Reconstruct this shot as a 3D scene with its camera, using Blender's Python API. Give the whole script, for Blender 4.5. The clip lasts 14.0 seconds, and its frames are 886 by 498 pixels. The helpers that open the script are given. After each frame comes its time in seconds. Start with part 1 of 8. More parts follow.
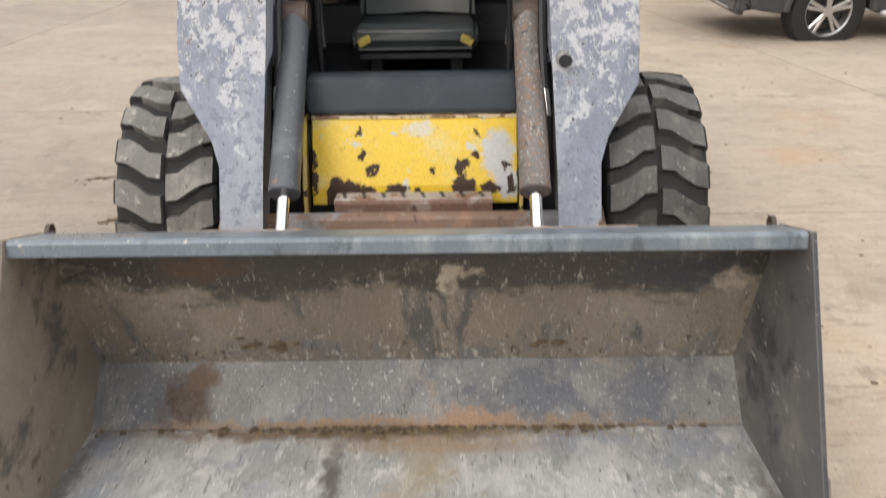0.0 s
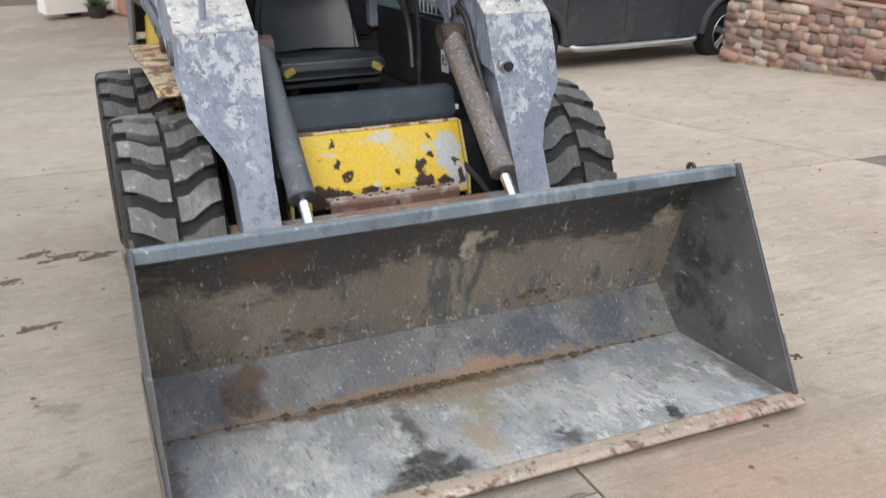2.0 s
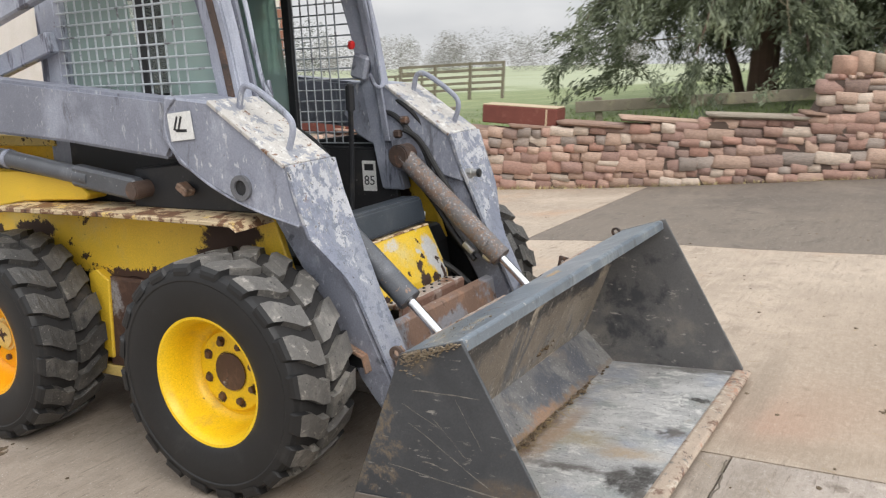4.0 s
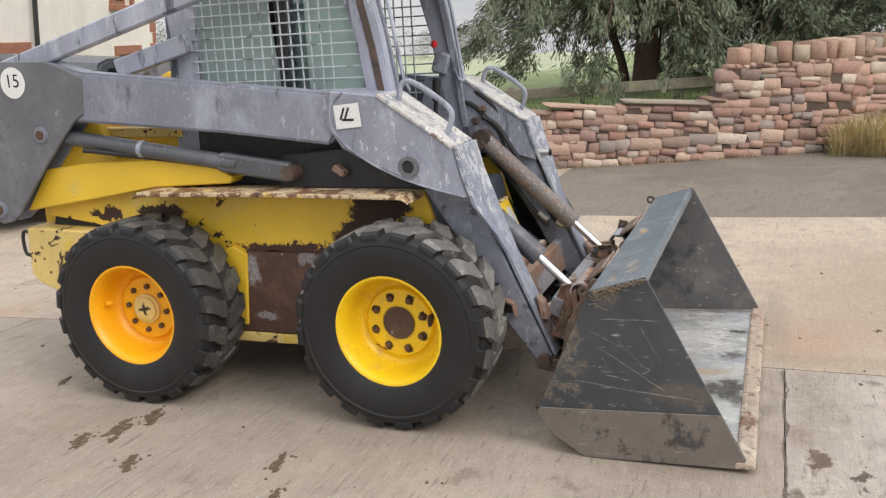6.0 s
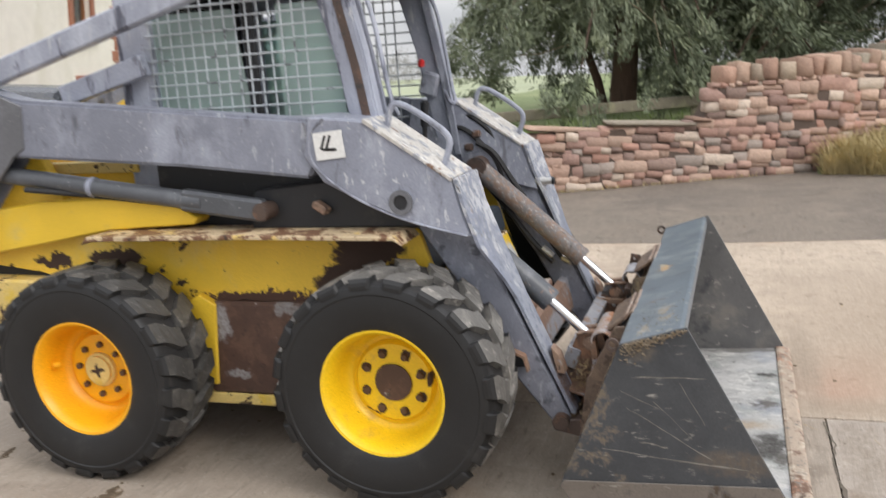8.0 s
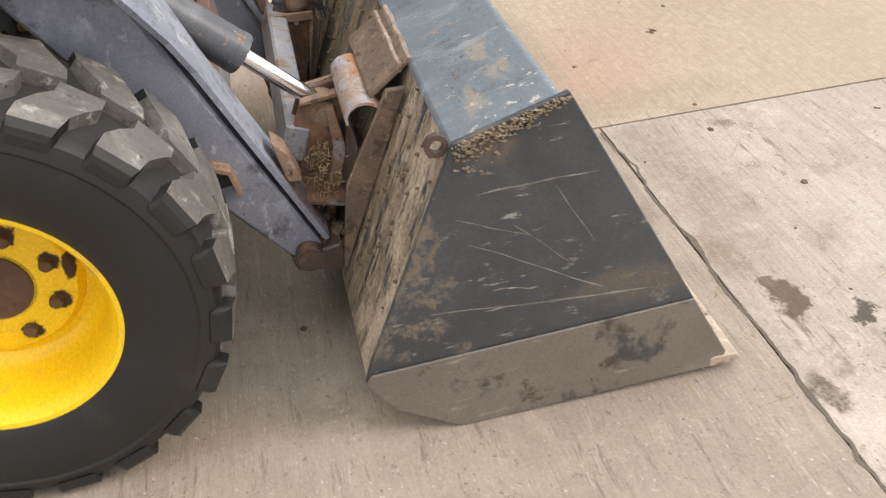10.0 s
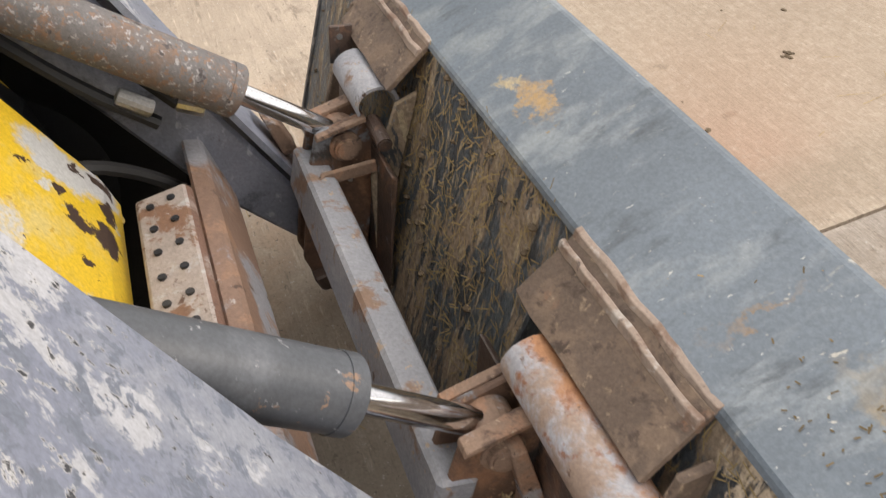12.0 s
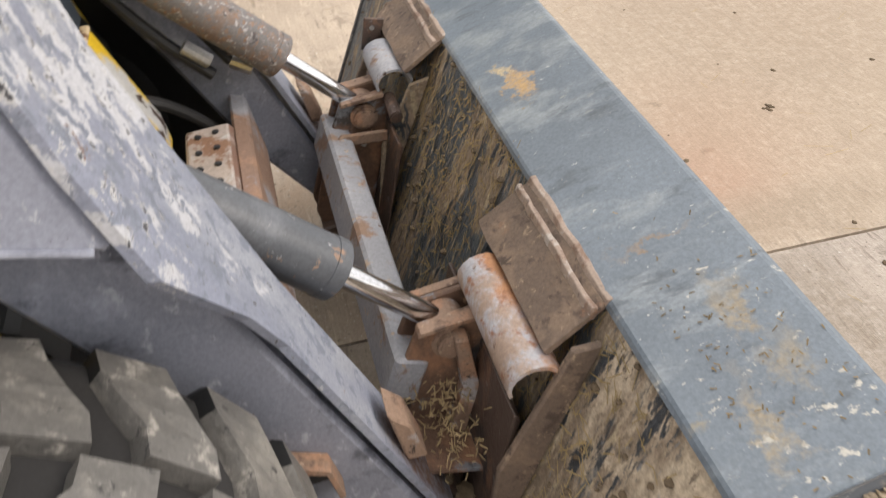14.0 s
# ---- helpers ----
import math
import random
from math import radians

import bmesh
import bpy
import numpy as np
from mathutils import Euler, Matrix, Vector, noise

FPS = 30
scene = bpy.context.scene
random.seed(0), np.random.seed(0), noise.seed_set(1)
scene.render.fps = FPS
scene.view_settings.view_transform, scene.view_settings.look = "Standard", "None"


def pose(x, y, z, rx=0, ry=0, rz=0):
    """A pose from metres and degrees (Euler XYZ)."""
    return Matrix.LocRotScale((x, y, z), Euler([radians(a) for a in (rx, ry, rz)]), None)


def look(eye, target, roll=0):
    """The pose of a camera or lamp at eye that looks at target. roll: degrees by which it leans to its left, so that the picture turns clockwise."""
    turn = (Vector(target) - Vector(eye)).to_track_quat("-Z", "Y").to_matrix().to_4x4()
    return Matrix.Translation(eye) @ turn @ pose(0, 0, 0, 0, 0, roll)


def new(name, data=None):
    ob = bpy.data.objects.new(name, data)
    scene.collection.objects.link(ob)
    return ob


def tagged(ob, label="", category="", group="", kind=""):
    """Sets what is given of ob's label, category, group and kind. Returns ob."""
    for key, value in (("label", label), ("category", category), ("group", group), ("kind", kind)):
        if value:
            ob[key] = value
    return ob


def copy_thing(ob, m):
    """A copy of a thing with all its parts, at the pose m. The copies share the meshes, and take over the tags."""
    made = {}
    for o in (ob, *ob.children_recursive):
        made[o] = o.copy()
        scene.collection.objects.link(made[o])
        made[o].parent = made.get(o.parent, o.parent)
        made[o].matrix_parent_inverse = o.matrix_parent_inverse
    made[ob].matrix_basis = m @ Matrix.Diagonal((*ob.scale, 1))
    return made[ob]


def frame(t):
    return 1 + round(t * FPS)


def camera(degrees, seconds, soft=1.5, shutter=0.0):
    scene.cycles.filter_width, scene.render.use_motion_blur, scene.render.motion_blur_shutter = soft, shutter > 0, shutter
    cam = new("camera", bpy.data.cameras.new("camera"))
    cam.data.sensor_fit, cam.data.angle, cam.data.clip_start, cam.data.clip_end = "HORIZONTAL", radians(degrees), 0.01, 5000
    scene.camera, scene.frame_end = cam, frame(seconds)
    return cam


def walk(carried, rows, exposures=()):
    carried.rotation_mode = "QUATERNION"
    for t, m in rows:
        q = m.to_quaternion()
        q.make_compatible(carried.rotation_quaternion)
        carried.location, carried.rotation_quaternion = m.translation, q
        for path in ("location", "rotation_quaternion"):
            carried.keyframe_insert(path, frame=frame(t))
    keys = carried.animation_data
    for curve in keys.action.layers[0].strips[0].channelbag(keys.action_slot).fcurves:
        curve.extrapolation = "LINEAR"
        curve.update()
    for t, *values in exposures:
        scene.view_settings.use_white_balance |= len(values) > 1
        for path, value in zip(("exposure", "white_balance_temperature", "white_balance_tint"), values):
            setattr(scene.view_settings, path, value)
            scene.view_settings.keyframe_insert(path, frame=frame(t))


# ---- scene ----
# the yard falls gently away behind the loader: this turns the loader's own level into the world's
TILT = Vector((0.02, -0.085, 1.0)).rotation_difference(Vector((0, 0, 1))).to_matrix().to_4x4()

cam = camera(52.8, 14.0, soft=1.2, shutter=0.25)
PATH = [
    (0, (0.108, -2.909, 1.495), (0.097, -1.074, 0.698), -0.8),
    (0.5, (0.085, -3.25, 1.482), (0.097, -1.519, 0.48), -1.3),
    (1, (-0.152, -3.479, 1.448), (0.018, -1.768, 0.426), -0.5),
    (1.5, (-0.485, -3.405, 1.397), (-0.023, -1.688, 0.48), -0.5),
    (2, (-0.971, -3.246, 1.44), (-0.274, -1.498, 0.762), -1.5),
    (2.5, (-1.487, -3.068, 1.484), (-0.491, -1.42, 0.943), -1.1),
    (2.7, (-1.675, -2.921, 1.458), (-0.571, -1.328, 0.964), -1.0),
    (4.8, (-3.456, -1.804, 1.468), (-1.661, -1.037, 1.034), -5.0),
    (5, (-3.543, -1.704, 1.468), (-1.749, -0.935, 1.031), -5.7),
    (5.5, (-3.85, -1.512, 1.515), (-2.049, -0.772, 1.058), -5.2),
    (6, (-3.99, -1.441, 1.55), (-2.17, -0.747, 1.096), -3.1),
    (6.5, (-4.041, -1.414, 1.6), (-2.203, -0.709, 1.249), -1.6),
    (7, (-4.049, -1.372, 1.635), (-2.219, -0.601, 1.398), -1.6),
    (7.5, (-3.922, -1.296, 1.607), (-2.094, -0.523, 1.359), -2.6),
    (8, (-3.566, -1.179, 1.525), (-1.713, -0.545, 1.12), -4.0),
    (8.5, (-3.246, -1.033, 1.414), (-1.371, -0.717, 0.795), -3.8),
    (8.7, (-3.131, -0.963, 1.383), (-1.267, -0.793, 0.678), -3.5),
    (10.8, (-1.53, -0.493, 1.32), (-0.07, -0.833, -0.003), -7.6),
    (11, (-1.379, -0.498, 1.299), (0.058, -0.847, -0.047), -8.5),
    (11.5, (-1.11, -0.507, 1.317), (0.313, -0.84, -0.049), -10.5),
    (12, (-1.012, -0.488, 1.353), (0.465, -0.816, 0.045), -11.3),
    (12.5, (-0.983, -0.473, 1.386), (0.55, -0.801, 0.144), -11.8),
    (13, (-1.018, -0.467, 1.411), (0.55, -0.808, 0.216), -11.9),
    (13.5, (-1.151, -0.455, 1.405), (0.414, -0.852, 0.224), -9.7),
    (14, (-1.348, -0.451, 1.399), (0.204, -0.771, 0.178), -4.4),
]
walk(cam, [(t, TILT @ look(eye, target, roll)) for t, eye, target, roll in PATH],
     [(0.0, 0.05, 6850, 11), (1.0, -0.05, 6400, 10), (1.5, -0.1, 6180, 9), (2.6, -0.03, 6200, 9), (5.0, 0.03, 6750, 12), (7.0, -0.02, 6500, 11), (8.5, 0.11, 6620, 12), (11.0, 0.35, 7080, 13), (11.5, 0.27, 7100, 13), (12.5, 0.03, 7080, 13), (13.4, 0.04, 7080, 13), (14.0, 0.2, 7050, 13)])

# ---- overcast daylight ----
world = bpy.data.worlds.new("overcast_sky")
scene.world = world
world.use_nodes = True
wn, wl = world.node_tree.nodes, world.node_tree.links
wn.clear()
w_out = wn.new("ShaderNodeOutputWorld")
w_bg = wn.new("ShaderNodeBackground")
w_sky = wn.new("ShaderNodeTexSky")
w_sky.sky_type = 'NISHITA'
w_sky.sun_disc = False
w_sky.sun_elevation = radians(48)
w_sky.sun_rotation = radians(200)
w_co = wn.new("ShaderNodeTexCoord")
w_map = wn.new("ShaderNodeMapping")
w_map.inputs["Scale"].default_value = (1.0, 1.0, 3.0)
w_noise = wn.new("ShaderNodeTexNoise")
w_noise.inputs["Scale"].default_value = 2.2
w_noise.inputs["Detail"].default_value = 5
w_ramp = wn.new("ShaderNodeValToRGB")
w_ramp.color_ramp.elements[0].position, w_ramp.color_ramp.elements[0].color = 0.35, (6.3, 6.6, 7.0, 1)
w_ramp.color_ramp.elements[1].position, w_ramp.color_ramp.elements[1].color = 0.62, (10.0, 10.1, 10.2, 1)
w_sep = wn.new("ShaderNodeSeparateXYZ")
w_up = wn.new("ShaderNodeMapRange")
w_up.inputs["From Min"].default_value, w_up.inputs["From Max"].default_value = 0.0, 0.9
w_up.inputs["To Min"].default_value, w_up.inputs["To Max"].default_value = 0.74, 1.9
w_mix = wn.new("ShaderNodeMixRGB")
w_mix.inputs[0].default_value = 0.92
w_mul = wn.new("ShaderNodeMath")
w_mul.operation = 'MULTIPLY'
w_mul.inputs[1].default_value = 0.115
wl.new(w_co.outputs["Generated"], w_map.inputs["Vector"])
wl.new(w_map.outputs["Vector"], w_noise.inputs["Vector"])
wl.new(w_noise.outputs[0], w_ramp.inputs[0])
wl.new(w_sky.outputs[0], w_mix.inputs[1])
wl.new(w_ramp.outputs[0], w_mix.inputs[2])
wl.new(w_mix.outputs[0], w_bg.inputs["Color"])
wl.new(w_co.outputs["Generated"], w_sep.inputs[0])
wl.new(w_sep.outputs[2], w_up.inputs[0])
wl.new(w_up.outputs[0], w_mul.inputs[0])
wl.new(w_mul.outputs[0], w_bg.inputs["Strength"])
wl.new(w_bg.outputs[0], w_out.inputs["Surface"])

sun_data = bpy.data.lights.new("sun", "SUN")
sun_data.energy, sun_data.angle, sun_data.color = 1.5, radians(25), (1.0, 0.96, 0.9)
sun = new("sun", sun_data)
sun.matrix_world = look((0, 0, 30), (4, 7, 23), 0)

# ---- materials ----
def mat(name, base, rough=0.6, metal=0.0, layers=(), bump=0.0, bump_scale=60.0, vary=0.12, vary_scale=3.0,
        spread=0.0, stretch=(1, 1, 1), spec=0.5, world_space=False, grain=0.15, grain_scale=170.0, spots=(), ragged=0.03, ragged_scale=22.0, patch=0.65):
    """A surface: base colour with soft variation, then layers (colour, scale, low, high, stretch, roughness, slope)
    that show where a noise runs between low and high; slope (axis, low, high, gain) thins a layer out towards low.
    spots: single stains or worn patches (centre, radii, colour, roughness, softness) with ragged rims.
    spread: variation from piece to piece; grain: fine speckle."""
    m = bpy.data.materials.new(name)
    m.use_nodes = True
    n, l = m.node_tree.nodes, m.node_tree.links
    b = n["Principled BSDF"]
    b.inputs["Roughness"].default_value = rough
    b.inputs["Metallic"].default_value = metal
    b.inputs["Specular IOR Level"].default_value = spec
    tc = n.new("ShaderNodeTexCoord")
    vec = tc.outputs["Object"]
    info = n.new("ShaderNodeObjectInfo")
    if world_space:
        geo = n.new("ShaderNodeNewGeometry")
        vec = geo.outputs["Position"]
    vec0 = vec
    if spread:
        off = n.new("ShaderNodeVectorMath")
        off.operation = 'MULTIPLY_ADD'
        comb = n.new("ShaderNodeCombineXYZ")
        for i in range(3):
            l.new(info.outputs["Random"], comb.inputs[i])
        l.new(comb.outputs[0], off.inputs[0])
        off.inputs[1].default_value = (37.0, 53.0, 71.0)
        l.new(vec, off.inputs[2])
        vec = off.outputs[0]
    sep = n.new("ShaderNodeSeparateXYZ")
    l.new(vec, sep.inputs[0])

    def vmath(op, p, q):
        x = n.new("ShaderNodeVectorMath")
        x.operation = op
        for i, v in enumerate((p, q)):
            if v is None:
                continue
            if isinstance(v, tuple):
                x.inputs[i].default_value = v
            else:
                l.new(v, x.inputs[i])
        return x

    def noise_node(scale, detail=6.0, st=(1, 1, 1), warp=0.0, gritty=0.62):
        src = vec
        if st != (1, 1, 1):
            src = vmath('MULTIPLY', vec, st).outputs[0]
        t = n.new("ShaderNodeTexNoise")
        t.inputs["Scale"].default_value = scale
        t.inputs["Detail"].default_value = detail
        t.inputs["Roughness"].default_value = gritty
        t.inputs["Distortion"].default_value = warp
        l.new(src, t.inputs["Vector"])
        return t

    def ramp(src, lo, hi):
        r = n.new("ShaderNodeMapRange")
        r.inputs["From Min"].default_value = lo
        r.inputs["From Max"].default_value = hi
        r.interpolation_type = 'SMOOTHSTEP'
        l.new(src, r.inputs["Value"])
        return r.outputs[0]

    def mixc(fac, a, c):
        x = n.new("ShaderNodeMix")
        x.data_type = 'RGBA'
        l.new(fac, x.inputs[0])
        if isinstance(a, tuple):
            x.inputs[6].default_value = (*a, 1)
        else:
            l.new(a, x.inputs[6])
        x.inputs[7].default_value = (*c, 1)
        return x.outputs[2]

    state = {"rough": None}

    def mixr(f, value):
        x = n.new("ShaderNodeMix")
        l.new(f, x.inputs[0])
        if state["rough"] is None:
            x.inputs[2].default_value = rough
        else:
            l.new(state["rough"], x.inputs[2])
        x.inputs[3].default_value = value
        state["rough"] = x.outputs[0]

    lo = tuple(c * (1 - vary) for c in base)
    hi = tuple(min(1.0, c * (1 + vary)) for c in base)
    col = mixc(ramp(noise_node(vary_scale, 8.0, stretch).outputs["Fac"], 0.3, 0.7), lo, hi)
    for lay in layers:
        c, sc, a, d = lay[:4]
        st = lay[4] if len(lay) > 4 else (1, 1, 1)
        src = noise_node(sc, 8.0, st, 0.25, 0.68).outputs["Fac"]
        if len(lay) > 6:
            axis, s0, s1, gain = lay[6]
            g0 = n.new("ShaderNodeMapRange")
            g0.inputs["From Min"].default_value, g0.inputs["From Max"].default_value = s0, s1
            g0.inputs["To Min"].default_value, g0.inputs["To Max"].default_value = -gain, 0.0
            l.new(sep.outputs[axis], g0.inputs["Value"])
            ad = n.new("ShaderNodeMath")
            l.new(src, ad.inputs[0])
            l.new(g0.outputs[0], ad.inputs[1])
            src = ad.outputs[0]
        f = ramp(src, a, d)
        col = mixc(f, col, c)
        if len(lay) > 5 and lay[5] is not None:
            mixr(f, lay[5])
    if spots:
        wob = vmath('MULTIPLY_ADD', noise_node(ragged_scale, 7.0, (1, 1, 1), 0.0, 0.7).outputs["Color"], (ragged * 2, ragged * 2, ragged * 2))
        cen = vmath('SUBTRACT', vec0, (ragged, ragged, ragged))
        l.new(cen.outputs[0], wob.inputs[2])
        patchy = n.new("ShaderNodeMapRange")
        patchy.inputs["From Min"].default_value, patchy.inputs["From Max"].default_value = 0.36, 0.58
        patchy.inputs["To Min"].default_value, patchy.inputs["To Max"].default_value = 1.0 - patch, 1.0
        l.new(noise_node(ragged_scale * 4.0, 6.0, (1, 1, 1), 0.0, 0.75).outputs["Fac"], patchy.inputs["Value"])
        for spot in spots:
            c, r, tint = spot[:3]
            soft = spot[4] if len(spot) > 4 else 0.12
            dv = vmath('DIVIDE', vmath('SUBTRACT', wob.outputs[0], tuple(c)).outputs[0], tuple(r))
            ln = vmath('LENGTH', dv.outputs[0], None)
            f = ramp(ln.outputs["Value"], 1.0 + soft, 1.0 - soft)
            if soft > 0.2:
                pm = n.new("ShaderNodeMath")
                pm.operation = 'MULTIPLY'
                l.new(f, pm.inputs[0])
                l.new(patchy.outputs[0], pm.inputs[1])
                f = pm.outputs[0]
            col = mixc(f, col, tint)
            if len(spot) > 3 and spot[3] is not None:
                mixr(f, spot[3])
    if grain:
        gn = ramp(noise_node(grain_scale, 4.0, (1, 1, 1), 0.0, 0.75).outputs["Fac"], 0.28, 0.72)
        gm = n.new("ShaderNodeMapRange")
        gm.inputs["To Min"].default_value, gm.inputs["To Max"].default_value = 1 - grain, 1 + grain
        l.new(gn, gm.inputs["Value"])
        gh = n.new("ShaderNodeHueSaturation")
        l.new(gm.outputs[0], gh.inputs["Value"])
        l.new(col, gh.inputs["Color"])
        col = gh.outputs[0]
    if spread:
        hsv = n.new("ShaderNodeHueSaturation")
        mr = n.new("ShaderNodeMapRange")
        mr.inputs["To Min"].default_value = 1 - spread
        mr.inputs["To Max"].default_value = 1 + spread
        l.new(info.outputs["Random"], mr.inputs["Value"])
        l.new(mr.outputs[0], hsv.inputs["Value"])
        l.new(col, hsv.inputs["Color"])
        hsv.name = "piece_value"
        col = hsv.outputs[0]
    l.new(col, b.inputs["Base Color"])
    if state["rough"] is not None:
        l.new(state["rough"], b.inputs["Roughness"])
    if bump:
        bp = n.new("ShaderNodeBump")
        bp.inputs["Strength"].default_value = bump
        bp.inputs["Distance"].default_value = 0.01
        l.new(noise_node(bump_scale, 6.0, stretch).outputs["Fac"], bp.inputs["Height"])
        l.new(bp.outputs[0], b.inputs["Normal"])
    return m


def glass(name, tint, alpha_mix=0.25, rough=0.03):
    """A tinted pane: mostly see-through, with a real reflection."""
    m = bpy.data.materials.new(name)
    m.use_nodes = True
    n, l = m.node_tree.nodes, m.node_tree.links
    n.clear()
    out = n.new("ShaderNodeOutputMaterial")
    tr = n.new("ShaderNodeBsdfTransparent")
    tr.inputs[0].default_value = (*tint, 1)
    gl = n.new("ShaderNodeBsdfGlossy")
    gl.inputs["Roughness"].default_value = rough
    fr = n.new("ShaderNodeFresnel")
    fr.inputs["IOR"].default_value = 1.5
    mx = n.new("ShaderNodeMixShader")
    l.new(fr.outputs[0], mx.inputs[0])
    l.new(tr.outputs[0], mx.inputs[1])
    l.new(gl.outputs[0], mx.inputs[2])
    if alpha_mix:
        df = n.new("ShaderNodeBsdfDiffuse")
        df.inputs[0].default_value = (*[0.25 + 0.5 * c for c in tint], 1)
        m2 = n.new("ShaderNodeMixShader")
        m2.inputs[0].default_value = alpha_mix
        l.new(mx.outputs[0], m2.inputs[1])
        l.new(df.outputs[0], m2.inputs[2])
        l.new(m2.outputs[0], out.inputs[0])
    else:
        l.new(mx.outputs[0], out.inputs[0])
    return m


RUST = (0.062, 0.030, 0.019)
RUST_LIGHT = (0.17, 0.085, 0.045)
M_boom = mat("boom_paint", (0.20, 0.213, 0.26), 0.5, layers=[
    ((0.33, 0.352, 0.42), 3.0, 0.45, 0.66, (1, 1, 0.6), 0.65, (1, 1.9, 0.3, 0.14)), ((0.46, 0.475, 0.51), 30, 0.58, 0.68, (1, 1, 0.22), 0.7, (1, 1.9, 0.5, 0.08)),
    ((0.088, 0.091, 0.108), 9, 0.56, 0.70, (1, 1, 0.35)), ((0.36, 0.37, 0.40), 60, 0.60, 0.66, (1, 1, 0.5)), (RUST, 40, 0.70, 0.72)], bump=0.08, bump_scale=90)
M_gusset = mat("plain_slate_paint", (0.125, 0.128, 0.14), 0.5, layers=[((0.17, 0.175, 0.19), 3, 0.46, 0.66), ((0.30, 0.31, 0.33), 30, 0.64, 0.70, (1, 0.4, 1)), ((0.085, 0.087, 0.096), 6, 0.56, 0.70), ((0.40, 0.40, 0.41), 70, 0.67, 0.70)], bump=0.06)
M_elbow_side = mat("chalky_elbow_paint", (0.25, 0.267, 0.325), 0.55, layers=[((0.40, 0.42, 0.485), 4, 0.44, 0.64, (1, 1, 0.6)), ((0.14, 0.147, 0.175), 8, 0.56, 0.68, (1, 1, 0.4)), ((0.52, 0.53, 0.56), 36, 0.58, 0.66, (1, 1, 0.4)), (RUST, 44, 0.68, 0.70)], bump=0.08)
M_peeled = mat("peeled_grey_paint", (0.20, 0.218, 0.275), 0.55, layers=[
    ((0.29, 0.305, 0.345), 4, 0.45, 0.65, (1, 1, 0.5)),
    ((0.43, 0.437, 0.465), 15, 0.485, 0.53, (1, 1, 0.8), 0.7, (2, 0.55, 1.02, 0.16)), ((0.17, 0.19, 0.235), 34, 0.54, 0.58), ((0.50, 0.497, 0.495), 60, 0.56, 0.60, (1, 1, 0.7), 0.7, (2, 0.40, 1.0, 0.12)),
    (RUST_LIGHT, 18, 0.66, 0.69), ((0.05, 0.052, 0.06), 60, 0.60, 0.64, (1, 1, 0.7), None, (2, 0.45, 0.85, 0.06))], bump=0.15, bump_scale=50, spots=[((s * 0.50, -0.54, 0.36), (0.05, 9, 0.10), (0.13, 0.075, 0.05), 0.8, 0.3) for s in (-1, 1)], ragged=0.03)
M_elbow = mat("flaked_primer", (0.46, 0.44, 0.41), 0.65, layers=[
    ((0.27, 0.28, 0.31), 14, 0.52, 0.56), ((0.60, 0.59, 0.56), 30, 0.55, 0.60), (RUST_LIGHT, 20, 0.59, 0.65), ((0.09, 0.06, 0.05), 42, 0.62, 0.66)], bump=0.2, bump_scale=40)
M_leg = mat("leg_paint", (0.185, 0.195, 0.235), 0.42, layers=[
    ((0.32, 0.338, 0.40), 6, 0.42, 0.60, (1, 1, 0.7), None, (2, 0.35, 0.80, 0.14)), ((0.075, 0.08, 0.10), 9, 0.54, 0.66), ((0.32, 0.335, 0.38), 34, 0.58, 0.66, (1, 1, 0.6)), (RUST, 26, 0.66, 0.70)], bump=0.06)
M_cab = mat("cab_paint", (0.285, 0.305, 0.37), 0.5, layers=[
    ((0.43, 0.455, 0.525), 3.5, 0.44, 0.66, (1, 1, 0.35)), ((0.09, 0.095, 0.125), 11, 0.56, 0.63, (1, 1, 0.18)), ((0.45, 0.46, 0.49), 30, 0.60, 0.66, (1, 1, 0.2)),
    (RUST_LIGHT, 26, 0.69, 0.72)], bump=0.06)
M_black = mat("black_steel", (0.018, 0.019, 0.022), 0.5, layers=[((0.05, 0.045, 0.04), 7, 0.55, 0.75), ((0.09, 0.09, 0.09), 40, 0.64, 0.70)], bump=0.05)
M_scuffed = mat("scuffed_cab_wall", (0.026, 0.026, 0.028), 0.5, layers=[((0.055, 0.05, 0.045), 4, 0.48, 0.66), ((0.20, 0.185, 0.16), 7, 0.615, 0.66), ((0.16, 0.15, 0.14), 40, 0.64, 0.69)], bump=0.1)
M_dash = mat("dark_blue_panel", (0.028, 0.036, 0.046), 0.42, layers=[((0.07, 0.075, 0.08), 6, 0.5, 0.8), ((0.12, 0.12, 0.12), 50, 0.64, 0.70, (0.4, 1, 1))], bump=0.03)
DARK_RUST = (0.045, 0.024, 0.016)
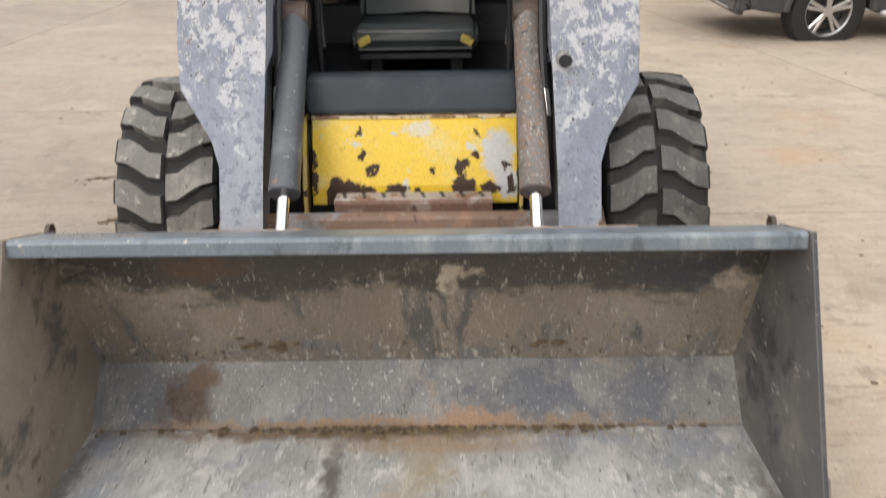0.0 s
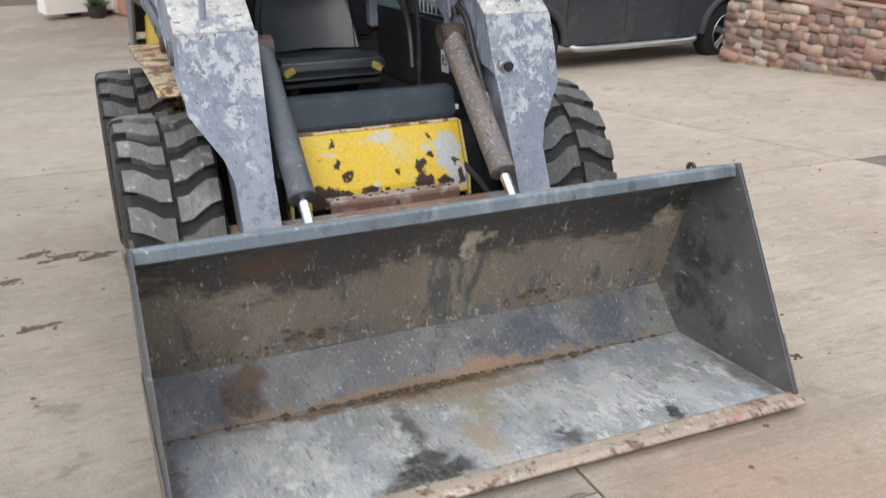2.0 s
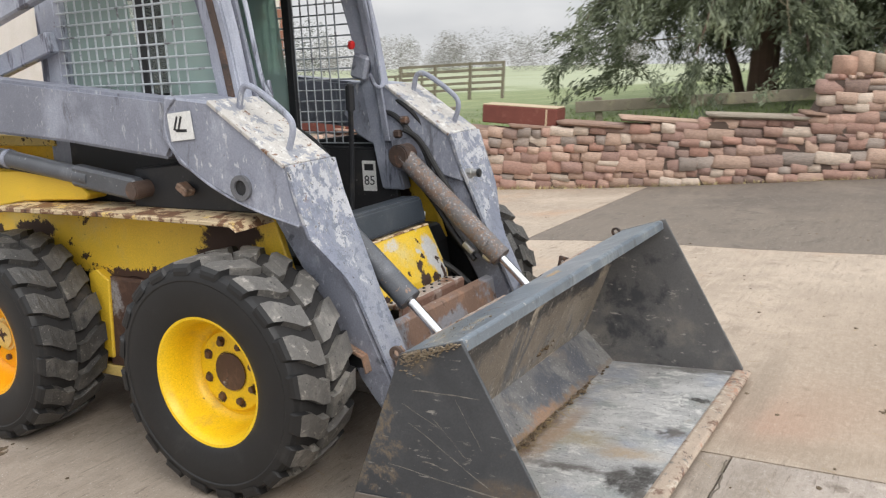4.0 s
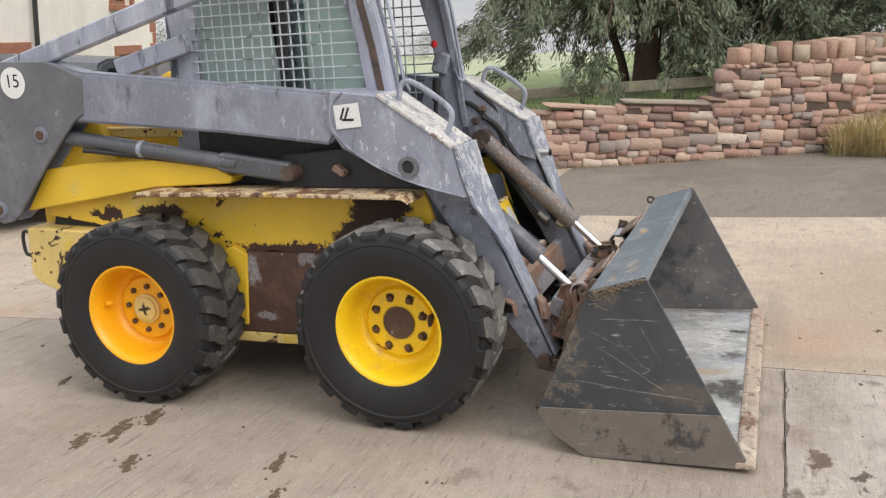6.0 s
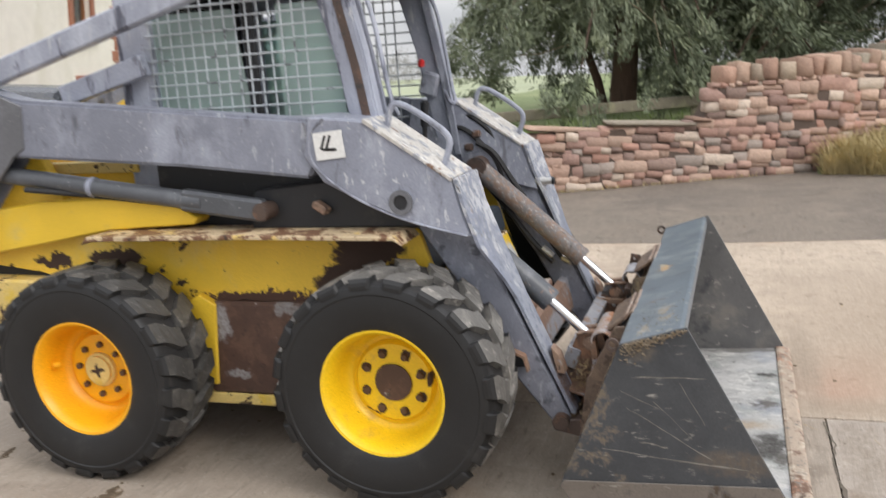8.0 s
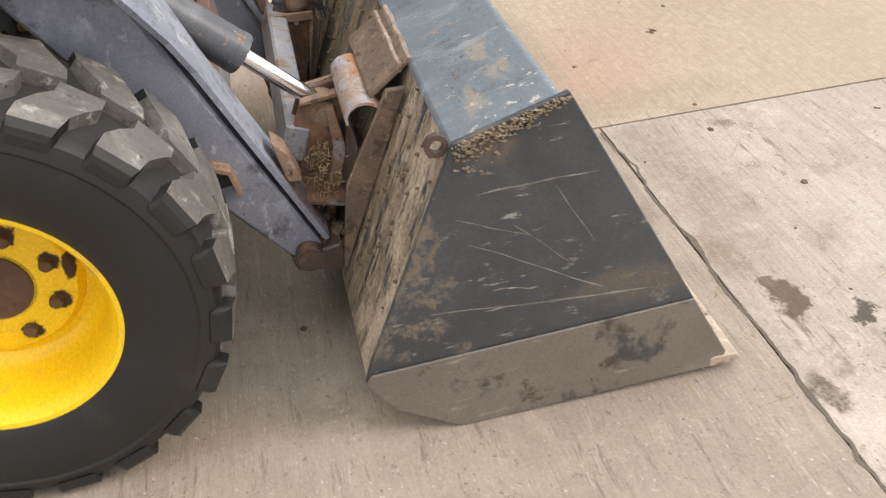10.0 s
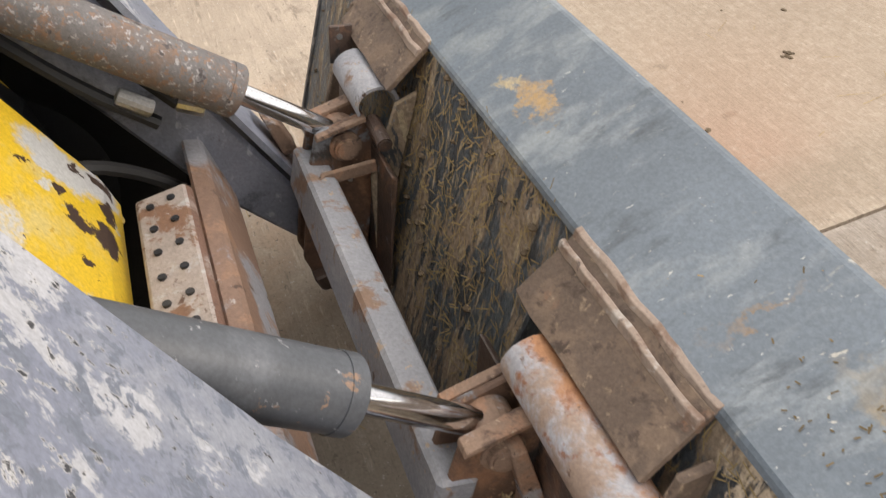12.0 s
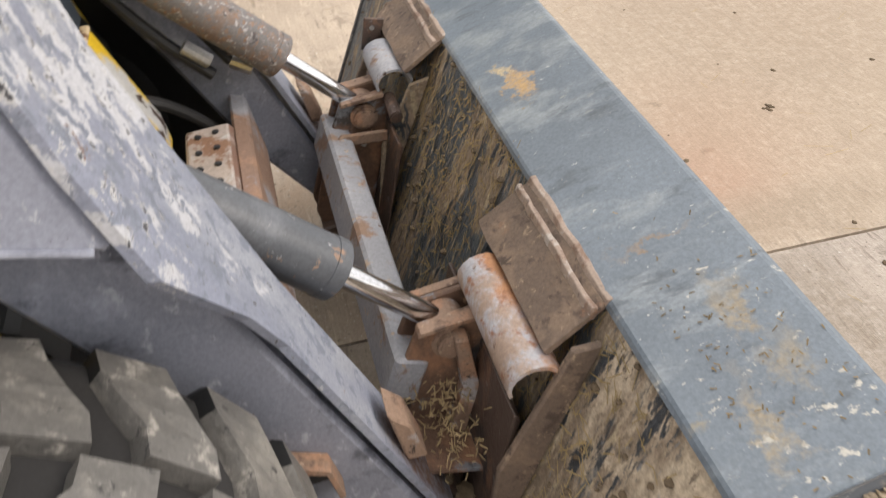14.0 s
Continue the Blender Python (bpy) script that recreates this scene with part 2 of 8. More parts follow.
M_yellow = mat("yellow_paint", (0.72, 0.47, 0.042), 0.42, layers=[
    ((0.60, 0.46, 0.16), 2.5, 0.52, 0.75), ((0.50, 0.33, 0.06), 30, 0.60, 0.70), (DARK_RUST, 15, 0.455, 0.465, (1, 1, 1), 0.8, (2, 0.735, 0.645, 0.24)), (DARK_RUST, 30, 0.665, 0.675, (1, 1, 1), 0.8)],
    bump=0.06, vary=0.06, ragged=0.085, ragged_scale=17, spots=[
        ((0, 1.85, 0.74), (9, 0.16, 0.03), DARK_RUST, 0.8, 0.1), ((0, 1.30, 0.825), (9, 0.14, 0.045), DARK_RUST, 0.8, 0.1), ((0, 1.62, 0.81), (9, 0.10, 0.030), DARK_RUST, 0.8, 0.1), ((0, 1.08, 0.77), (9, 0.018, 0.016), DARK_RUST, 0.8), ((0, 1.00, 0.72), (9, 0.028, 0.025), DARK_RUST, 0.8),
        ((0, 0.98, 0.87), (9, 0.020, 0.016), DARK_RUST, 0.8), ((0, 0.16, 0.86), (9, 0.14, 0.085), DARK_RUST, 0.8, 0.1), ((0, 0.25, 0.74), (9, 0.13, 0.07), DARK_RUST, 0.8, 0.1), ((0, 0.56, 0.655), (9, 0.40, 0.035), RUST, 0.8, 0.1)])
M_yellow_clean = mat("yellow_link_paint", (0.73, 0.48, 0.036), 0.42, layers=[
    ((0.60, 0.46, 0.14), 3, 0.55, 0.8), ((0.52, 0.34, 0.05), 24, 0.62, 0.72), (RUST, 22, 0.69, 0.70)], bump=0.04, vary=0.06)
PANEL_RUST = [(-0.21, 0.535, 0.055, 0.030), (-0.245, 0.52, 0.03, 0.05), (-0.14, 0.53, 0.028, 0.018), (-0.13, 0.595, 0.020, 0.020), (-0.05, 0.535, 0.035, 0.018), (0.155, 0.60, 0.022, 0.028), (0.165, 0.545, 0.040, 0.030), (0.25, 0.54, 0.028, 0.020), (0.06, 0.59, 0.010, 0.012),
              (-0.16, 0.64, 0.014, 0.018), (-0.17, 0.70, 0.012, 0.012), (-0.315, 0.63, 0.012, 0.03), (-0.31, 0.56, 0.012, 0.04), (0.20, 0.64, 0.012, 0.012), (0.205, 0.70, 0.010, 0.012), (0.02, 0.53, 0.012, 0.012), (0.30, 0.61, 0.014, 0.008), (0.31, 0.55, 0.012, 0.03)]
M_yellow_front = mat("yellow_front_paint", (0.68, 0.45, 0.03), 0.42, layers=[
    ((0.62, 0.48, 0.16), 5, 0.52, 0.66), ((0.50, 0.49, 0.44), 8, 0.585, 0.62, (1, 1, 1), 0.6), ((0.52, 0.33, 0.05), 34, 0.60, 0.68), (RUST, 30, 0.675, 0.685, (1, 1, 1), 0.8)], bump=0.06, vary=0.05, ragged=0.045, ragged_scale=30,
    spots=[((0.27, 0, 0.64), (0.05, 9, 0.07), (0.48, 0.48, 0.47), 0.6, 0.2), ((0.02, 0, 0.715), (0.05, 9, 0.02), (0.50, 0.49, 0.46), 0.6, 0.3), ((0.30, 0, 0.55), (0.04, 9, 0.05), (0.46, 0.46, 0.46), 0.6, 0.2)]
    + [((x, 0, z), (rx, 9, rz), DARK_RUST, 0.8) for x, z, rx, rz in PANEL_RUST])
M_yellow_pale = mat("faded_yellow_paint", (0.64, 0.48, 0.17), 0.5, layers=[
    ((0.66, 0.46, 0.06), 4, 0.52, 0.64), (DARK_RUST, 12, 0.585, 0.60, (1, 1, 1), 0.8), (RUST, 26, 0.64, 0.66)], bump=0.08)
M_hub = mat("faded_hub_paint", (0.66, 0.48, 0.17), 0.5, layers=[((0.62, 0.42, 0.08), 9, 0.52, 0.64)], bump=0.08, ragged=0.022, ragged_scale=45, spots=[((0, 0, 0), (9, 0.034, 0.010), DARK_RUST, 0.8, 0.2), ((0, 0, 0), (9, 0.010, 0.032), DARK_RUST, 0.8, 0.2)])
M_shelf = mat("worn_shelf_paint", (0.56, 0.44, 0.28), 0.55, layers=[
    (RUST_LIGHT, 12, 0.49, 0.53), ((0.68, 0.50, 0.18), 9, 0.58, 0.63), (DARK_RUST, 24, 0.61, 0.64)], bump=0.15)
M_chaincase = mat("rusted_chaincase", (0.075, 0.040, 0.028), 0.6, layers=[
    ((0.11, 0.06, 0.04), 12, 0.50, 0.62), ((0.30, 0.29, 0.29), 16, 0.66, 0.69, (1, 1, 1), 0.5), ((0.045, 0.026, 0.02), 30, 0.58, 0.66)], bump=0.15, ragged=0.06, ragged_scale=20,
    spots=[((0, 0.81, 0.56), (9, 0.03, 0.07), (0.30, 0.29, 0.29), 0.5, 0.25), ((0, 0.76, 0.35), (9, 0.05, 0.02), (0.27, 0.26, 0.26), 0.5, 0.25), ((0, 0.52, 0.63), (9, 0.05, 0.03), (0.22, 0.21, 0.21), 0.5, 0.25)])
M_rust = mat("rusted_steel", (0.235, 0.155, 0.11), 0.75, layers=[
    ((0.31, 0.175, 0.11), 12, 0.50, 0.62), ((0.33, 0.31, 0.31), 10, 0.56, 0.63), ((0.10, 0.062, 0.045), 16, 0.54, 0.64), ((0.42, 0.31, 0.22), 50, 0.60, 0.67), ((0.05, 0.034, 0.026), 44, 0.60, 0.66)], bump=0.35, bump_scale=80)
M_rust_dark = mat("oily_rust", (0.075, 0.050, 0.040), 0.5, layers=[
    ((0.17, 0.095, 0.062), 12, 0.53, 0.64), ((0.03, 0.028, 0.028), 14, 0.56, 0.66), ((0.17, 0.16, 0.16), 26, 0.61, 0.66)], bump=0.3, bump_scale=70)
M_cheek = mat("rusted_cheek_plate", (0.125, 0.072, 0.048), 0.6, layers=[
    ((0.24, 0.125, 0.072), 9, 0.50, 0.62), ((0.17, 0.18, 0.20), 7, 0.545, 0.60, (1, 1, 1), 0.45), ((0.035, 0.03, 0.028), 12, 0.55, 0.66), ((0.34, 0.20, 0.12), 34, 0.60, 0.67)], bump=0.35, bump_scale=80)
M_flange = mat("dark_rusted_flange", (0.14, 0.10, 0.075), 0.8, layers=[((0.20, 0.14, 0.10), 10, 0.48, 0.60), ((0.075, 0.052, 0.04), 18, 0.52, 0.62), ((0.30, 0.22, 0.15), 44, 0.58, 0.65), ((0.26, 0.13, 0.075), 7, 0.60, 0.68)], bump=0.4, bump_scale=70)
M_ridge = mat("rubbed_ridge", (0.30, 0.23, 0.185), 0.65, layers=[((0.20, 0.13, 0.095), 14, 0.50, 0.60), ((0.40, 0.35, 0.31), 30, 0.56, 0.64), ((0.10, 0.07, 0.055), 40, 0.60, 0.66)], bump=0.3)
M_tube = mat("pale_rust_cover", (0.36, 0.36, 0.385), 0.5, layers=[((0.30, 0.215, 0.165), 9, 0.45, 0.57), ((0.36, 0.175, 0.085), 6, 0.36, 0.50, (1, 1, 1), 0.7, (1, -0.715, -0.760, 0.24)), ((0.24, 0.105, 0.055), 20, 0.53, 0.63), ((0.14, 0.085, 0.06), 50, 0.60, 0.67)], bump=0.2)
M_step = mat("worn_step", (0.33, 0.28, 0.25), 0.7, layers=[
    ((0.20, 0.11, 0.07), 14, 0.52, 0.58), ((0.42, 0.40, 0.39), 10, 0.54, 0.62), ((0.12, 0.07, 0.05), 30, 0.60, 0.66)], bump=0.25)
M_beam = mat("chipped_beam_paint", (0.24, 0.245, 0.265), 0.6, layers=[
    ((0.34, 0.34, 0.36), 6, 0.50, 0.66), ((0.21, 0.135, 0.095), 13, 0.53, 0.61), ((0.36, 0.27, 0.20), 28, 0.60, 0.65), ((0.08, 0.05, 0.035), 24, 0.63, 0.67)], bump=0.25)
M_cross = mat("rusty_cross_beam", (0.20, 0.125, 0.09), 0.65, layers=[
    ((0.25, 0.25, 0.27), 4, 0.50, 0.58), ((0.27, 0.16, 0.105), 11, 0.54, 0.64), ((0.09, 0.055, 0.04), 20, 0.58, 0.66), ((0.38, 0.34, 0.31), 40, 0.63, 0.68)], bump=0.25)
M_apron = mat("rusty_apron", (0.155, 0.085, 0.06), 0.7, layers=[((0.25, 0.19, 0.16), 10, 0.52, 0.62), ((0.08, 0.045, 0.033), 22, 0.56, 0.66), ((0.34, 0.31, 0.29), 40, 0.62, 0.67)], bump=0.25)
# inside of the bucket: rubbed steel, streaked up and down; back plate darker along its top
M_bucket_in = mat("bucket_steel", (0.205, 0.172, 0.135), 0.55, layers=[
    ((0.27, 0.232, 0.185), 2.2, 0.46, 0.66, (1, 1, 0.5), 0.6), ((0.10, 0.098, 0.095), 5, 0.53, 0.62, (1.8, 1, 0.35), 0.45),
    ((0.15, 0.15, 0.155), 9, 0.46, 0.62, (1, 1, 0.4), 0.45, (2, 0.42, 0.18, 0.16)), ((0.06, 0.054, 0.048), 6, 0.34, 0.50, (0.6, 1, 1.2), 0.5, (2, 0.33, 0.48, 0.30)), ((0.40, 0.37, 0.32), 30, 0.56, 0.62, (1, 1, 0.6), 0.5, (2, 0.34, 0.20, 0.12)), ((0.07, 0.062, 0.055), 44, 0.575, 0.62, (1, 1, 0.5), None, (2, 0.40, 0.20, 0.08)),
    ((0.46, 0.43, 0.38), 34, 0.60, 0.68, (1.6, 1, 0.14), 0.5), ((0.05, 0.045, 0.04), 26, 0.64, 0.68, (2.2, 1, 0.3)), ((0.42, 0.38, 0.32), 90, 0.60, 0.66), ((0.09, 0.08, 0.07), 110, 0.62, 0.66)], bump=0.2, bump_scale=60, grain=0.22,
    ragged=0.09, ragged_scale=9, spots=[
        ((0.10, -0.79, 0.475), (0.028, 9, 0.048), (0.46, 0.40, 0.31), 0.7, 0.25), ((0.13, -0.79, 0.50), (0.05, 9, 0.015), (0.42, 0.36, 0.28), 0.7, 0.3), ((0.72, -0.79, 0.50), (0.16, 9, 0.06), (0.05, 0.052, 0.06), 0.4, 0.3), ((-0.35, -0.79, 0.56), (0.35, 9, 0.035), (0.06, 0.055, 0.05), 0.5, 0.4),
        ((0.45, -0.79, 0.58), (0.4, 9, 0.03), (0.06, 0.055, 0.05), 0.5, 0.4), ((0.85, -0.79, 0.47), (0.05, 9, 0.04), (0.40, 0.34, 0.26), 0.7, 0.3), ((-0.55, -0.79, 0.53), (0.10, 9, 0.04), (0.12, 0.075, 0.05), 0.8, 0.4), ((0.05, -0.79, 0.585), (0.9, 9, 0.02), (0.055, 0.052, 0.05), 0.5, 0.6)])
M_bucket_low = mat("rubbed_bucket_steel", (0.150, 0.148, 0.148), 0.45, layers=[
    ((0.21, 0.208, 0.20), 3, 0.44, 0.62, (1, 1, 0.5)), ((0.12, 0.125, 0.14), 6, 0.52, 0.64, (1.4, 1, 0.4), 0.4), ((0.40, 0.39, 0.37), 34, 0.60, 0.70, (1.8, 1, 0.2), 0.5), ((0.095, 0.10, 0.115), 3.5, 0.50, 0.62, (1, 1, 0.7), 0.4), ((0.24, 0.20, 0.16), 2.4, 0.56, 0.70),
    ((0.06, 0.058, 0.055), 28, 0.61, 0.66, (2, 1, 0.3)), ((0.46, 0.45, 0.43), 90, 0.60, 0.66), ((0.08, 0.075, 0.07), 100, 0.61, 0.66)], bump=0.2, bump_scale=65, grain=0.22, ragged=0.07, ragged_scale=12, patch=0.35, spots=[
        ((-0.66, -0.72, 0.07), (0.075, 9, 0.06), (0.075, 0.05, 0.038), 0.8, 0.35), ((-0.62, -0.72, 0.12), (0.05, 9, 0.03), (0.12, 0.08, 0.055), 0.8, 0.35), ((0.0, -0.72, 0.018), (0.8, 9, 0.012), (0.24, 0.16, 0.10), 0.85, 0.7), ((0.14, -0.72, 0.03), (0.14, 9, 0.014), (0.30, 0.19, 0.125), 0.85, 0.7)])
OIL = (0.042, 0.038, 0.034)
M_bucket_floor = mat("bucket_floor_steel", (0.38, 0.378, 0.37), 0.42, layers=[
    ((0.30, 0.315, 0.30), 9, 0.47, 0.60, (1, 0.7, 1)), ((0.60, 0.59, 0.56), 15, 0.53, 0.60, (1.2, 0.7, 1)), ((0.16, 0.15, 0.14), 55, 0.60, 0.635),     ((0.50, 0.495, 0.48), 5, 0.46, 0.64, (1, 0.5, 1)), ((0.30, 0.32, 0.36), 3, 0.50, 0.66, (1, 1, 1), 0.35), ((0.20, 0.20, 0.20), 30, 0.58, 0.66, (2.0, 0.4, 1)), ((0.62, 0.61, 0.59), 46, 0.58, 0.66, (2.0, 0.35, 1)),
    ((0.33, 0.26, 0.18), 4, 0.60, 0.72, (1, 1, 1), 0.8), ((0.075, 0.07, 0.065), 44, 0.64, 0.67, (1.4, 0.6, 1)), ((0.66, 0.65, 0.63), 110, 0.61, 0.66, (1.5, 0.7, 1)), ((0.12, 0.115, 0.11), 120, 0.61, 0.66)], bump=0.16, bump_scale=60, grain=0.16, ragged=0.075, ragged_scale=13, patch=0.28, spots=[
        ((0.03, -0.98, 0), (0.06, 0.10, 9), (0.34, 0.29, 0.20), 0.8, 0.8), ((-0.04, -1.17, 0), (0.05, 0.10, 9), (0.38, 0.30, 0.21), 0.8, 0.8), ((0.05, -0.86, 0), (0.24, 0.04, 9), (0.36, 0.26, 0.18), 0.85, 0.8), ((-0.20, -0.80, 0), (0.55, 0.03, 9), (0.20, 0.13, 0.085), 0.85, 0.6), ((-0.83, -1.27, 0), (0.06, 0.06, 9), (0.44, 0.29, 0.20), 0.85, 0.6),
        ((-0.24, -1.285, 0), (0.115, 0.05, 9), OIL, 0.6, 0.25), ((-0.24, -1.20, 0), (0.07, 0.04, 9), OIL, 0.6, 0.5), ((-0.22, -1.02, 0), (0.025, 0.16, 9), (0.12, 0.11, 0.10), 0.6, 0.7), ((-0.36, -1.32, 0), (0.05, 0.03, 9), (0.10, 0.09, 0.08), 0.6, 0.5),
        ((0.19, -1.27, 0), (0.022, 0.055, 9), OIL, 0.6, 0.4), ((0.19, -1.28, 0), (0.06, 0.035, 9), (0.13, 0.12, 0.11), 0.6, 0.6), ((0.55, -1.28, 0), (0.020, 0.050, 9), OIL, 0.6, 0.4), ((0.90, -1.2, 0), (0.03, 0.25, 9), (0.17, 0.16, 0.15), 0.6, 0.6), ((-0.91, -1.1, 0), (0.03, 0.3, 9), (0.16, 0.15, 0.14), 0.6, 0.6)])
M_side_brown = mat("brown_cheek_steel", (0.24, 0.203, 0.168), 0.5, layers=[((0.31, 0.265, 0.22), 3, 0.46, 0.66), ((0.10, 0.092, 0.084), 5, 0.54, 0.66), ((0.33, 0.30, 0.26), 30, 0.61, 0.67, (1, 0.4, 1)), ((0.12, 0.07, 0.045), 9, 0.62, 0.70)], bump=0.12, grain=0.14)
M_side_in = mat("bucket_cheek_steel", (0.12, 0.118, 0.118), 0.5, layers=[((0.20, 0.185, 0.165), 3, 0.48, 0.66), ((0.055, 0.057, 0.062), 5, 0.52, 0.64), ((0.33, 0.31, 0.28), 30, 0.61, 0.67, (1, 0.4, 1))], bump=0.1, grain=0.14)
M_bucket_side = mat("bucket_side_paint", (0.044, 0.048, 0.054), 0.36, spec=0.5, layers=[
    ((0.06, 0.064, 0.07), 3, 0.46, 0.64), ((0.15, 0.12, 0.088), 12, 0.52, 0.62, (1, 1, 1), 0.85, (1, -1.02, -0.78, 0.17)), ((0.17, 0.165, 0.155), 30, 0.62, 0.67, (1, 0.4, 1.3)), ((0.20, 0.165, 0.12), 5, 0.56, 0.66, (1, 1, 1), 0.75, (2, 0.50, 0.72, 0.16)), ((0.19, 0.17, 0.14), 16, 0.60, 0.66, (1, 0.35, 1.5), 0.7, (2, 0.50, 0.68, 0.10)), ((0.26, 0.25, 0.23), 44, 0.635, 0.665, (1, 0.25, 1.6)),
    ((0.16, 0.13, 0.10), 7, 0.62, 0.70)], bump=0.06, ragged=0.05, ragged_scale=14, spots=[((0, -1.16, 0.28), (9, 0.11, 0.035), (0.115, 0.092, 0.072), 0.75, 0.5), ((0, -0.88, 0.63), (9, 0.04, 0.03), (0.12, 0.10, 0.078), 0.8, 0.6)])
M_bucket_top = mat("bucket_top_paint", (0.140, 0.168, 0.196), 0.35, 0.05, layers=[
    ((0.235, 0.262, 0.278), 5, 0.48, 0.66, (2.2, 1, 1)), ((0.085, 0.10, 0.115), 7, 0.55, 0.68, (2.0, 0.8, 1)), ((0.27, 0.275, 0.26), 24, 0.63, 0.72, (1.8, 0.7, 1)), ((0.50, 0.50, 0.47), 80, 0.655, 0.69, (1.5, 0.6, 1)), ((0.44, 0.42, 0.37), 40, 0.60, 0.66, (1, 1, 1), None, (0, -0.25, -0.75, 0.10)), ((0.25, 0.225, 0.175), 12, 0.60, 0.70, (1, 1, 1), 0.8, (0, -0.40, -0.75, 0.10)),
    ((0.30, 0.22, 0.13), 18, 0.67, 0.71, (1, 1, 1), 0.8)], bump=0.06, ragged=0.07, ragged_scale=26, spots=[
        ((-0.01, -0.885, 0), (0.055, 0.022, 9), (0.42, 0.28, 0.14), 0.85, 0.3), ((0.05, -0.87, 0), (0.025, 0.012, 9), (0.45, 0.36, 0.22), 0.85, 0.4), ((-0.66, -0.94, 0), (0.04, 0.018, 9), (0.28, 0.235, 0.17), 0.85, 0.7), ((-0.82, -0.89, 0), (0.05, 0.014, 9), (0.28, 0.24, 0.18), 0.85, 0.7), ((-0.76, -0.95, 0), (0.03, 0.02, 9), (0.27, 0.24, 0.19), 0.85, 0.8), ((-0.50, -0.91, 0), (0.006, 0.045, 9), (0.25, 0.19, 0.14), 0.85, 0.7)])
M_bucket_back = mat("muddy_bucket_back", (0.235, 0.178, 0.125), 0.8, layers=[
    ((0.40, 0.32, 0.225), 14, 0.52, 0.62, (1.6, 1, 0.4)), ((0.072, 0.086, 0.098), 7, 0.48, 0.52, (1.8, 1, 0.45), 0.40, (0, -0.80, -0.30, 0.14)), ((0.44, 0.355, 0.26), 5, 0.50, 0.60, (1.4, 1, 0.6), 0.85, (0, -0.35, -0.65, 0.2)), ((0.36, 0.29, 0.19), 30, 0.57, 0.64, (2.2, 1, 0.3)),
    ((0.045, 0.05, 0.056), 20, 0.54, 0.57, (2.0, 1, 0.35), 0.42), ((0.10, 0.066, 0.04), 9, 0.60, 0.68, (1, 1, 0.6)), ((0.17, 0.185, 0.20), 60, 0.62, 0.67, (2, 1, 0.5)), ((0.46, 0.375, 0.275), 6, 0.42, 0.58, (1.4, 1, 0.6), 0.85, (0, -0.50, -0.78, 0.3)), ((0.13, 0.10, 0.075), 30, 0.60, 0.66, (2, 1, 0.4))], bump=0.7, bump_scale=45, stretch=(1.5, 1, 0.6), grain=0.3, grain_scale=110)
M_edge = mat("worn_cutting_edge", (0.40, 0.32, 0.25), 0.6, 0.1, layers=[
    ((0.16, 0.09, 0.06), 6, 0.53, 0.60), ((0.54, 0.47, 0.38), 12, 0.54, 0.64), ((0.38, 0.21, 0.14), 9, 0.57, 0.66), ((0.20, 0.18, 0.16), 30, 0.57, 0.64), ((0.10, 0.065, 0.045), 14, 0.60, 0.66)], bump=0.15)
M_cyl = mat("cylinder_paint", (0.082, 0.088, 0.099), 0.42, layers=[
    ((0.125, 0.132, 0.147), 5, 0.5, 0.7), ((0.26, 0.17, 0.12), 26, 0.60, 0.64, (1, 1, 1), 0.8, (2, 0.90, 0.62, 0.08)), ((0.34, 0.34, 0.35), 60, 0.63, 0.67)], bump=0.05)
M_cyl_rusty = mat("rusty_cylinder_paint", (0.15, 0.14, 0.138), 0.65, layers=[
    ((0.185, 0.132, 0.105), 14, 0.49, 0.62), ((0.225, 0.14, 0.098), 70, 0.545, 0.59), ((0.36, 0.34, 0.33), 90, 0.56, 0.62), ((0.07, 0.06, 0.06), 40, 0.60, 0.65), ((0.16, 0.165, 0.18), 5, 0.56, 0.66)], bump=0.2, bump_scale=90)
M_chrome = mat("chrome_rod", (0.75, 0.75, 0.76), 0.12, 1.0, vary=0.02)
M_zinc = mat("zinc_fitting", (0.55, 0.54, 0.52), 0.35, 0.9, layers=[((0.3, 0.25, 0.2), 30, 0.6, 0.7)])
M_rubber = mat("tyre_sidewall", (0.016, 0.016, 0.0165), 0.48, spec=0.4, layers=[((0.034, 0.033, 0.032), 6, 0.55, 0.75)], bump=0.05, bump_scale=60)
M_tread = mat("tyre_tread", (0.058, 0.056, 0.053), 0.5, spec=0.6, layers=[
    ((0.115, 0.109, 0.10), 7, 0.47, 0.66), ((0.20, 0.19, 0.172), 30, 0.58, 0.70), ((0.03, 0.03, 0.031), 9, 0.57, 0.70), ((0.36, 0.335, 0.30), 80, 0.62, 0.68), ((0.035, 0.034, 0.033), 60, 0.62, 0.66)], bump=0.4, bump_scale=70)
# paler copy of the tread: dust, plus skylight on its top painted into the colour
M_tread_dusty_skylit = mat("dusty_skylit_tread", (0.125, 0.119, 0.11), 0.5, spec=0.6, layers=[
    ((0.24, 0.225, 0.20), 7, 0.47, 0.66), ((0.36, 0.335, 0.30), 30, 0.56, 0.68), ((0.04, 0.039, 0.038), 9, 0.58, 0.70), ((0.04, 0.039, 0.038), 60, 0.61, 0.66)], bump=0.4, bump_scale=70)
M_tread_base = mat("tyre_groove", (0.022, 0.021, 0.021), 0.85, layers=[((0.06, 0.052, 0.045), 7, 0.55, 0.75)], bump=0.15)
M_hose = mat("hydraulic_hose", (0.02, 0.02, 0.021), 0.55)
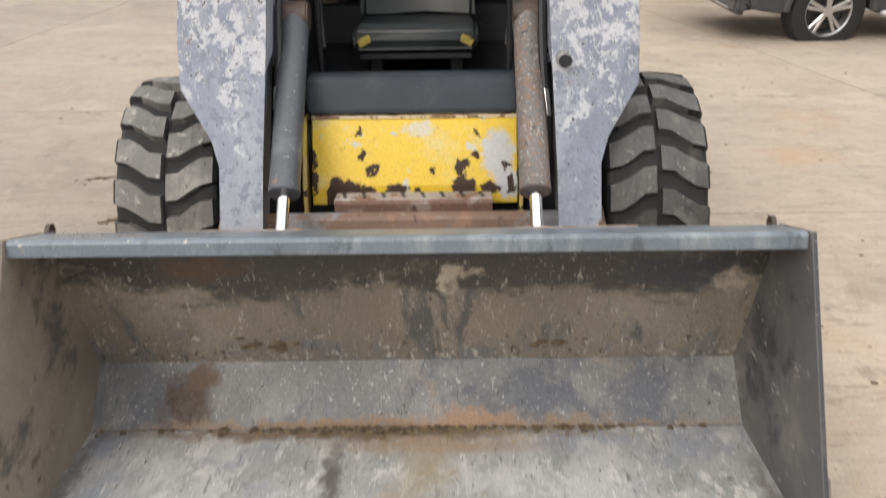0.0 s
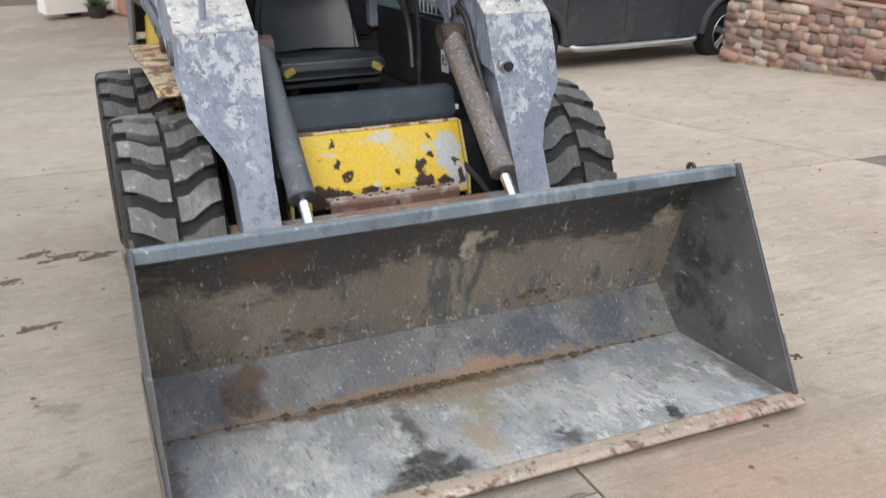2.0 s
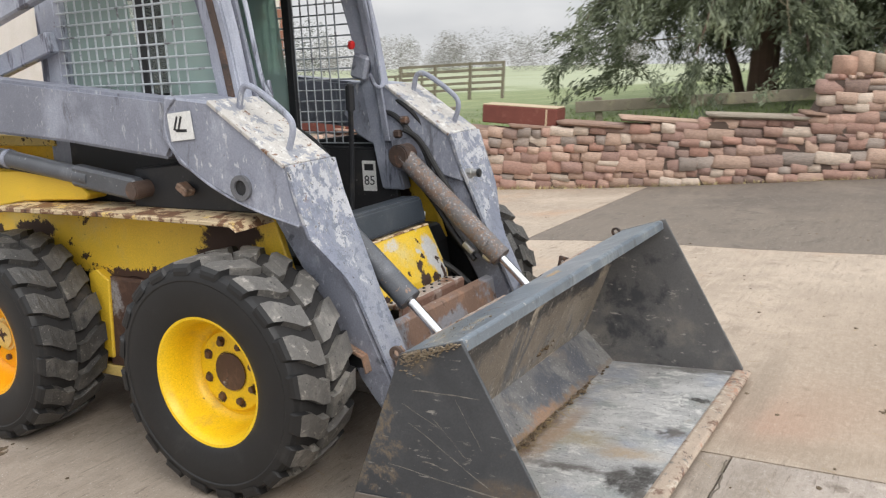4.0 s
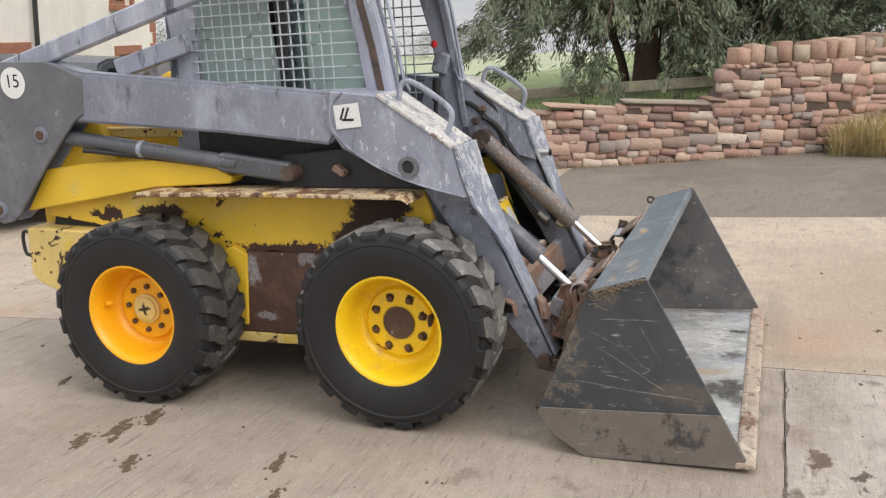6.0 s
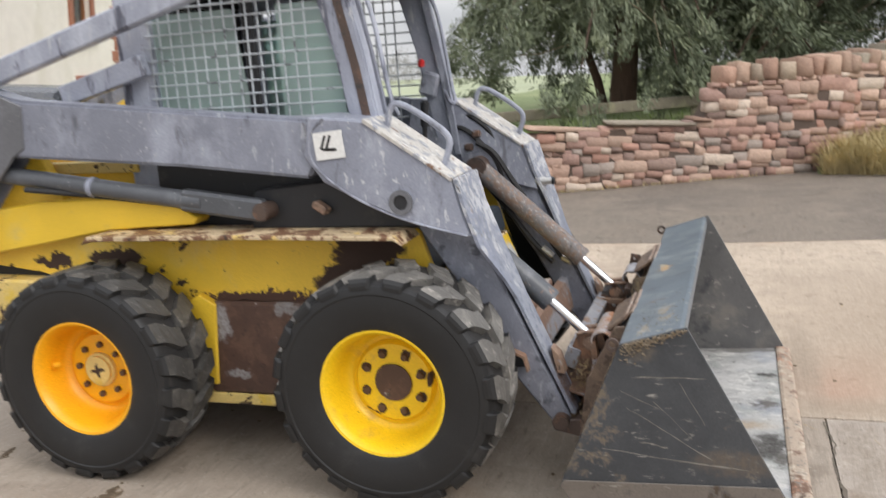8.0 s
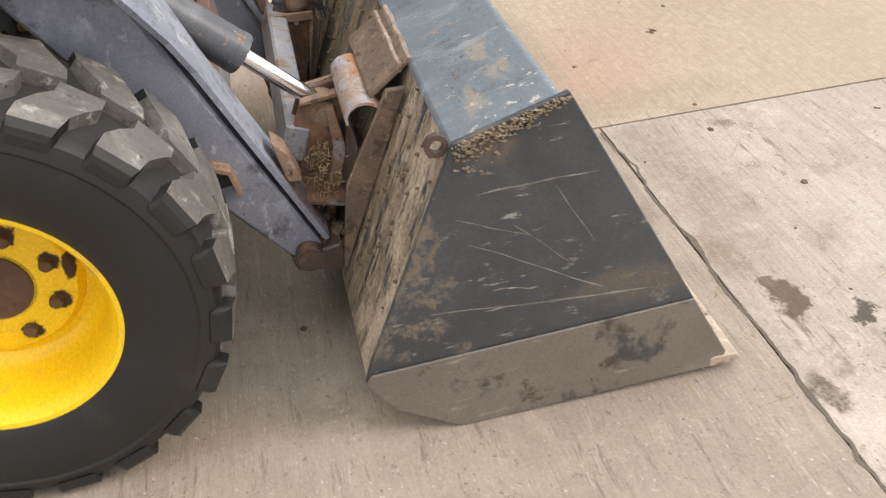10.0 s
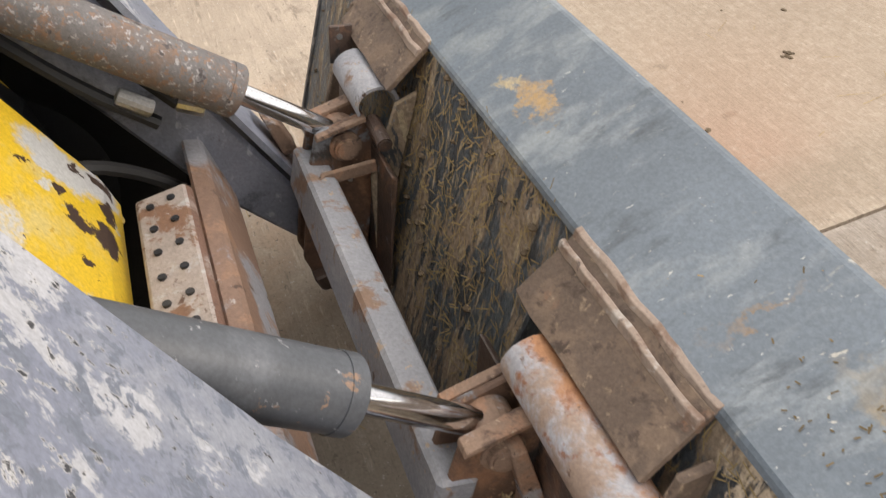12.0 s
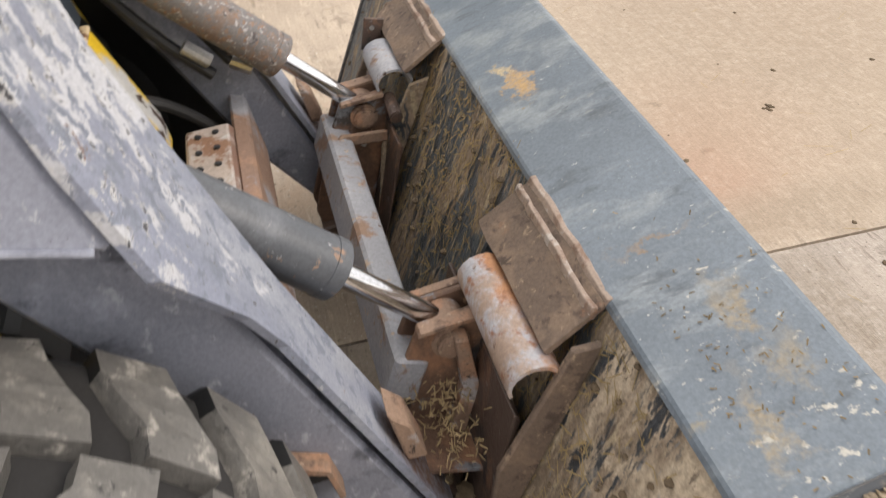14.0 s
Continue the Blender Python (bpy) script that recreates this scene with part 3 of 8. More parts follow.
M_rim_front = mat("rim_yellow", (0.80, 0.52, 0.012), 0.4, layers=[((0.66, 0.42, 0.04), 9, 0.55, 0.7), (DARK_RUST, 46, 0.675, 0.685), ((0.25, 0.14, 0.04), 14, 0.72, 0.75)], vary=0.04, bump=0.03, ragged=0.016, ragged_scale=40, spots=[((0, 0.115 * math.cos(2 * math.pi * (i + 0.3) / 8), 0.115 * math.sin(2 * math.pi * (i + 0.3) / 8)), (9, 0.019, 0.019), DARK_RUST, 0.8, 0.12) for i in range(8)] + [((0, -0.13, 0.05), (9, 0.012, 0.03), DARK_RUST, 0.8, 0.15), ((0, 0.06, -0.137), (9, 0.03, 0.008), DARK_RUST, 0.8, 0.15)])
M_rim_rear = mat("rim_orange_yellow", (0.85, 0.40, 0.008), 0.4, layers=[((0.25, 0.13, 0.04), 16, 0.73, 0.76)], vary=0.04, bump=0.03)
M_bolt = mat("rusted_bolt", (0.10, 0.055, 0.03), 0.75, bump=0.2)
M_vinyl = mat("seat_vinyl", (0.022, 0.025, 0.027), 0.38, layers=[((0.05, 0.05, 0.05), 5, 0.55, 0.75)], bump=0.1, bump_scale=120)
M_foam = mat("torn_foam", (0.35, 0.27, 0.06), 0.9)
M_mesh = mat("guard_mesh_steel", (0.42, 0.45, 0.48), 0.5, layers=[((0.12, 0.12, 0.13), 14, 0.55, 0.65)])
M_red = mat("red_plastic", (0.55, 0.02, 0.02), 0.35, vary=0.03)
M_white_label = mat("white_label", (0.72, 0.72, 0.70), 0.5, layers=[((0.55, 0.53, 0.5), 20, 0.6, 0.75)], vary=0.03)
M_ink = mat("black_ink", (0.02, 0.02, 0.022), 0.5)
M_lamp_lens = mat("lamp_lens", (0.62, 0.63, 0.62), 0.15, vary=0.06, vary_scale=60)
M_straw = mat("straw", (0.34, 0.25, 0.12), 0.9, vary=0.3)
M_old_straw = mat("old_dirty_straw", (0.20, 0.145, 0.075), 0.9, vary=0.4)
M_mud = mat("dried_mud", (0.11, 0.078, 0.048), 0.95, layers=[((0.19, 0.14, 0.09), 30, 0.5, 0.65)], bump=0.5, bump_scale=120)
M_cab_glass = glass("green_cab_glass", (0.64, 0.84, 0.79), 0.44)


# ---- mesh helpers ----
def part(name, bm, material, parent=None, label="", smooth=False):
    """Link a bmesh as one mesh object under a thing or a part."""
    me = bpy.data.meshes.new(name)
    bmesh.ops.recalc_face_normals(bm, faces=bm.faces)
    if smooth:
        for f in bm.faces:
            f.smooth = True
        for e in bm.edges:
            if len(e.link_faces) == 2 and e.calc_face_angle(0) > 0.65:
                e.smooth = False
    bm.to_mesh(me)
    bm.free()
    if material:
        me.materials.append(material)
    ob = new(name, me)
    if parent:
        ob.parent = parent
    if label:
        ob["label"] = label
    return ob


def soften(bm, w, seg=1):
    if w:
        es = [e for e in bm.edges if len(e.link_faces) == 2 and e.calc_face_angle(0) > 0.5]
        bmesh.ops.bevel(bm, geom=es, offset=w, segments=seg, affect='EDGES', clamp_overlap=True)
    return bm


def prism(pts, x0, x1, bevel=0.006, seg=1, bm=None):
    """A side profile of (y, z) points, run from x0 to x1."""
    own = bmesh.new()
    a = [own.verts.new((x0, y, z)) for y, z in pts]
    b = [own.verts.new((x1, y, z)) for y, z in pts]
    n = len(pts)
    own.faces.new(a)
    own.faces.new(b[::-1])
    for i in range(n):
        own.faces.new((a[i], b[i], b[(i + 1) % n], a[(i + 1) % n]))
    bmesh.ops.recalc_face_normals(own, faces=own.faces)
    soften(own, bevel, seg)
    return merge(bm, own) if bm else own


def merge(bm, other):
    me = bpy.data.meshes.new("tmp")
    other.to_mesh(me)
    other.free()
    bm.from_mesh(me)
    bpy.data.meshes.remove(me)
    return bm


def box(c, s, bevel=0.005, seg=1, rot=None, bm=None):
    own = bmesh.new()
    m = Matrix.Translation(c) @ (rot.to_4x4() if rot else Matrix.Identity(4)) @ Matrix.Diagonal((*s, 1))
    bmesh.ops.create_cube(own, size=1.0, matrix=m)
    soften(own, bevel, seg)
    return merge(bm, own) if bm else own


def rod(p, q, r, seg=20, bevel=0.0, bm=None, r2=None):
    """A round bar from p to q."""
    p, q = Vector(p), Vector(q)
    own = bmesh.new()
    d = q - p
    m = Matrix.Translation((p + q) / 2) @ d.to_track_quat('Z', 'Y').to_matrix().to_4x4()
    bmesh.ops.create_cone(own, cap_ends=True, segments=seg, radius1=r, radius2=r if r2 is None else r2, depth=d.length, matrix=m)
    if bevel:
        es = [e for e in own.edges if e.calc_face_angle(0) > 1.0]
        bmesh.ops.bevel(own, geom=es, offset=bevel, segments=2, affect='EDGES', clamp_overlap=True)
    return merge(bm, own) if bm else own


def sweep(points, r, seg=8, bm=None, rounds=3):
    """A bent tube or hose along points, its corners rounded."""
    pts = [Vector(p) for p in points]
    for _ in range(rounds):
        out = [pts[0]]
        for a, b in zip(pts, pts[1:]):
            out += [a.lerp(b, 0.25), a.lerp(b, 0.75)]
        out.append(pts[-1])
        pts = out
    own = bmesh.new()
    rings = []
    prev = None
    for i, p in enumerate(pts):
        d = (pts[min(i + 1, len(pts) - 1)] - pts[max(i - 1, 0)]).normalized()
        if prev is None:
            u = d.orthogonal().normalized()
        else:
            u = (prev - d * prev.dot(d)).normalized()
        prev = u
        v = d.cross(u)
        rings.append([own.verts.new(p + r * (math.cos(k * 2 * math.pi / seg) * u + math.sin(k * 2 * math.pi / seg) * v)) for k in range(seg)])
    for a, b in zip(rings, rings[1:]):
        for k in range(seg):
            own.faces.new((a[k], a[(k + 1) % seg], b[(k + 1) % seg], b[k]))
    own.faces.new(rings[0][::-1])
    own.faces.new(rings[-1])
    return merge(bm, own) if bm else own


def revolve(profile, seg=64, closed=False):
    """A profile of (x, r) points turned about the x axis."""
    bm = bmesh.new()
    rings = [[bm.verts.new((x, r * math.cos(2 * math.pi * k / seg), r * math.sin(2 * math.pi * k / seg))) for k in range(seg)] for x, r in profile]
    pairs = list(zip(rings, rings[1:])) + ([(rings[-1], rings[0])] if closed else [])
    for a, b in pairs:
        for k in range(seg):
            bm.faces.new((a[k], a[(k + 1) % seg], b[(k + 1) % seg], b[k]))
    return bm


def roughen(bm, amount, scale):
    """Uneven, dented faces."""
    for v in bm.verts:
        v.co += noise.noise_vector(v.co * scale) * amount
    return bm


def empty(name, m=None):
    ob = new(name)
    ob.empty_display_size = 0.3
    if m is not None:
        ob.matrix_world = m
    return ob

# ---- ground: one sheet, laid with concrete bays ----
def ground_z(x, y):
    """Height of the yard: a steady fall to the house side, a little more beyond the loader."""
    fall = 0.03 * max(0.0, 0.45 * x + 0.9 * y - 2.0)
    return 0.02 * max(-20, min(20, x)) - 0.085 * max(-14.0, min(14.0, y)) - min(fall, 0.3)


def bay_mat(name, base, dark, warm, spots=(), mottle=1.0):
    def k(c, f):
        return tuple(v * f for v in c)
    return mat(name, base, 0.78, spots=spots, ragged=0.09, ragged_scale=9, grain=0.13, grain_scale=150, layers=[
        (k(dark, 1.12), 0.55, 0.44, 0.66), (k(base, 1.0 + 0.16 * mottle), 1.3, 0.48, 0.68), (k(dark, 1.06 - 0.08 * mottle), 2.8, 0.54, 0.72),
        (warm, 0.8, 0.54, 0.78), (k(base, 1.0 + 0.13 * mottle), 7, 0.54, 0.70), (k(dark, 1.0 - 0.06 * mottle), 5, 0.57, 0.70), ((0.22, 0.18, 0.14), 16, 0.67, 0.74), (k(base, 1.22), 60, 0.56, 0.68, (0.12, 1, 1)),
        (k(dark, 0.86), 46, 0.56, 0.68, (0.14, 1, 1)), ((0.17, 0.14, 0.11), 80, 0.62, 0.66), ((0.56, 0.52, 0.47), 95, 0.62, 0.67), ((0.22, 0.18, 0.14), 26, 0.63, 0.68)],
        bump=0.5, bump_scale=55, vary_scale=30, vary=0.08, stretch=(0.1, 1, 1), spread=0.06, world_space=True)


M_concrete = bay_mat("brushed_concrete", (0.41, 0.338, 0.266), (0.305, 0.248, 0.192), (0.43, 0.29, 0.19), [
    ((0.52, -1.60, 0), (0.22, 0.16, 9), (0.42, 0.25, 0.18), 0.8, 0.8), ((0.75, -1.75, 0), (0.30, 0.25, 9), (0.40, 0.27, 0.195), 0.8, 0.95), ((0.62, -1.66, 0), (0.02, 0.02, 9), (0.26, 0.15, 0.10), 0.8, 0.6), ((0.30, -1.75, 0), (0.10, 0.30, 9), (0.30, 0.24, 0.18), 0.8, 0.9), ((0.95, -1.62, 0), (0.02, 0.015, 9), (0.18, 0.13, 0.09), 0.8, 0.4), ((0.9, -1.46, 0), (0.5, 0.06, 9), (0.27, 0.22, 0.17), 0.8, 0.9), ((1.3, -2.2, 0), (1.1, 0.8, 9), (0.30, 0.235, 0.175), 0.8, 0.9), ((0.3, -2.6, 0), (0.5, 0.5, 9), (0.33, 0.265, 0.20), 0.8, 0.9)])
M_concrete_front = bay_mat("pale_concrete", (0.375, 0.325, 0.28), (0.25, 0.205, 0.168), (0.38, 0.31, 0.245), [
    ((-0.76, -1.615, 0), (0.075, 0.050, 9), (0.125, 0.088, 0.062), 0.9, 0.18), ((-0.69, -1.60, 0), (0.03, 0.03, 9), (0.15, 0.105, 0.075), 0.9, 0.18), ((-0.845, -1.755, 0), (0.040, 0.026, 9), (0.095, 0.078, 0.062), 0.9, 0.18), ((-0.94, -1.755, 0), (0.020, 0.014, 9), (0.12, 0.10, 0.08), 0.9, 0.18),
    ((-0.55, -1.55, 0), (0.09, 0.04, 9), (0.24, 0.185, 0.14), 0.9, 0.6), ((-1.05, -1.54, 0), (0.05, 0.03, 9), (0.12, 0.095, 0.07), 0.9, 0.4), ((-0.2, -1.62, 0), (0.35, 0.10, 9), (0.27, 0.225, 0.18), 0.9, 0.9), ((0.06, -1.86, 0), (0.035, 0.025, 9), (0.17, 0.14, 0.11), 0.9, 0.5), ((-0.55, -1.98, 0), (0.25, 0.12, 9), (0.46, 0.41, 0.36), 0.9, 0.9)], 2.2)
M_concrete_worn = bay_mat("worn_concrete", (0.33, 0.277, 0.225), (0.25, 0.207, 0.165), (0.34, 0.25, 0.18))
M_drive = bay_mat("damp_drive", (0.175, 0.146, 0.118), (0.115, 0.096, 0.08), (0.22, 0.175, 0.13))
M_joint = mat("joint_dirt", (0.13, 0.108, 0.085), 0.95, layers=[((0.16, 0.14, 0.10), 8, 0.5, 0.7)], bump=0.4)

me = bpy.data.meshes.new("ground")
xs = [-400, -120, -60, -30, -20] + [-14 + i * 1.0 for i in range(29)] + [20, 30, 60, 120, 400]
n = len(xs)
me.from_pydata([(x, y, ground_z(x, y) - 0.014 - (min(24.0, 0.14 * max(0, y - 9)) if x > 12.5 else 0)) for y in xs for x in xs], [],
               [(j * n + i, j * n + i + 1, (j + 1) * n + i + 1, (j + 1) * n + i) for j in range(n - 1) for i in range(n - 1)])
me.materials.append(M_joint)
ground = new("ground", me)
tagged(ground, "worn pale brown concrete farmyard in cast bays", "ground", kind="structure")


def edge_x(i, y):
    """Where the joint lines between the bays run."""
    lines = (-13.0, -8.2, -4.0, 0.155, 3.62 + (0.10 * max(0, -1.0 - y) if y < -1 else 0) - 0.13 * max(0, y), 13.0)
    return lines[i]


def slab(i, y0, y1, material):
    res = 10
    vs, fs = [], []
    for b in range(res + 1):
        y = y0 + 0.004 + (y1 - y0 - 0.008) * b / res
        xa, xb = edge_x(i, y) + 0.005, edge_x(i + 1, y) - 0.005
        for a in range(res + 1):
            x = xa + (xb - xa) * a / res
            vs.append((x, y, ground_z(x, y)))
    w = res + 1
    fs = [(b * w + a, b * w + a + 1, (b + 1) * w + a + 1, (b + 1) * w + a) for b in range(res) for a in range(res)]
    rim = [a for a in range(w)] + [b * w + res for b in range(1, w)] + [res * w + a for a in range(res - 1, -1, -1)] + [b * w for b in range(res - 1, 0, -1)]
    k = len(vs)
    vs += [(vs[r][0], vs[r][1], vs[r][2] - 0.03) for r in rim]
    m = len(rim)
    fs += [(rim[j], k + j, k + (j + 1) % m, rim[(j + 1) % m]) for j in range(m)]
    d = bpy.data.meshes.new("slab")
    d.from_pydata(vs, [], fs)
    d.materials.append(material)
    ob = new("slab", d)
    ob.parent = ground
    return ob


for i in range(5):
    rows_y = [-13, -9.0, -5.3, -1.5, 2.9, 6.9, 10.4] if i < 3 else [-13, -8.0, -3.6, 0.9, 5.6, 10.4]
    if i < 4:
        rows_y = rows_y + [14.2, 18.5]
    for y0, y1 in zip(rows_y, rows_y[1:]):
        m = M_concrete
        if i == 2 and y1 <= -1.4:
            m = M_concrete_front
        if i <= 2 and y0 >= -1.6:
            m = M_concrete_worn
        if i == 4 and y1 <= 1.0:
            m = M_drive
        slab(i, y0, y1, m)

# ---- skid steer loader (its own axes: y to the rear, x to its left, z up) ----
loader = empty("skid_steer_loader", TILT)
tagged(loader, "worn yellow and grey skid steer loader parked on concrete", "loader")


def wheel_set():
    """One wheel with its tyre, hub and bolts; outward is -x, centred on its own middle."""
    rim_prof = [(0.13, 0.20), (0.13, 0.214), (0.02, 0.206), (-0.10, 0.21), (-0.128, 0.222), (-0.136, 0.236), (-0.142, 0.234), (-0.140, 0.222),
                (-0.126, 0.212), (-0.10, 0.203), (-0.05, 0.200), (-0.02, 0.193), (-0.002, 0.182), (0.006, 0.170), (0.004, 0.156), (-0.008, 0.148), (-0.016, 0.142), (-0.018, 0.130),
                (-0.018, 0.054), (0.03, 0.05)]
    bm = revolve(rim_prof, 72)
    wheel = part("wheel", bm, M_rim_front, None, smooth=True)
    side = [(0.128, 0.215), (0.142, 0.232), (0.15, 0.255), (0.158, 0.30), (0.160, 0.335), (0.157, 0.356), (0.160, 0.361), (0.158, 0.372), (0.152, 0.388), (0.136, 0.398), (0.118, 0.400)]
    prof = [(-x, r) for x, r in side] + [(-0.06, 0.398), (0.0, 0.398), (0.06, 0.398)] + side[::-1]
    bm = revolve(prof, 96)
    for f in bm.faces:
        c = f.calc_center_median()
        f.material_index = 1 if math.hypot(c.y, c.z) > 0.396 else 0
    tyre = part("tyre", bm, M_rubber, wheel, "black rubber tyre with worn block tread", smooth=True)
    tyre.data.materials.append(M_tread_base)
    # tread: staggered bent bars from each shoulder to past the middle
    bm = bmesh.new()
    n = 20
    R = 0.396
    for s in (-1, 1):
        for i in range(n):
            a0 = 2 * math.pi * (i + (0.5 if s > 0 else 0)) / n
            # stations across the width: x, angle shift, inner and outer radius, half length of the bar
            st = [(0.1590, -0.045, 0.378, 0.392, 0.075), (0.1560, -0.045, 0.384, 0.404, 0.086), (0.146, -0.04, 0.388, 0.4165, 0.094), (0.11, -0.02, R - 0.008, 0.4225, 0.100),
                  (0.075, 0.03, R - 0.006, 0.4245, 0.098), (0.045, 0.085, R - 0.006, 0.4255, 0.094), (0.008, 0.095, R - 0.006, 0.4255, 0.094)]
            j = 1 + 0.04 * math.sin(i * 7.3 + s)
            rows = []
            for x, sh, r0, r1, h in st:
                pts = []
                for r, hh in ((r0, h * 1.12), (r1, h * 0.97)):
                    for sg in (-1, 1):
                        a = a0 + sh + sg * hh * j
                        pts.append((s * x, r * math.cos(a), r * math.sin(a)))
                rows.append([bm.verts.new(p) for p in (pts[0], pts[2], pts[3], pts[1])])
            for a, b in zip(rows, rows[1:]):
                for k in range(4):
                    bm.faces.new((a[k], a[(k + 1) % 4], b[(k + 1) % 4], b[k]))
            bm.faces.new(rows[0])
            bm.faces.new(rows[-1][::-1])
    for f in bm.faces:
        c = f.calc_center_median()
        f.material_index = 1 if abs(c.x) > 0.1495 or math.hypot(c.y, c.z) < 0.405 else 0
    tread = part("tread", bm, M_tread, tyre)
    tread.data.materials.append(M_rubber)
    return wheel


def bolts(wheel, n, r, x):
    for i in range(n):
        a = 2 * math.pi * (i + 0.3) / n
        b = rod((x + 0.006, r * math.cos(a), r * math.sin(a)), (x - 0.016, r * math.cos(a), r * math.sin(a)), 0.0135, 6, 0.002)
        part("bolt", b, M_bolt, wheel)


front = wheel_set()
rear = copy_thing(front, Matrix.Identity(4))
rear.data = front.data.copy()
rear.data.materials[0] = M_rim_rear
front.parent = rear.parent = loader
bolts(front, 8, 0.108, -0.018)
part("inner_disc", rod((0.1305, 0, 0), (0.137, 0, 0), 0.226, 40), M_black, front, "dirty black inner face")
part("hub_cap", rod((0.02, 0, 0), (-0.024, 0, 0), 0.074, 32, 0.006), M_chaincase, front, "flat rusted hub plate")
bolts(rear, 8, 0.104, -0.018)
bm = rod((0.02, 0, 0), (-0.045, 0, 0), 0.074, 32, 0.012, r2=0.068)
part("hub_cap", bm, M_hub, rear, "flaking pale yellow hub cap")
valve = rod((-0.06, 0.165, 0.05), (-0.085, 0.178, 0.054), 0.012, 10)
part("valve", valve, M_rim_rear, rear)
front.matrix_basis = pose(-0.745, 0, 0.425, 14)
rear.matrix_basis = pose(-0.745, 1.262, 0.42, -8)
for w, y, turn in ((front, 0, 31), (rear, 1.262, 77)):
    copy_thing(w, pose(0.745, y, 0.42) @ pose(0, 0, 0, 0, 0, 180) @ pose(0, 0, 0, turn))

# only the front right tread takes the copy with skylight painted in
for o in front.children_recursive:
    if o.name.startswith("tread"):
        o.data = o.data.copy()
        o.data.materials[0] = M_tread_dusty_skylit

# -- hull --
part("hull", prism([(-0.20, 0.30), (-0.16, 0.66), (-0.12, 0.735), (1.06, 0.735), (1.10, 0.93), (1.95, 0.93), (2.02, 0.70), (1.95, 0.34), (1.75, 0.24), (-0.08, 0.24)], -0.50, 0.50, 0.01), M_black, loader, "oil-dark steel hull")
for s in (-1, 1):
    part("side_panel", prism([(-0.14, 0.66), (-0.05, 0.94), (1.85, 0.94), (2.0, 0.80), (1.7, 0.76), (1.55, 0.72), (0.83, 0.63), (0.72, 0.655), (0.40, 0.625), (0.1, 0.63)], s * 0.505, s * 0.535, 0.004), M_yellow, loader,
         "yellow painted side panel with rust patches")
    part("chain_case", prism([(-0.06, 0.26), (-0.06, 0.65), (0.90, 0.65), (0.90, 0.26)], s * 0.500, s * 0.560, 0.012), M_chaincase, loader, "rust-brown chain case with grey scrapes")
    part("chain_case_foot", prism([(-0.02, 0.215), (-0.02, 0.262), (1.7, 0.262), (1.7, 0.215)], s * 0.49, s * 0.562, 0.005), M_yellow_pale, loader)
    part("corner_strip", prism([(0.86, 0.30), (0.83, 0.64), (0.90, 0.68), (0.95, 0.66), (0.95, 0.30)], s * 0.53, s * 0.572, 0.005), M_yellow_clean, loader)
    bm = roughen(prism([(1.30, 0.922), (1.27, 0.955), (0.62, 0.958), (-0.03, 0.950), (-0.06, 0.915), (-0.03, 0.935), (0.6, 0.94), (1.26, 0.935)], s * 0.50, s * 0.735, 0.003), 0.006, 6)
    part("fender_shelf", bm, M_shelf, loader, "bent fender shelf with peeling cream and yellow paint")
    part("rear_frame", prism([(2.06, 0.83), (1.90, 1.04), (1.60, 1.075), (1.12, 1.09), (0.90, 1.04), (0.84, 1.0), (0.86, 0.975), (1.26, 0.955), (1.60, 0.90)], s * 0.50, s * 0.60, 0.006), M_yellow_clean, loader, "yellow upper frame beam")
    part("rear_box", prism([(2.09, 0.745), (2.10, 0.50), (2.06, 0.46), (1.90, 0.40), (1.62, 0.44), (1.58, 0.735)], s * 0.42, s * 0.60, 0.01), M_yellow_pale, loader, "faded yellow rear box with rust")
    part("rear_bracket", sweep([(s * 0.585, 2.085, 0.72), (s * 0.585, 2.135, 0.725), (s * 0.585, 2.135, 0.60), (s * 0.585, 2.09, 0.60)], 0.009), M_black, loader)
    # upright of the boom tower, behind the arm
    part("boom_tower", prism([(2.02, 0.86), (1.86, 1.02), (1.50, 1.06), (1.62, 1.30), (1.95, 1.46), (2.08, 1.40)], s * 0.50, s * 0.55, 0.006), M_yellow, loader)
    part("rear_rail", box((s * 0.46, 1.45, 1.20), (0.05, 0.55, 0.05)), M_yellow_pale, loader)
part("engine_hood", roughen(prism([(1.22, 0.95), (1.22, 1.26), (1.92, 1.22), (2.05, 1.0), (2.05, 0.95)], -0.40, 0.40, 0.02, 2), 0.004, 5), M_yellow, loader, "yellow engine hood")
part("rear_door", prism([(2.02, 0.36), (2.02, 1.05), (2.10, 1.0), (2.14, 0.9), (2.14, 0.42), (2.09, 0.36)], -0.42, 0.42, 0.012), M_yellow, loader)

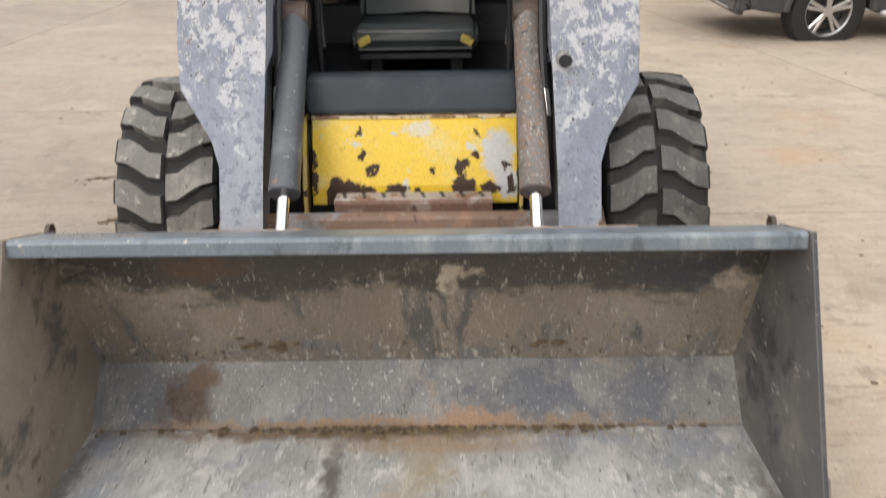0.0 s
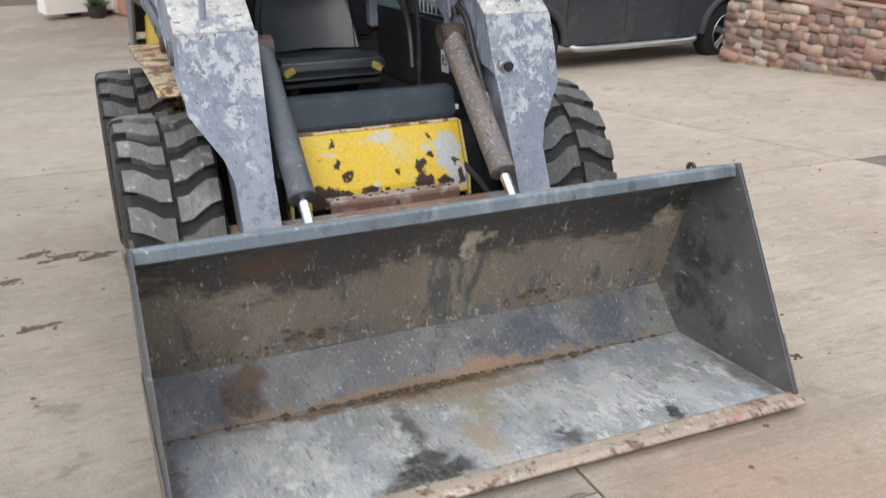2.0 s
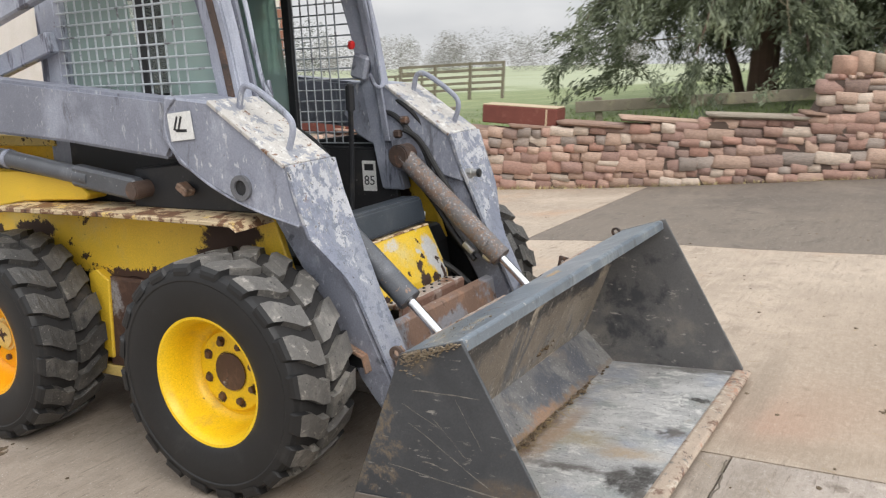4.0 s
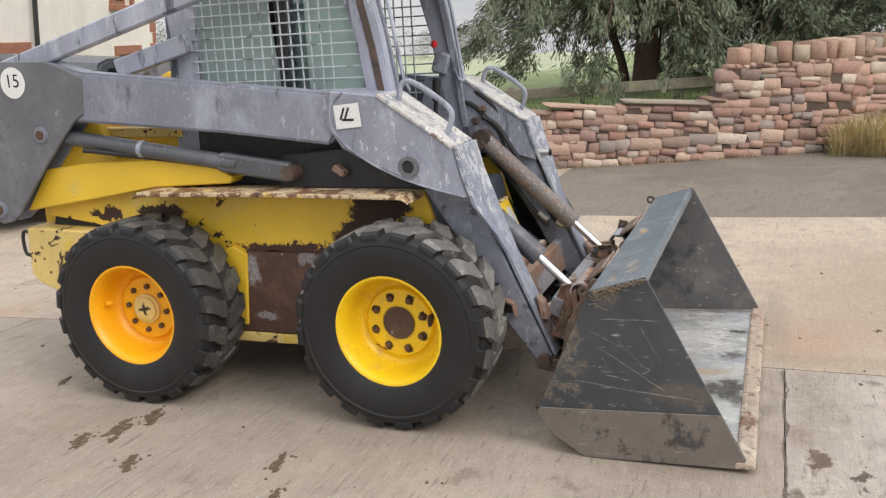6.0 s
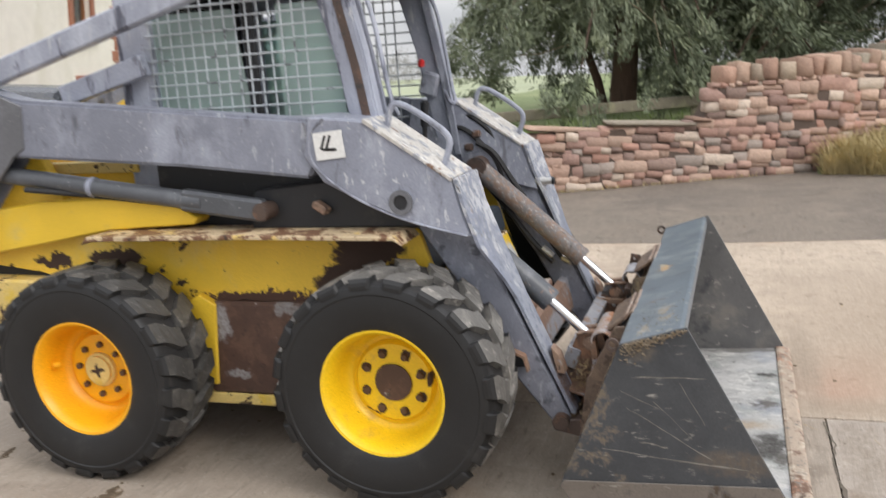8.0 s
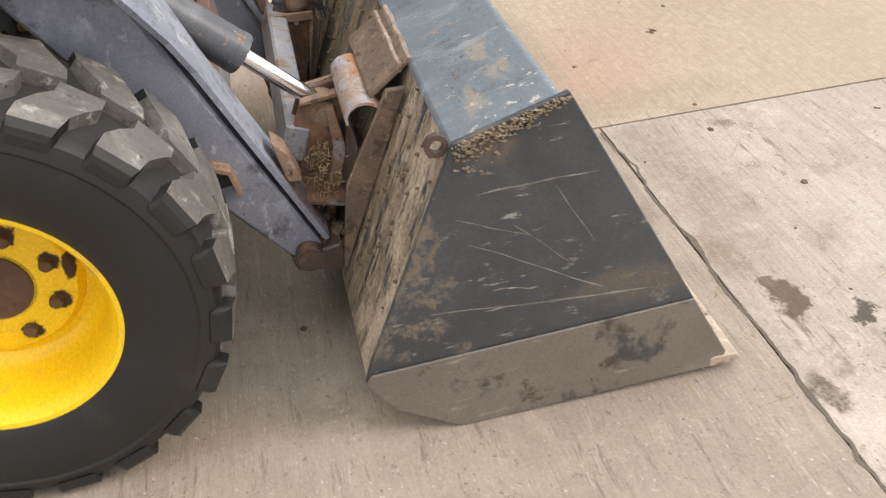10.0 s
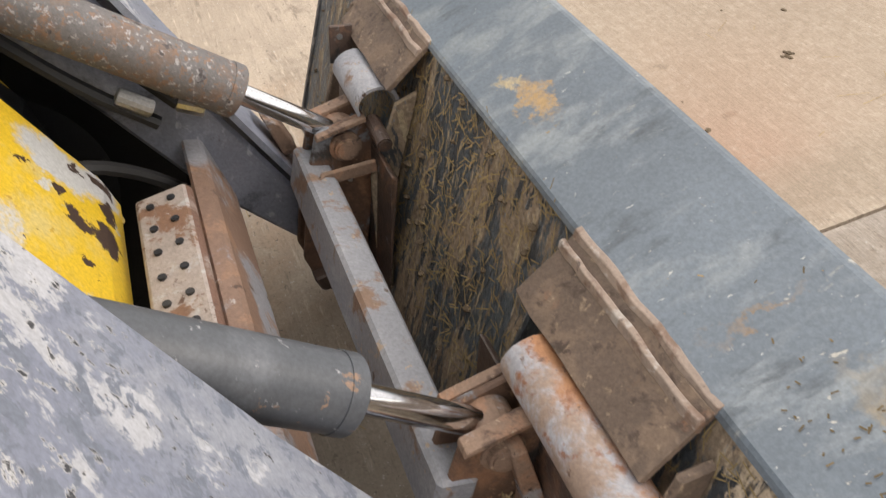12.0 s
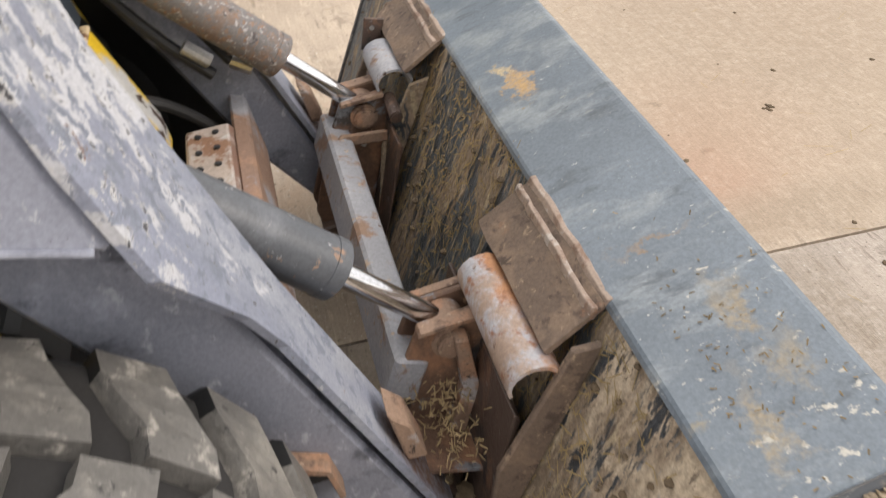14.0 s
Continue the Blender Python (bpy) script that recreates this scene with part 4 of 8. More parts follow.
# -- boom arms --
for s in (-1, 1):
    side = "boom arm of scratched grey paint, chalky along the top"
    xo, xi = s * 0.66, s * 0.55
    part("boom_arm", prism([(1.78, 1.555), (1.56, 1.498), (0.84, 1.422), (0.17, 1.352), (0.31, 1.15), (0.85, 1.21), (1.63, 1.27), (1.76, 1.30)], xo, xi, 0.012, 2), M_boom, loader, side)
    gus = [(2.26, 1.43), (2.19, 1.515), (2.07, 1.565), (1.75, 1.555), (1.65, 1.52), (1.55, 1.475), (1.57, 1.305), (1.63, 1.27), (1.82, 1.08), (2.04, 0.83), (2.09, 0.79), (2.16, 0.775), (2.23, 0.82)]
    part("boom_gusset", prism(gus, s * 0.668, s * 0.65, 0.004), M_gusset, loader, "broad grey gusset plate at the rear of the arm")
    part("boom_gusset", prism(gus, s * 0.565, s * 0.55, 0.004), M_boom, loader)
    part("gusset_web", prism([(2.245, 1.44), (2.185, 1.505), (2.175, 1.37), (2.20, 0.92)], s * 0.648, s * 0.567, 0.004), M_boom, loader)
    for y, z, r in ((2.15, 1.475, 0.036), (2.155, 0.85, 0.042), (1.83, 1.215, 0.040)):
        b = rod((s * 0.68, y, z), (s * 0.50, y, z), r, 24, 0.006)
        pin = part("pivot_boss", b, M_boom, loader)
        part("pin_end", rod((s * 0.687, y, z), (s * 0.675, y, z), r * 0.55, 16, 0.003), M_bolt, pin)
    # lug with the bent corner at the very back
    part("corner_plate", prism([(2.255, 1.43), (2.255, 1.34), (2.19, 1.27), (2.175, 1.39)], s * 0.676, s * 0.6705, 0.001), M_cab, loader)
    # elbow: wide box at the front of the arm
    el = [(0.29, 1.375), (0.075, 1.352), (-0.235, 1.135), (-0.295, 0.930), (-0.07, 0.985), (0.125, 1.07), (0.25, 1.135), (0.32, 1.23)]
    part("elbow", prism(el, s * 0.667, s * 0.42, 0.008), M_elbow_side, loader, "elbow box of the arm, grey with worn edges")
    p0, p1 = (0.073, 1.358), (-0.238, 1.141)
    part("elbow_cover", prism([p0, p1, (p1[0] + 0.004, p1[1] - 0.012), (p0[0] + 0.006, p0[1] - 0.014)], s * 0.674, s * 0.415, 0.002), M_elbow, loader, "flaked cream and grey top plate with rust spots")
    # weld seam plate round the joint of arm and elbow
    part("seam", sweep([(s * 0.668, 0.23, 1.365), (s * 0.668, 0.295, 1.31), (s * 0.668, 0.295, 1.20), (s * 0.668, 0.145, 1.08), (s * 0.668, -0.06, 0.99), (s * 0.668, -0.28, 0.937)], 0.0045, 6), M_leg, loader)
    # through hole with collar
    hb = bmesh.new()
    hb = revolve([(0.0, 0.027), (0.0, 0.044), (0.02, 0.044), (0.02, 0.027)], 24, True)
    bmesh.ops.transform(hb, matrix=Matrix.Translation((0.662 if s > 0 else -0.68, -0.045, 1.06)), verts=hb.verts)
    col = part("collar", hb, M_gusset, loader, smooth=True)
    part("bore", rod((s * 0.667, -0.045, 1.06), (s * 0.672, -0.045, 1.06), 0.027, 20), M_black, col)
    # leg
    leg = [(0.01, 1.01), (-0.23, 1.09), (-0.285, 0.92), (-0.485, 0.48), (-0.588, 0.25), (-0.59, 0.215), (-0.56, 0.195), (-0.52, 0.225), (-0.40, 0.38), (-0.27, 0.62), (-0.07, 0.93)]
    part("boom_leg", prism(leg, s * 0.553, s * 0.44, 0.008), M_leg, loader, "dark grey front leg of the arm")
    # front face plate, wide at the elbow and narrow below
    d = Vector((0, -0.63 + 0.288, 0.25 - 1.15))
    bm = bmesh.new()
    nrm = Vector((0, -0.93, -0.0)) * 0.014
    ring = [(0.668, 0.0), (0.674, 0.12), (0.67, 0.26), (0.58, 0.42), (0.558, 0.50), (0.555, 0.98), (0.435, 0.98), (0.43, 0.5), (0.415, 0.12), (0.41, 0.0)]
    knee = Vector((0, -0.298, 0.93))

    def down(f):
        top, bot = Vector((0, -0.24, 1.137)), Vector((0, -0.605, 0.24))
        return top.lerp(knee, f / 0.22) if f < 0.22 else knee.lerp(bot, (f - 0.22) / 0.78)
    fr = [bm.verts.new(down(f) + Vector((s * x, 0, 0)) + nrm) for x, f in ring]
    bk = [bm.verts.new(down(f) + Vector((s * x, 0, 0))) for x, f in ring]
    bm.faces.new(fr)
    bm.faces.new(bk[::-1])
    for i in range(len(ring)):
        bm.faces.new((fr[i], bk[i], bk[(i + 1) % len(ring)], fr[(i + 1) % len(ring)]))
    bmesh.ops.triangulate(bm, faces=[f for f in bm.faces if len(f.verts) > 4])
    part("leg_face", bm, M_peeled, loader, "front plate of the arm, paint peeled to white flakes")
    # stop wedge low on the leg
    part("stop_wedge", prism([(-0.525, 0.50), (-0.555, 0.47), (-0.575, 0.40), (-0.545, 0.40)], s * 0.535, s * 0.475, 0.003), M_rust, loader)
    lug = part("leg_lug", prism([(-0.330, 0.508), (-0.345, 0.520), (-0.440, 0.478), (-0.438, 0.466)], s * 0.585, s * 0.553, 0.002), M_rust, loader, "rusty open bracket on the leg")
    part("lug_side", prism([(-0.432, 0.470), (-0.440, 0.474), (-0.452, 0.420), (-0.444, 0.416)], s * 0.585, s * 0.553, 0.001), M_rust, lug)
    part("lug_back", prism([(-0.335, 0.507), (-0.345, 0.512), (-0.436, 0.468), (-0.440, 0.430), (-0.36, 0.42)], s * 0.557, s * 0.5535, 0.0), M_black, lug)
    part("hinge_pin", rod((s * 0.59, -0.56, 0.23), (s * 0.40, -0.56, 0.23), 0.030, 18, 0.005), M_rust_dark, loader, "greasy rusted hinge pin")
    # grab handle
    hx = s * 0.57
    part("grab_handle", sweep([(hx, 0.025, 1.32), (hx, 0.005, 1.40), (hx, -0.045, 1.398), (hx, -0.18, 1.305), (hx, -0.215, 1.26), (hx, -0.18, 1.175)], 0.0115, 10), M_boom, loader, "bent steel grab handle")
    # upper link
    a, b = Vector((s * 0.60, 2.10, 1.505)), Vector((s * 0.60, 0.395, 1.955))
    d = b - a
    rot = d.to_track_quat('Y', 'Z').to_matrix()
    part("upper_link", box((a + b) / 2, (0.055, d.length, 0.092), 0.008, rot=rot), M_cab, loader, "long grey upper link with dark scuffs")
    lb = part("link_boss", rod((s * 0.635, 0.39, 1.955), (s * 0.47, 0.39, 1.955), 0.056, 28, 0.01), M_cab, loader)
    part("link_pin", rod((s * 0.648, 0.39, 1.955), (s * 0.63, 0.39, 1.955), 0.036, 20, 0.006), M_leg, lb)
    part("link_nut", rod((s * 0.655, 0.39, 1.955), (s * 0.645, 0.39, 1.955), 0.018, 6, 0.002), M_bolt, lb)
    # lower stub link to the cab's rear
    part("rear_link", box((s * 0.52, 1.25, 1.55), (0.05, 0.42, 0.085), 0.006, rot=Matrix.Rotation(radians(-14), 3, 'X')), M_cab, loader)
    # lift cylinder
    a, b = Vector((s * 0.61, 1.83, 1.21)), Vector((s * 0.61, 0.53, 1.028))
    u = (b - a).normalized()
    cyl = part("lift_cylinder", rod(a, a + u * 1.05, 0.036, 24, 0.004), M_cyl, loader, "slim grey hydraulic lift cylinder", smooth=True)
    part("collar", rod(a + u * 0.52, a + u * 0.545, 0.041, 24, 0.003), M_cab, cyl, smooth=True)
    part("clevis", box(a + u * 1.13, (0.06, 0.36, 0.085), 0.012, rot=u.to_track_quat('Y', 'Z').to_matrix()), M_cyl, cyl)
    part("pin", rod(b + Vector((s * 0.045, 0, 0)), b - Vector((s * 0.12, 0, 0)), 0.034, 20, 0.005), M_rust_dark, cyl)
    # dark hull bracket that takes the cylinder's pin
    part("cylinder_bracket", prism([(0.62, 0.95), (0.60, 1.10), (0.30, 1.13), (-0.05, 1.02), (-0.08, 0.95)], s * 0.47, s * 0.57, 0.008), M_black, loader)
    part("bracket_bolt", box((s * 0.60, 0.30, 1.035), (0.05, 0.06, 0.03), 0.006, rot=Matrix.Rotation(0.6, 3, 'X')), M_rust, loader)
    # tilt cylinder
    e0, e1, top = Vector((s * 0.360, -0.648, 0.482)), Vector((s * 0.360, -0.495, 0.627)), Vector((s * 0.366, -0.03, 1.05))
    u = (top - e1).normalized()
    mt = M_cyl if s < 0 else M_cyl_rusty
    tc = part("tilt_cylinder", rod(e1, top, 0.045, 32, 0.006), mt, loader, "grey tilt cylinder" if s < 0 else "tilt cylinder with blistered rusty paint", smooth=True)
    part("gland", rod(e1 - u * 0.006, e1 + u * 0.02, 0.0465, 32, 0.003), mt, tc, smooth=True)
    part("piston_rod", rod(e0, e1 + u * 0.05, 0.0185, 24), M_chrome, tc, "bright chrome piston rod", smooth=True)
    part("rod_eye", rod(e0 - Vector((0.032, 0, 0)), e0 + Vector((0.032, 0, 0)), 0.032, 20, 0.005), M_rust, tc)
    part("cylinder_eye", rod(top - Vector((0.045, 0, 0)), top + Vector((0.045, 0, 0)), 0.050, 24, 0.006), M_rust_dark, tc)
    part("cylinder_bracket", prism([(0.05, 1.11), (-0.07, 1.13), (-0.11, 1.03), (-0.01, 0.97), (0.07, 0.99)], s * 0.424, s * 0.412, 0.003), M_leg, loader)
    part("port", box(e1 + u * 0.14 + Vector((0, -0.02, -0.055)), (0.03, 0.03, 0.035), 0.004), M_rust_dark, tc)

before_front = set(loader.children)
# -- cross members, step and front panel --
part("cross_member", prism([(-0.40, 0.515), (-0.435, 0.505), (-0.46, 0.36), (-0.41, 0.36)], -0.45, 0.45, 0.006), M_cross, loader, "scuffed cross beam between the arm legs")
bm = prism([(-0.31, 0.532), (-0.315, 0.545), (-0.395, 0.552), (-0.405, 0.54), (-0.39, 0.42), (-0.375, 0.42), (-0.385, 0.53)], -0.235, 0.245, 0.003)
step = part("step", bm, M_step, loader, "worn punched steel step")
step.data.materials.append(M_apron)
for p in step.data.polygons:
    if p.normal.y < -0.6:
        p.material_index = 1
for i in range(8):
    for j in range(2):
        x = -0.21 + i * 0.06
        y = -0.337 - j * 0.034
        part("hole", rod((x + 0.006 * j, y, 0.5425 + 0.003 * j), (x + 0.006 * j, y, 0.5515 + 0.0025 * j), 0.0065, 8), M_black, step)
part("front_panel", prism([(-0.170, 0.742), (-0.186, 0.746), (-0.268, 0.55), (-0.278, 0.49), (-0.24, 0.49), (-0.155, 0.73)], -0.318, 0.332, 0.004), M_yellow_front, loader, "yellow front panel with rust holes")
part("front_panel_top", prism([(-0.05, 0.750), (-0.186, 0.752), (-0.190, 0.745), (-0.05, 0.742)], -0.32, 0.334, 0.002), M_shelf, loader)
for s in (-1, 1):
    part("front_cheek", prism([(0.0, 0.74), (-0.175, 0.742), (-0.262, 0.55), (-0.27, 0.45), (0.0, 0.45)], s * 0.336, s * 0.350, 0.003), M_yellow_pale, loader)
part("toe_plate", prism([(-0.06, 0.868), (-0.145, 0.872), (-0.160, 0.862), (-0.182, 0.765), (-0.170, 0.758), (-0.150, 0.85), (-0.135, 0.858), (-0.06, 0.855)], -0.33, 0.33, 0.008, 2), M_dash, loader, "dark blue-black plate across the foot opening")

# -- cab --
for o in set(loader.children) - before_front:
    o.location.y += 0.024
    o.location.z += 0.008
before_cab = set(loader.children)
CX = 0.47
roofp = [(1.18, 2.015), (0.36, 2.03), (0.20, 2.04), (0.20, 2.015), (0.36, 2.0), (1.18, 1.985)]
part("roof", prism(roofp, -0.46, 0.46, 0.006), M_cab, loader, "grey cab roof")
for s in (-1, 1):
    part("rear_post", prism([(1.06, 1.0), (1.19, 1.0), (1.175, 2.02), (1.05, 2.02)], s * CX, s * (CX - 0.07), 0.006), M_cab, loader, "grey rear cab post")
    part("roof_rail", prism([(1.06, 2.022), (0.33, 2.032), (0.33, 1.86), (0.60, 1.855), (1.06, 1.84)], s * (CX + 0.002), s * (CX - 0.035), 0.006), M_cab, loader)
    # front post: a folded channel with a dark centre stripe
    fp = part("front_post", prism([(0.345, 2.038), (0.205, 2.042), (0.105, 1.60), (0.02, 1.06), (-0.02, 0.90), (0.10, 0.90), (0.13, 1.06), (0.225, 1.60)], s * (CX + 0.012), s * (CX - 0.055), 0.008, 2), M_cab, loader, "slanted grey front cab post")
    part("post_seal", prism([(0.255, 2.0), (0.225, 2.0), (0.125, 1.55), (0.055, 1.10), (0.085, 1.10), (0.158, 1.55)], s * (CX + 0.0155), s * (CX + 0.0125), 0.0), M_rust_dark, fp)
    # inner face strips with a door hook
    part("door_channel", prism([(0.20, 1.95), (0.165, 1.95), (0.07, 1.45), (0.03, 1.12), (0.06, 1.12), (0.105, 1.45)], s * (CX - 0.06), s * (CX - 0.075), 0.003), M_boom, fp)
    low = 1.33 if s < 0 else 1.105
    part("side_sill", prism([(1.07, 0.76), (0.02, 0.76), (0.06, low - 0.02), (1.07, low)], s * CX, s * (CX - 0.03), 0.005), M_black, loader, "dark lower cab wall")
    part("window_frame", prism([(1.06, low), (1.06, 1.85), (1.02, 1.83), (1.02, low)], s * (CX - 0.002), s * (CX - 0.03), 0.002), M_cab, loader)
    # guard mesh
    gm = bmesh.new()
    xg = s * (CX - 0.004)

    def fy(z):
        return 0.225 + (z - 1.60) * 0.27
    z0, z1 = low, 1.85
    k = 0
    y = 1.025
    while y > fy(z1):
        zb = z0
        if y < fy(z0):
            zb = z0
        lo_z = z0 if y > fy(z0) else z0
        if y > fy(z0) + 0.0:
            rod((xg, y, z0), (xg, y, z1), 0.0042, 5, bm=gm)
        else:
            rod((xg, y, z0), (xg, y, 1.60 + (y - 0.225) / 0.27), 0.0042, 5, bm=gm)
        y -= 0.049
    y = fy(z0)
    z = z0
    while z < z1:
        rod((xg + s * 0.006, 1.04, z), (xg + s * 0.006, fy(z), z), 0.0042, 5, bm=gm)
        z += 0.049
    part("guard_mesh", gm, M_mesh, loader, "welded wire guard over the side window")
    for y0, y1, m in ((1.02, 0.60, M_cab_glass), (0.47, 0.20, M_cab_glass))[:1 if s > 0 else 2]:
        g = part("window_pane", prism([(y0, low), (y0, 1.80), (y1 + 0.06, 1.80), (y1, low)], s * (CX - 0.028), s * (CX - 0.034), 0.0), m, loader, "green tinted sliding window pane")
        g.visible_shadow = False
    part("window_stile", prism([(0.615, low), (0.615, 1.85), (0.57, 1.85), (0.57, low)], s * (CX - 0.022), s * (CX - 0.045), 0.003), M_black, loader)
    part("window_latch", box((s * (CX + 0.004), 0.50, 1.875), (0.02, 0.07, 0.03), 0.006, rot=Matrix.Rotation(-0.4, 3, 'X')), M_elbow, loader)
    # work lamp
    lamp = part("work_lamp", box((s * 0.475, 0.165, 1.935), (0.12, 0.08, 0.105), 0.012, 2, rot=Matrix.Rotation(s * 0.25, 3, 'Z')), M_black, loader, "black square work lamp")
    part("lens", box((s * 0.487, 0.122, 1.935), (0.10, 0.006, 0.085), 0.002, rot=Matrix.Rotation(s * 0.25, 3, 'Z')), M_lamp_lens, lamp, "clear lamp lens")
    part("lamp_stalk", rod((s * 0.47, 0.18, 1.97), (s * 0.45, 0.20, 2.0), 0.012, 10), M_black, lamp)
# canopy lip over the door opening
part("canopy", prism([(0.24, 2.042), (0.06, 2.022), (-0.05, 1.965), (-0.04, 1.955), (0.06, 2.005), (0.22, 2.02)], -0.44, 0.44, 0.004), M_black, loader, "dark perforated canopy lip")
bm = bmesh.new()
for i in range(8):
    box((-0.28 + i * 0.08, 0.004, 1.998), (0.05, 0.075, 0.004), 0.0, rot=Matrix.Rotation(radians(27), 3, 'X'), bm=bm)
part("canopy_grille", bm, M_mesh, loader)
part("header", box((0, 0.20, 1.93), (0.80, 0.05, 0.16), 0.008), M_black, loader)
# rear cab wall with its window
for z0, z1 in ((0.95, 1.375), (1.86, 2.0)):
    part("rear_wall", box((0, 1.13, (z0 + z1) / 2), (0.84, 0.03, z1 - z0), 0.004), M_black, loader)
for s in (-1, 1):
    part("rear_wall", box((s * 0.365, 1.13, 1.6175), (0.11, 0.03, 0.483), 0.004), M_black, loader)
rw = part("rear_window", box((0, 1.13, 1.6175), (0.62, 0.006, 0.483), 0.0), glass("rear_glass", (0.85, 0.9, 0.88), 0.1), loader, "clear rear cab window")
rw.visible_shadow = False
part("rear_vent", prism([(1.19, 1.99), (1.19, 1.80), (1.23, 1.82), (1.23, 1.97)], -0.40, 0.40, 0.006), M_black, loader)
part("cab_floor", box((0, 0.50, 0.76), (0.86, 1.22, 0.04), 0.004), M_black, loader)
# seat
bm = prism([(0.305, 0.90), (0.315, 0.935), (0.37, 0.955), (0.55, 0.94), (0.78, 0.935), (0.82, 0.90), (0.80, 0.868), (0.33, 0.868)], -0.225, 0.225, 0.028, 3)
for v in bm.verts:
    if v.co.z > 0.92:
        v.co.z += 0.02 * min(1.0, abs(v.co.x) / 0.2) - 0.01
seat = part("seat", roughen(bm, 0.006, 9), M_vinyl, loader, "cracked black vinyl seat", smooth=True)
bm = prism([(0.70, 0.93), (0.745, 1.08), (0.80, 1.21), (0.84, 1.245), (0.89, 1.23), (0.90, 1.17), (0.85, 1.05), (0.80, 0.92)], -0.23, 0.23, 0.035, 3)
bmesh.ops.subdivide_edges(bm, edges=[e for e in bm.edges if abs(e.verts[0].co.x - e.verts[1].co.x) > 0.2], cuts=6)
for v in bm.verts:
    v.co.y += 0.055 * (1 - (v.co.x / 0.23) ** 2) - 0.03
    if v.co.z > 1.1:
        v.co.x *= 1 - (v.co.z - 1.1) * 1.2
part("backrest", roughen(bm, 0.006, 8), M_vinyl, seat, smooth=True)
part("seat_pan", prism([(0.335, 0.868), (0.335, 0.845), (0.80, 0.845), (0.80, 0.868)], -0.205, 0.205, 0.004), M_black, seat)
for s in (-1, 1):
    part("torn_patch", box((s * 0.185, 0.316, 0.915), (0.05, 0.012, 0.03), 0.004, rot=Matrix.Rotation(s * 0.5, 3, 'Y')), M_foam, seat)
    part("seat_leg", box((s * 0.15, 0.58, 0.805), (0.05, 0.34, 0.08), 0.005), M_black, seat)
    part("control_lever", sweep([(s * 0.33, 0.22, 0.78), (s * 0.335, 0.20, 1.05), (s * 0.30, 0.16, 1.30)], 0.012, 8), M_black, loader, "black control lever")
    part("lever_grip", rod((s * 0.302, 0.165, 1.26), (s * 0.296, 0.155, 1.38), 0.02, 12, 0.006), M_black, loader)
    part("lap_bar", sweep([(s * 0.36, 0.98, 1.25), (s * 0.37, 0.62, 1.22), (s * 0.35, 0.36, 1.10), (s * 0.33, 0.28, 0.90)], 0.014, 8), M_black, loader)
    part("door_hook", sweep([(s * 0.40, 0.17, 1.88), (s * 0.395, 0.10, 1.80), (s * 0.39, 0.05, 1.42), (s * 0.37, 0.03, 1.36), (s * 0.34, 0.05, 1.36), (s * 0.33, 0.07, 1.42)], 0.009, 8), M_cab, loader, "hooked grey rod on the cab post")
part("throttle_knob", rod((0.37, 0.19, 1.53), (0.37, 0.18, 1.565), 0.016, 14, 0.006), M_red, loader, "red lever knob")
part("control_box", box((0.395, 0.16, 1.45), (0.04, 0.085, 0.11), 0.012, rot=Matrix.Rotation(0.3, 3, 'X')), M_leg, loader)
for o in set(loader.children) - before_cab:
    o.location.y += 0.025
    o.location.z -= 0.012

# -- bucket --
BW = 0.94
bucket = part("bucket", prism([(-1.345, 0.036), (-0.778, 0.012), (-0.771, 0.001), (-1.345, 0.016)], -BW + 0.012, BW - 0.012, 0.0), M_bucket_floor, loader, "wide scuffed steel bucket, half rusty with mud")
bucket.location.x = 0.012


def plate(name, p, q, t, inner, outer, label=""):
    """A plate of the bucket's shell between two profile points; t: thickness to the outside."""
    p, q = Vector((0, *p)), Vector((0, *q))
    n = (q - p).cross(Vector((1, 0, 0))).normalized()
    pts = [p, q, q + n * t, p + n * t]
    bm = prism([(v.y, v.z) for v in pts], -BW + 0.012, BW - 0.012, 0.0)
    cuts = [e for e in bm.edges if abs(e.verts[0].co.x - e.verts[1].co.x) > 1]
    bmesh.ops.subdivide_edges(bm, edges=cuts, cuts=24, use_grid_fill=True)
    for f in bm.faces:
        f.material_index = 0
    for v in bm.verts:
        v.co += n * 0.004 * noise.noise(v.co * 2.3)
    ob = part(name, bm, inner, bucket, label)
    ob.data.materials.append(outer)
    mid = Vector((0, (p.y + q.y) / 2, (p.z + q.z) / 2)) + n * t / 2
    for f in ob.data.polygons:
        if (Vector((0, f.center.y, f.center.z)) - mid).dot(n) > t * 0.3:
            f.material_index = 1
    return ob


plate("lower_back", (-0.778, 0.014), (-0.635, 0.155), 0.012, M_bucket_low, M_bucket_back)
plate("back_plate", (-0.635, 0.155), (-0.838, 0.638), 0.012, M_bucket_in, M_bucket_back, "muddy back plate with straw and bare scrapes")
bm = prism([(-0.816, 0.633), (-0.822, 0.645), (-1.003, 0.702), (-1.016, 0.697), (-1.020, 0.662), (-1.010, 0.662), (-1.004, 0.688), (-0.834, 0.634)], -BW + 0.012, BW - 0.012, 0.003)
part("top_lip", bm, M_bucket_top, bucket, "blue-grey painted top lip with scratches")
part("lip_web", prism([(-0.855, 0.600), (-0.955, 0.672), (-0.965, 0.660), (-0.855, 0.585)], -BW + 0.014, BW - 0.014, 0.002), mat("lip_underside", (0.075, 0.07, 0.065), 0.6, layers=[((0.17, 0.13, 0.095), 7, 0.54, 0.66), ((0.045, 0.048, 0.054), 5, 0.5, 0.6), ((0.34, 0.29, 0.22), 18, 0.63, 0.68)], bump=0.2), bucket)
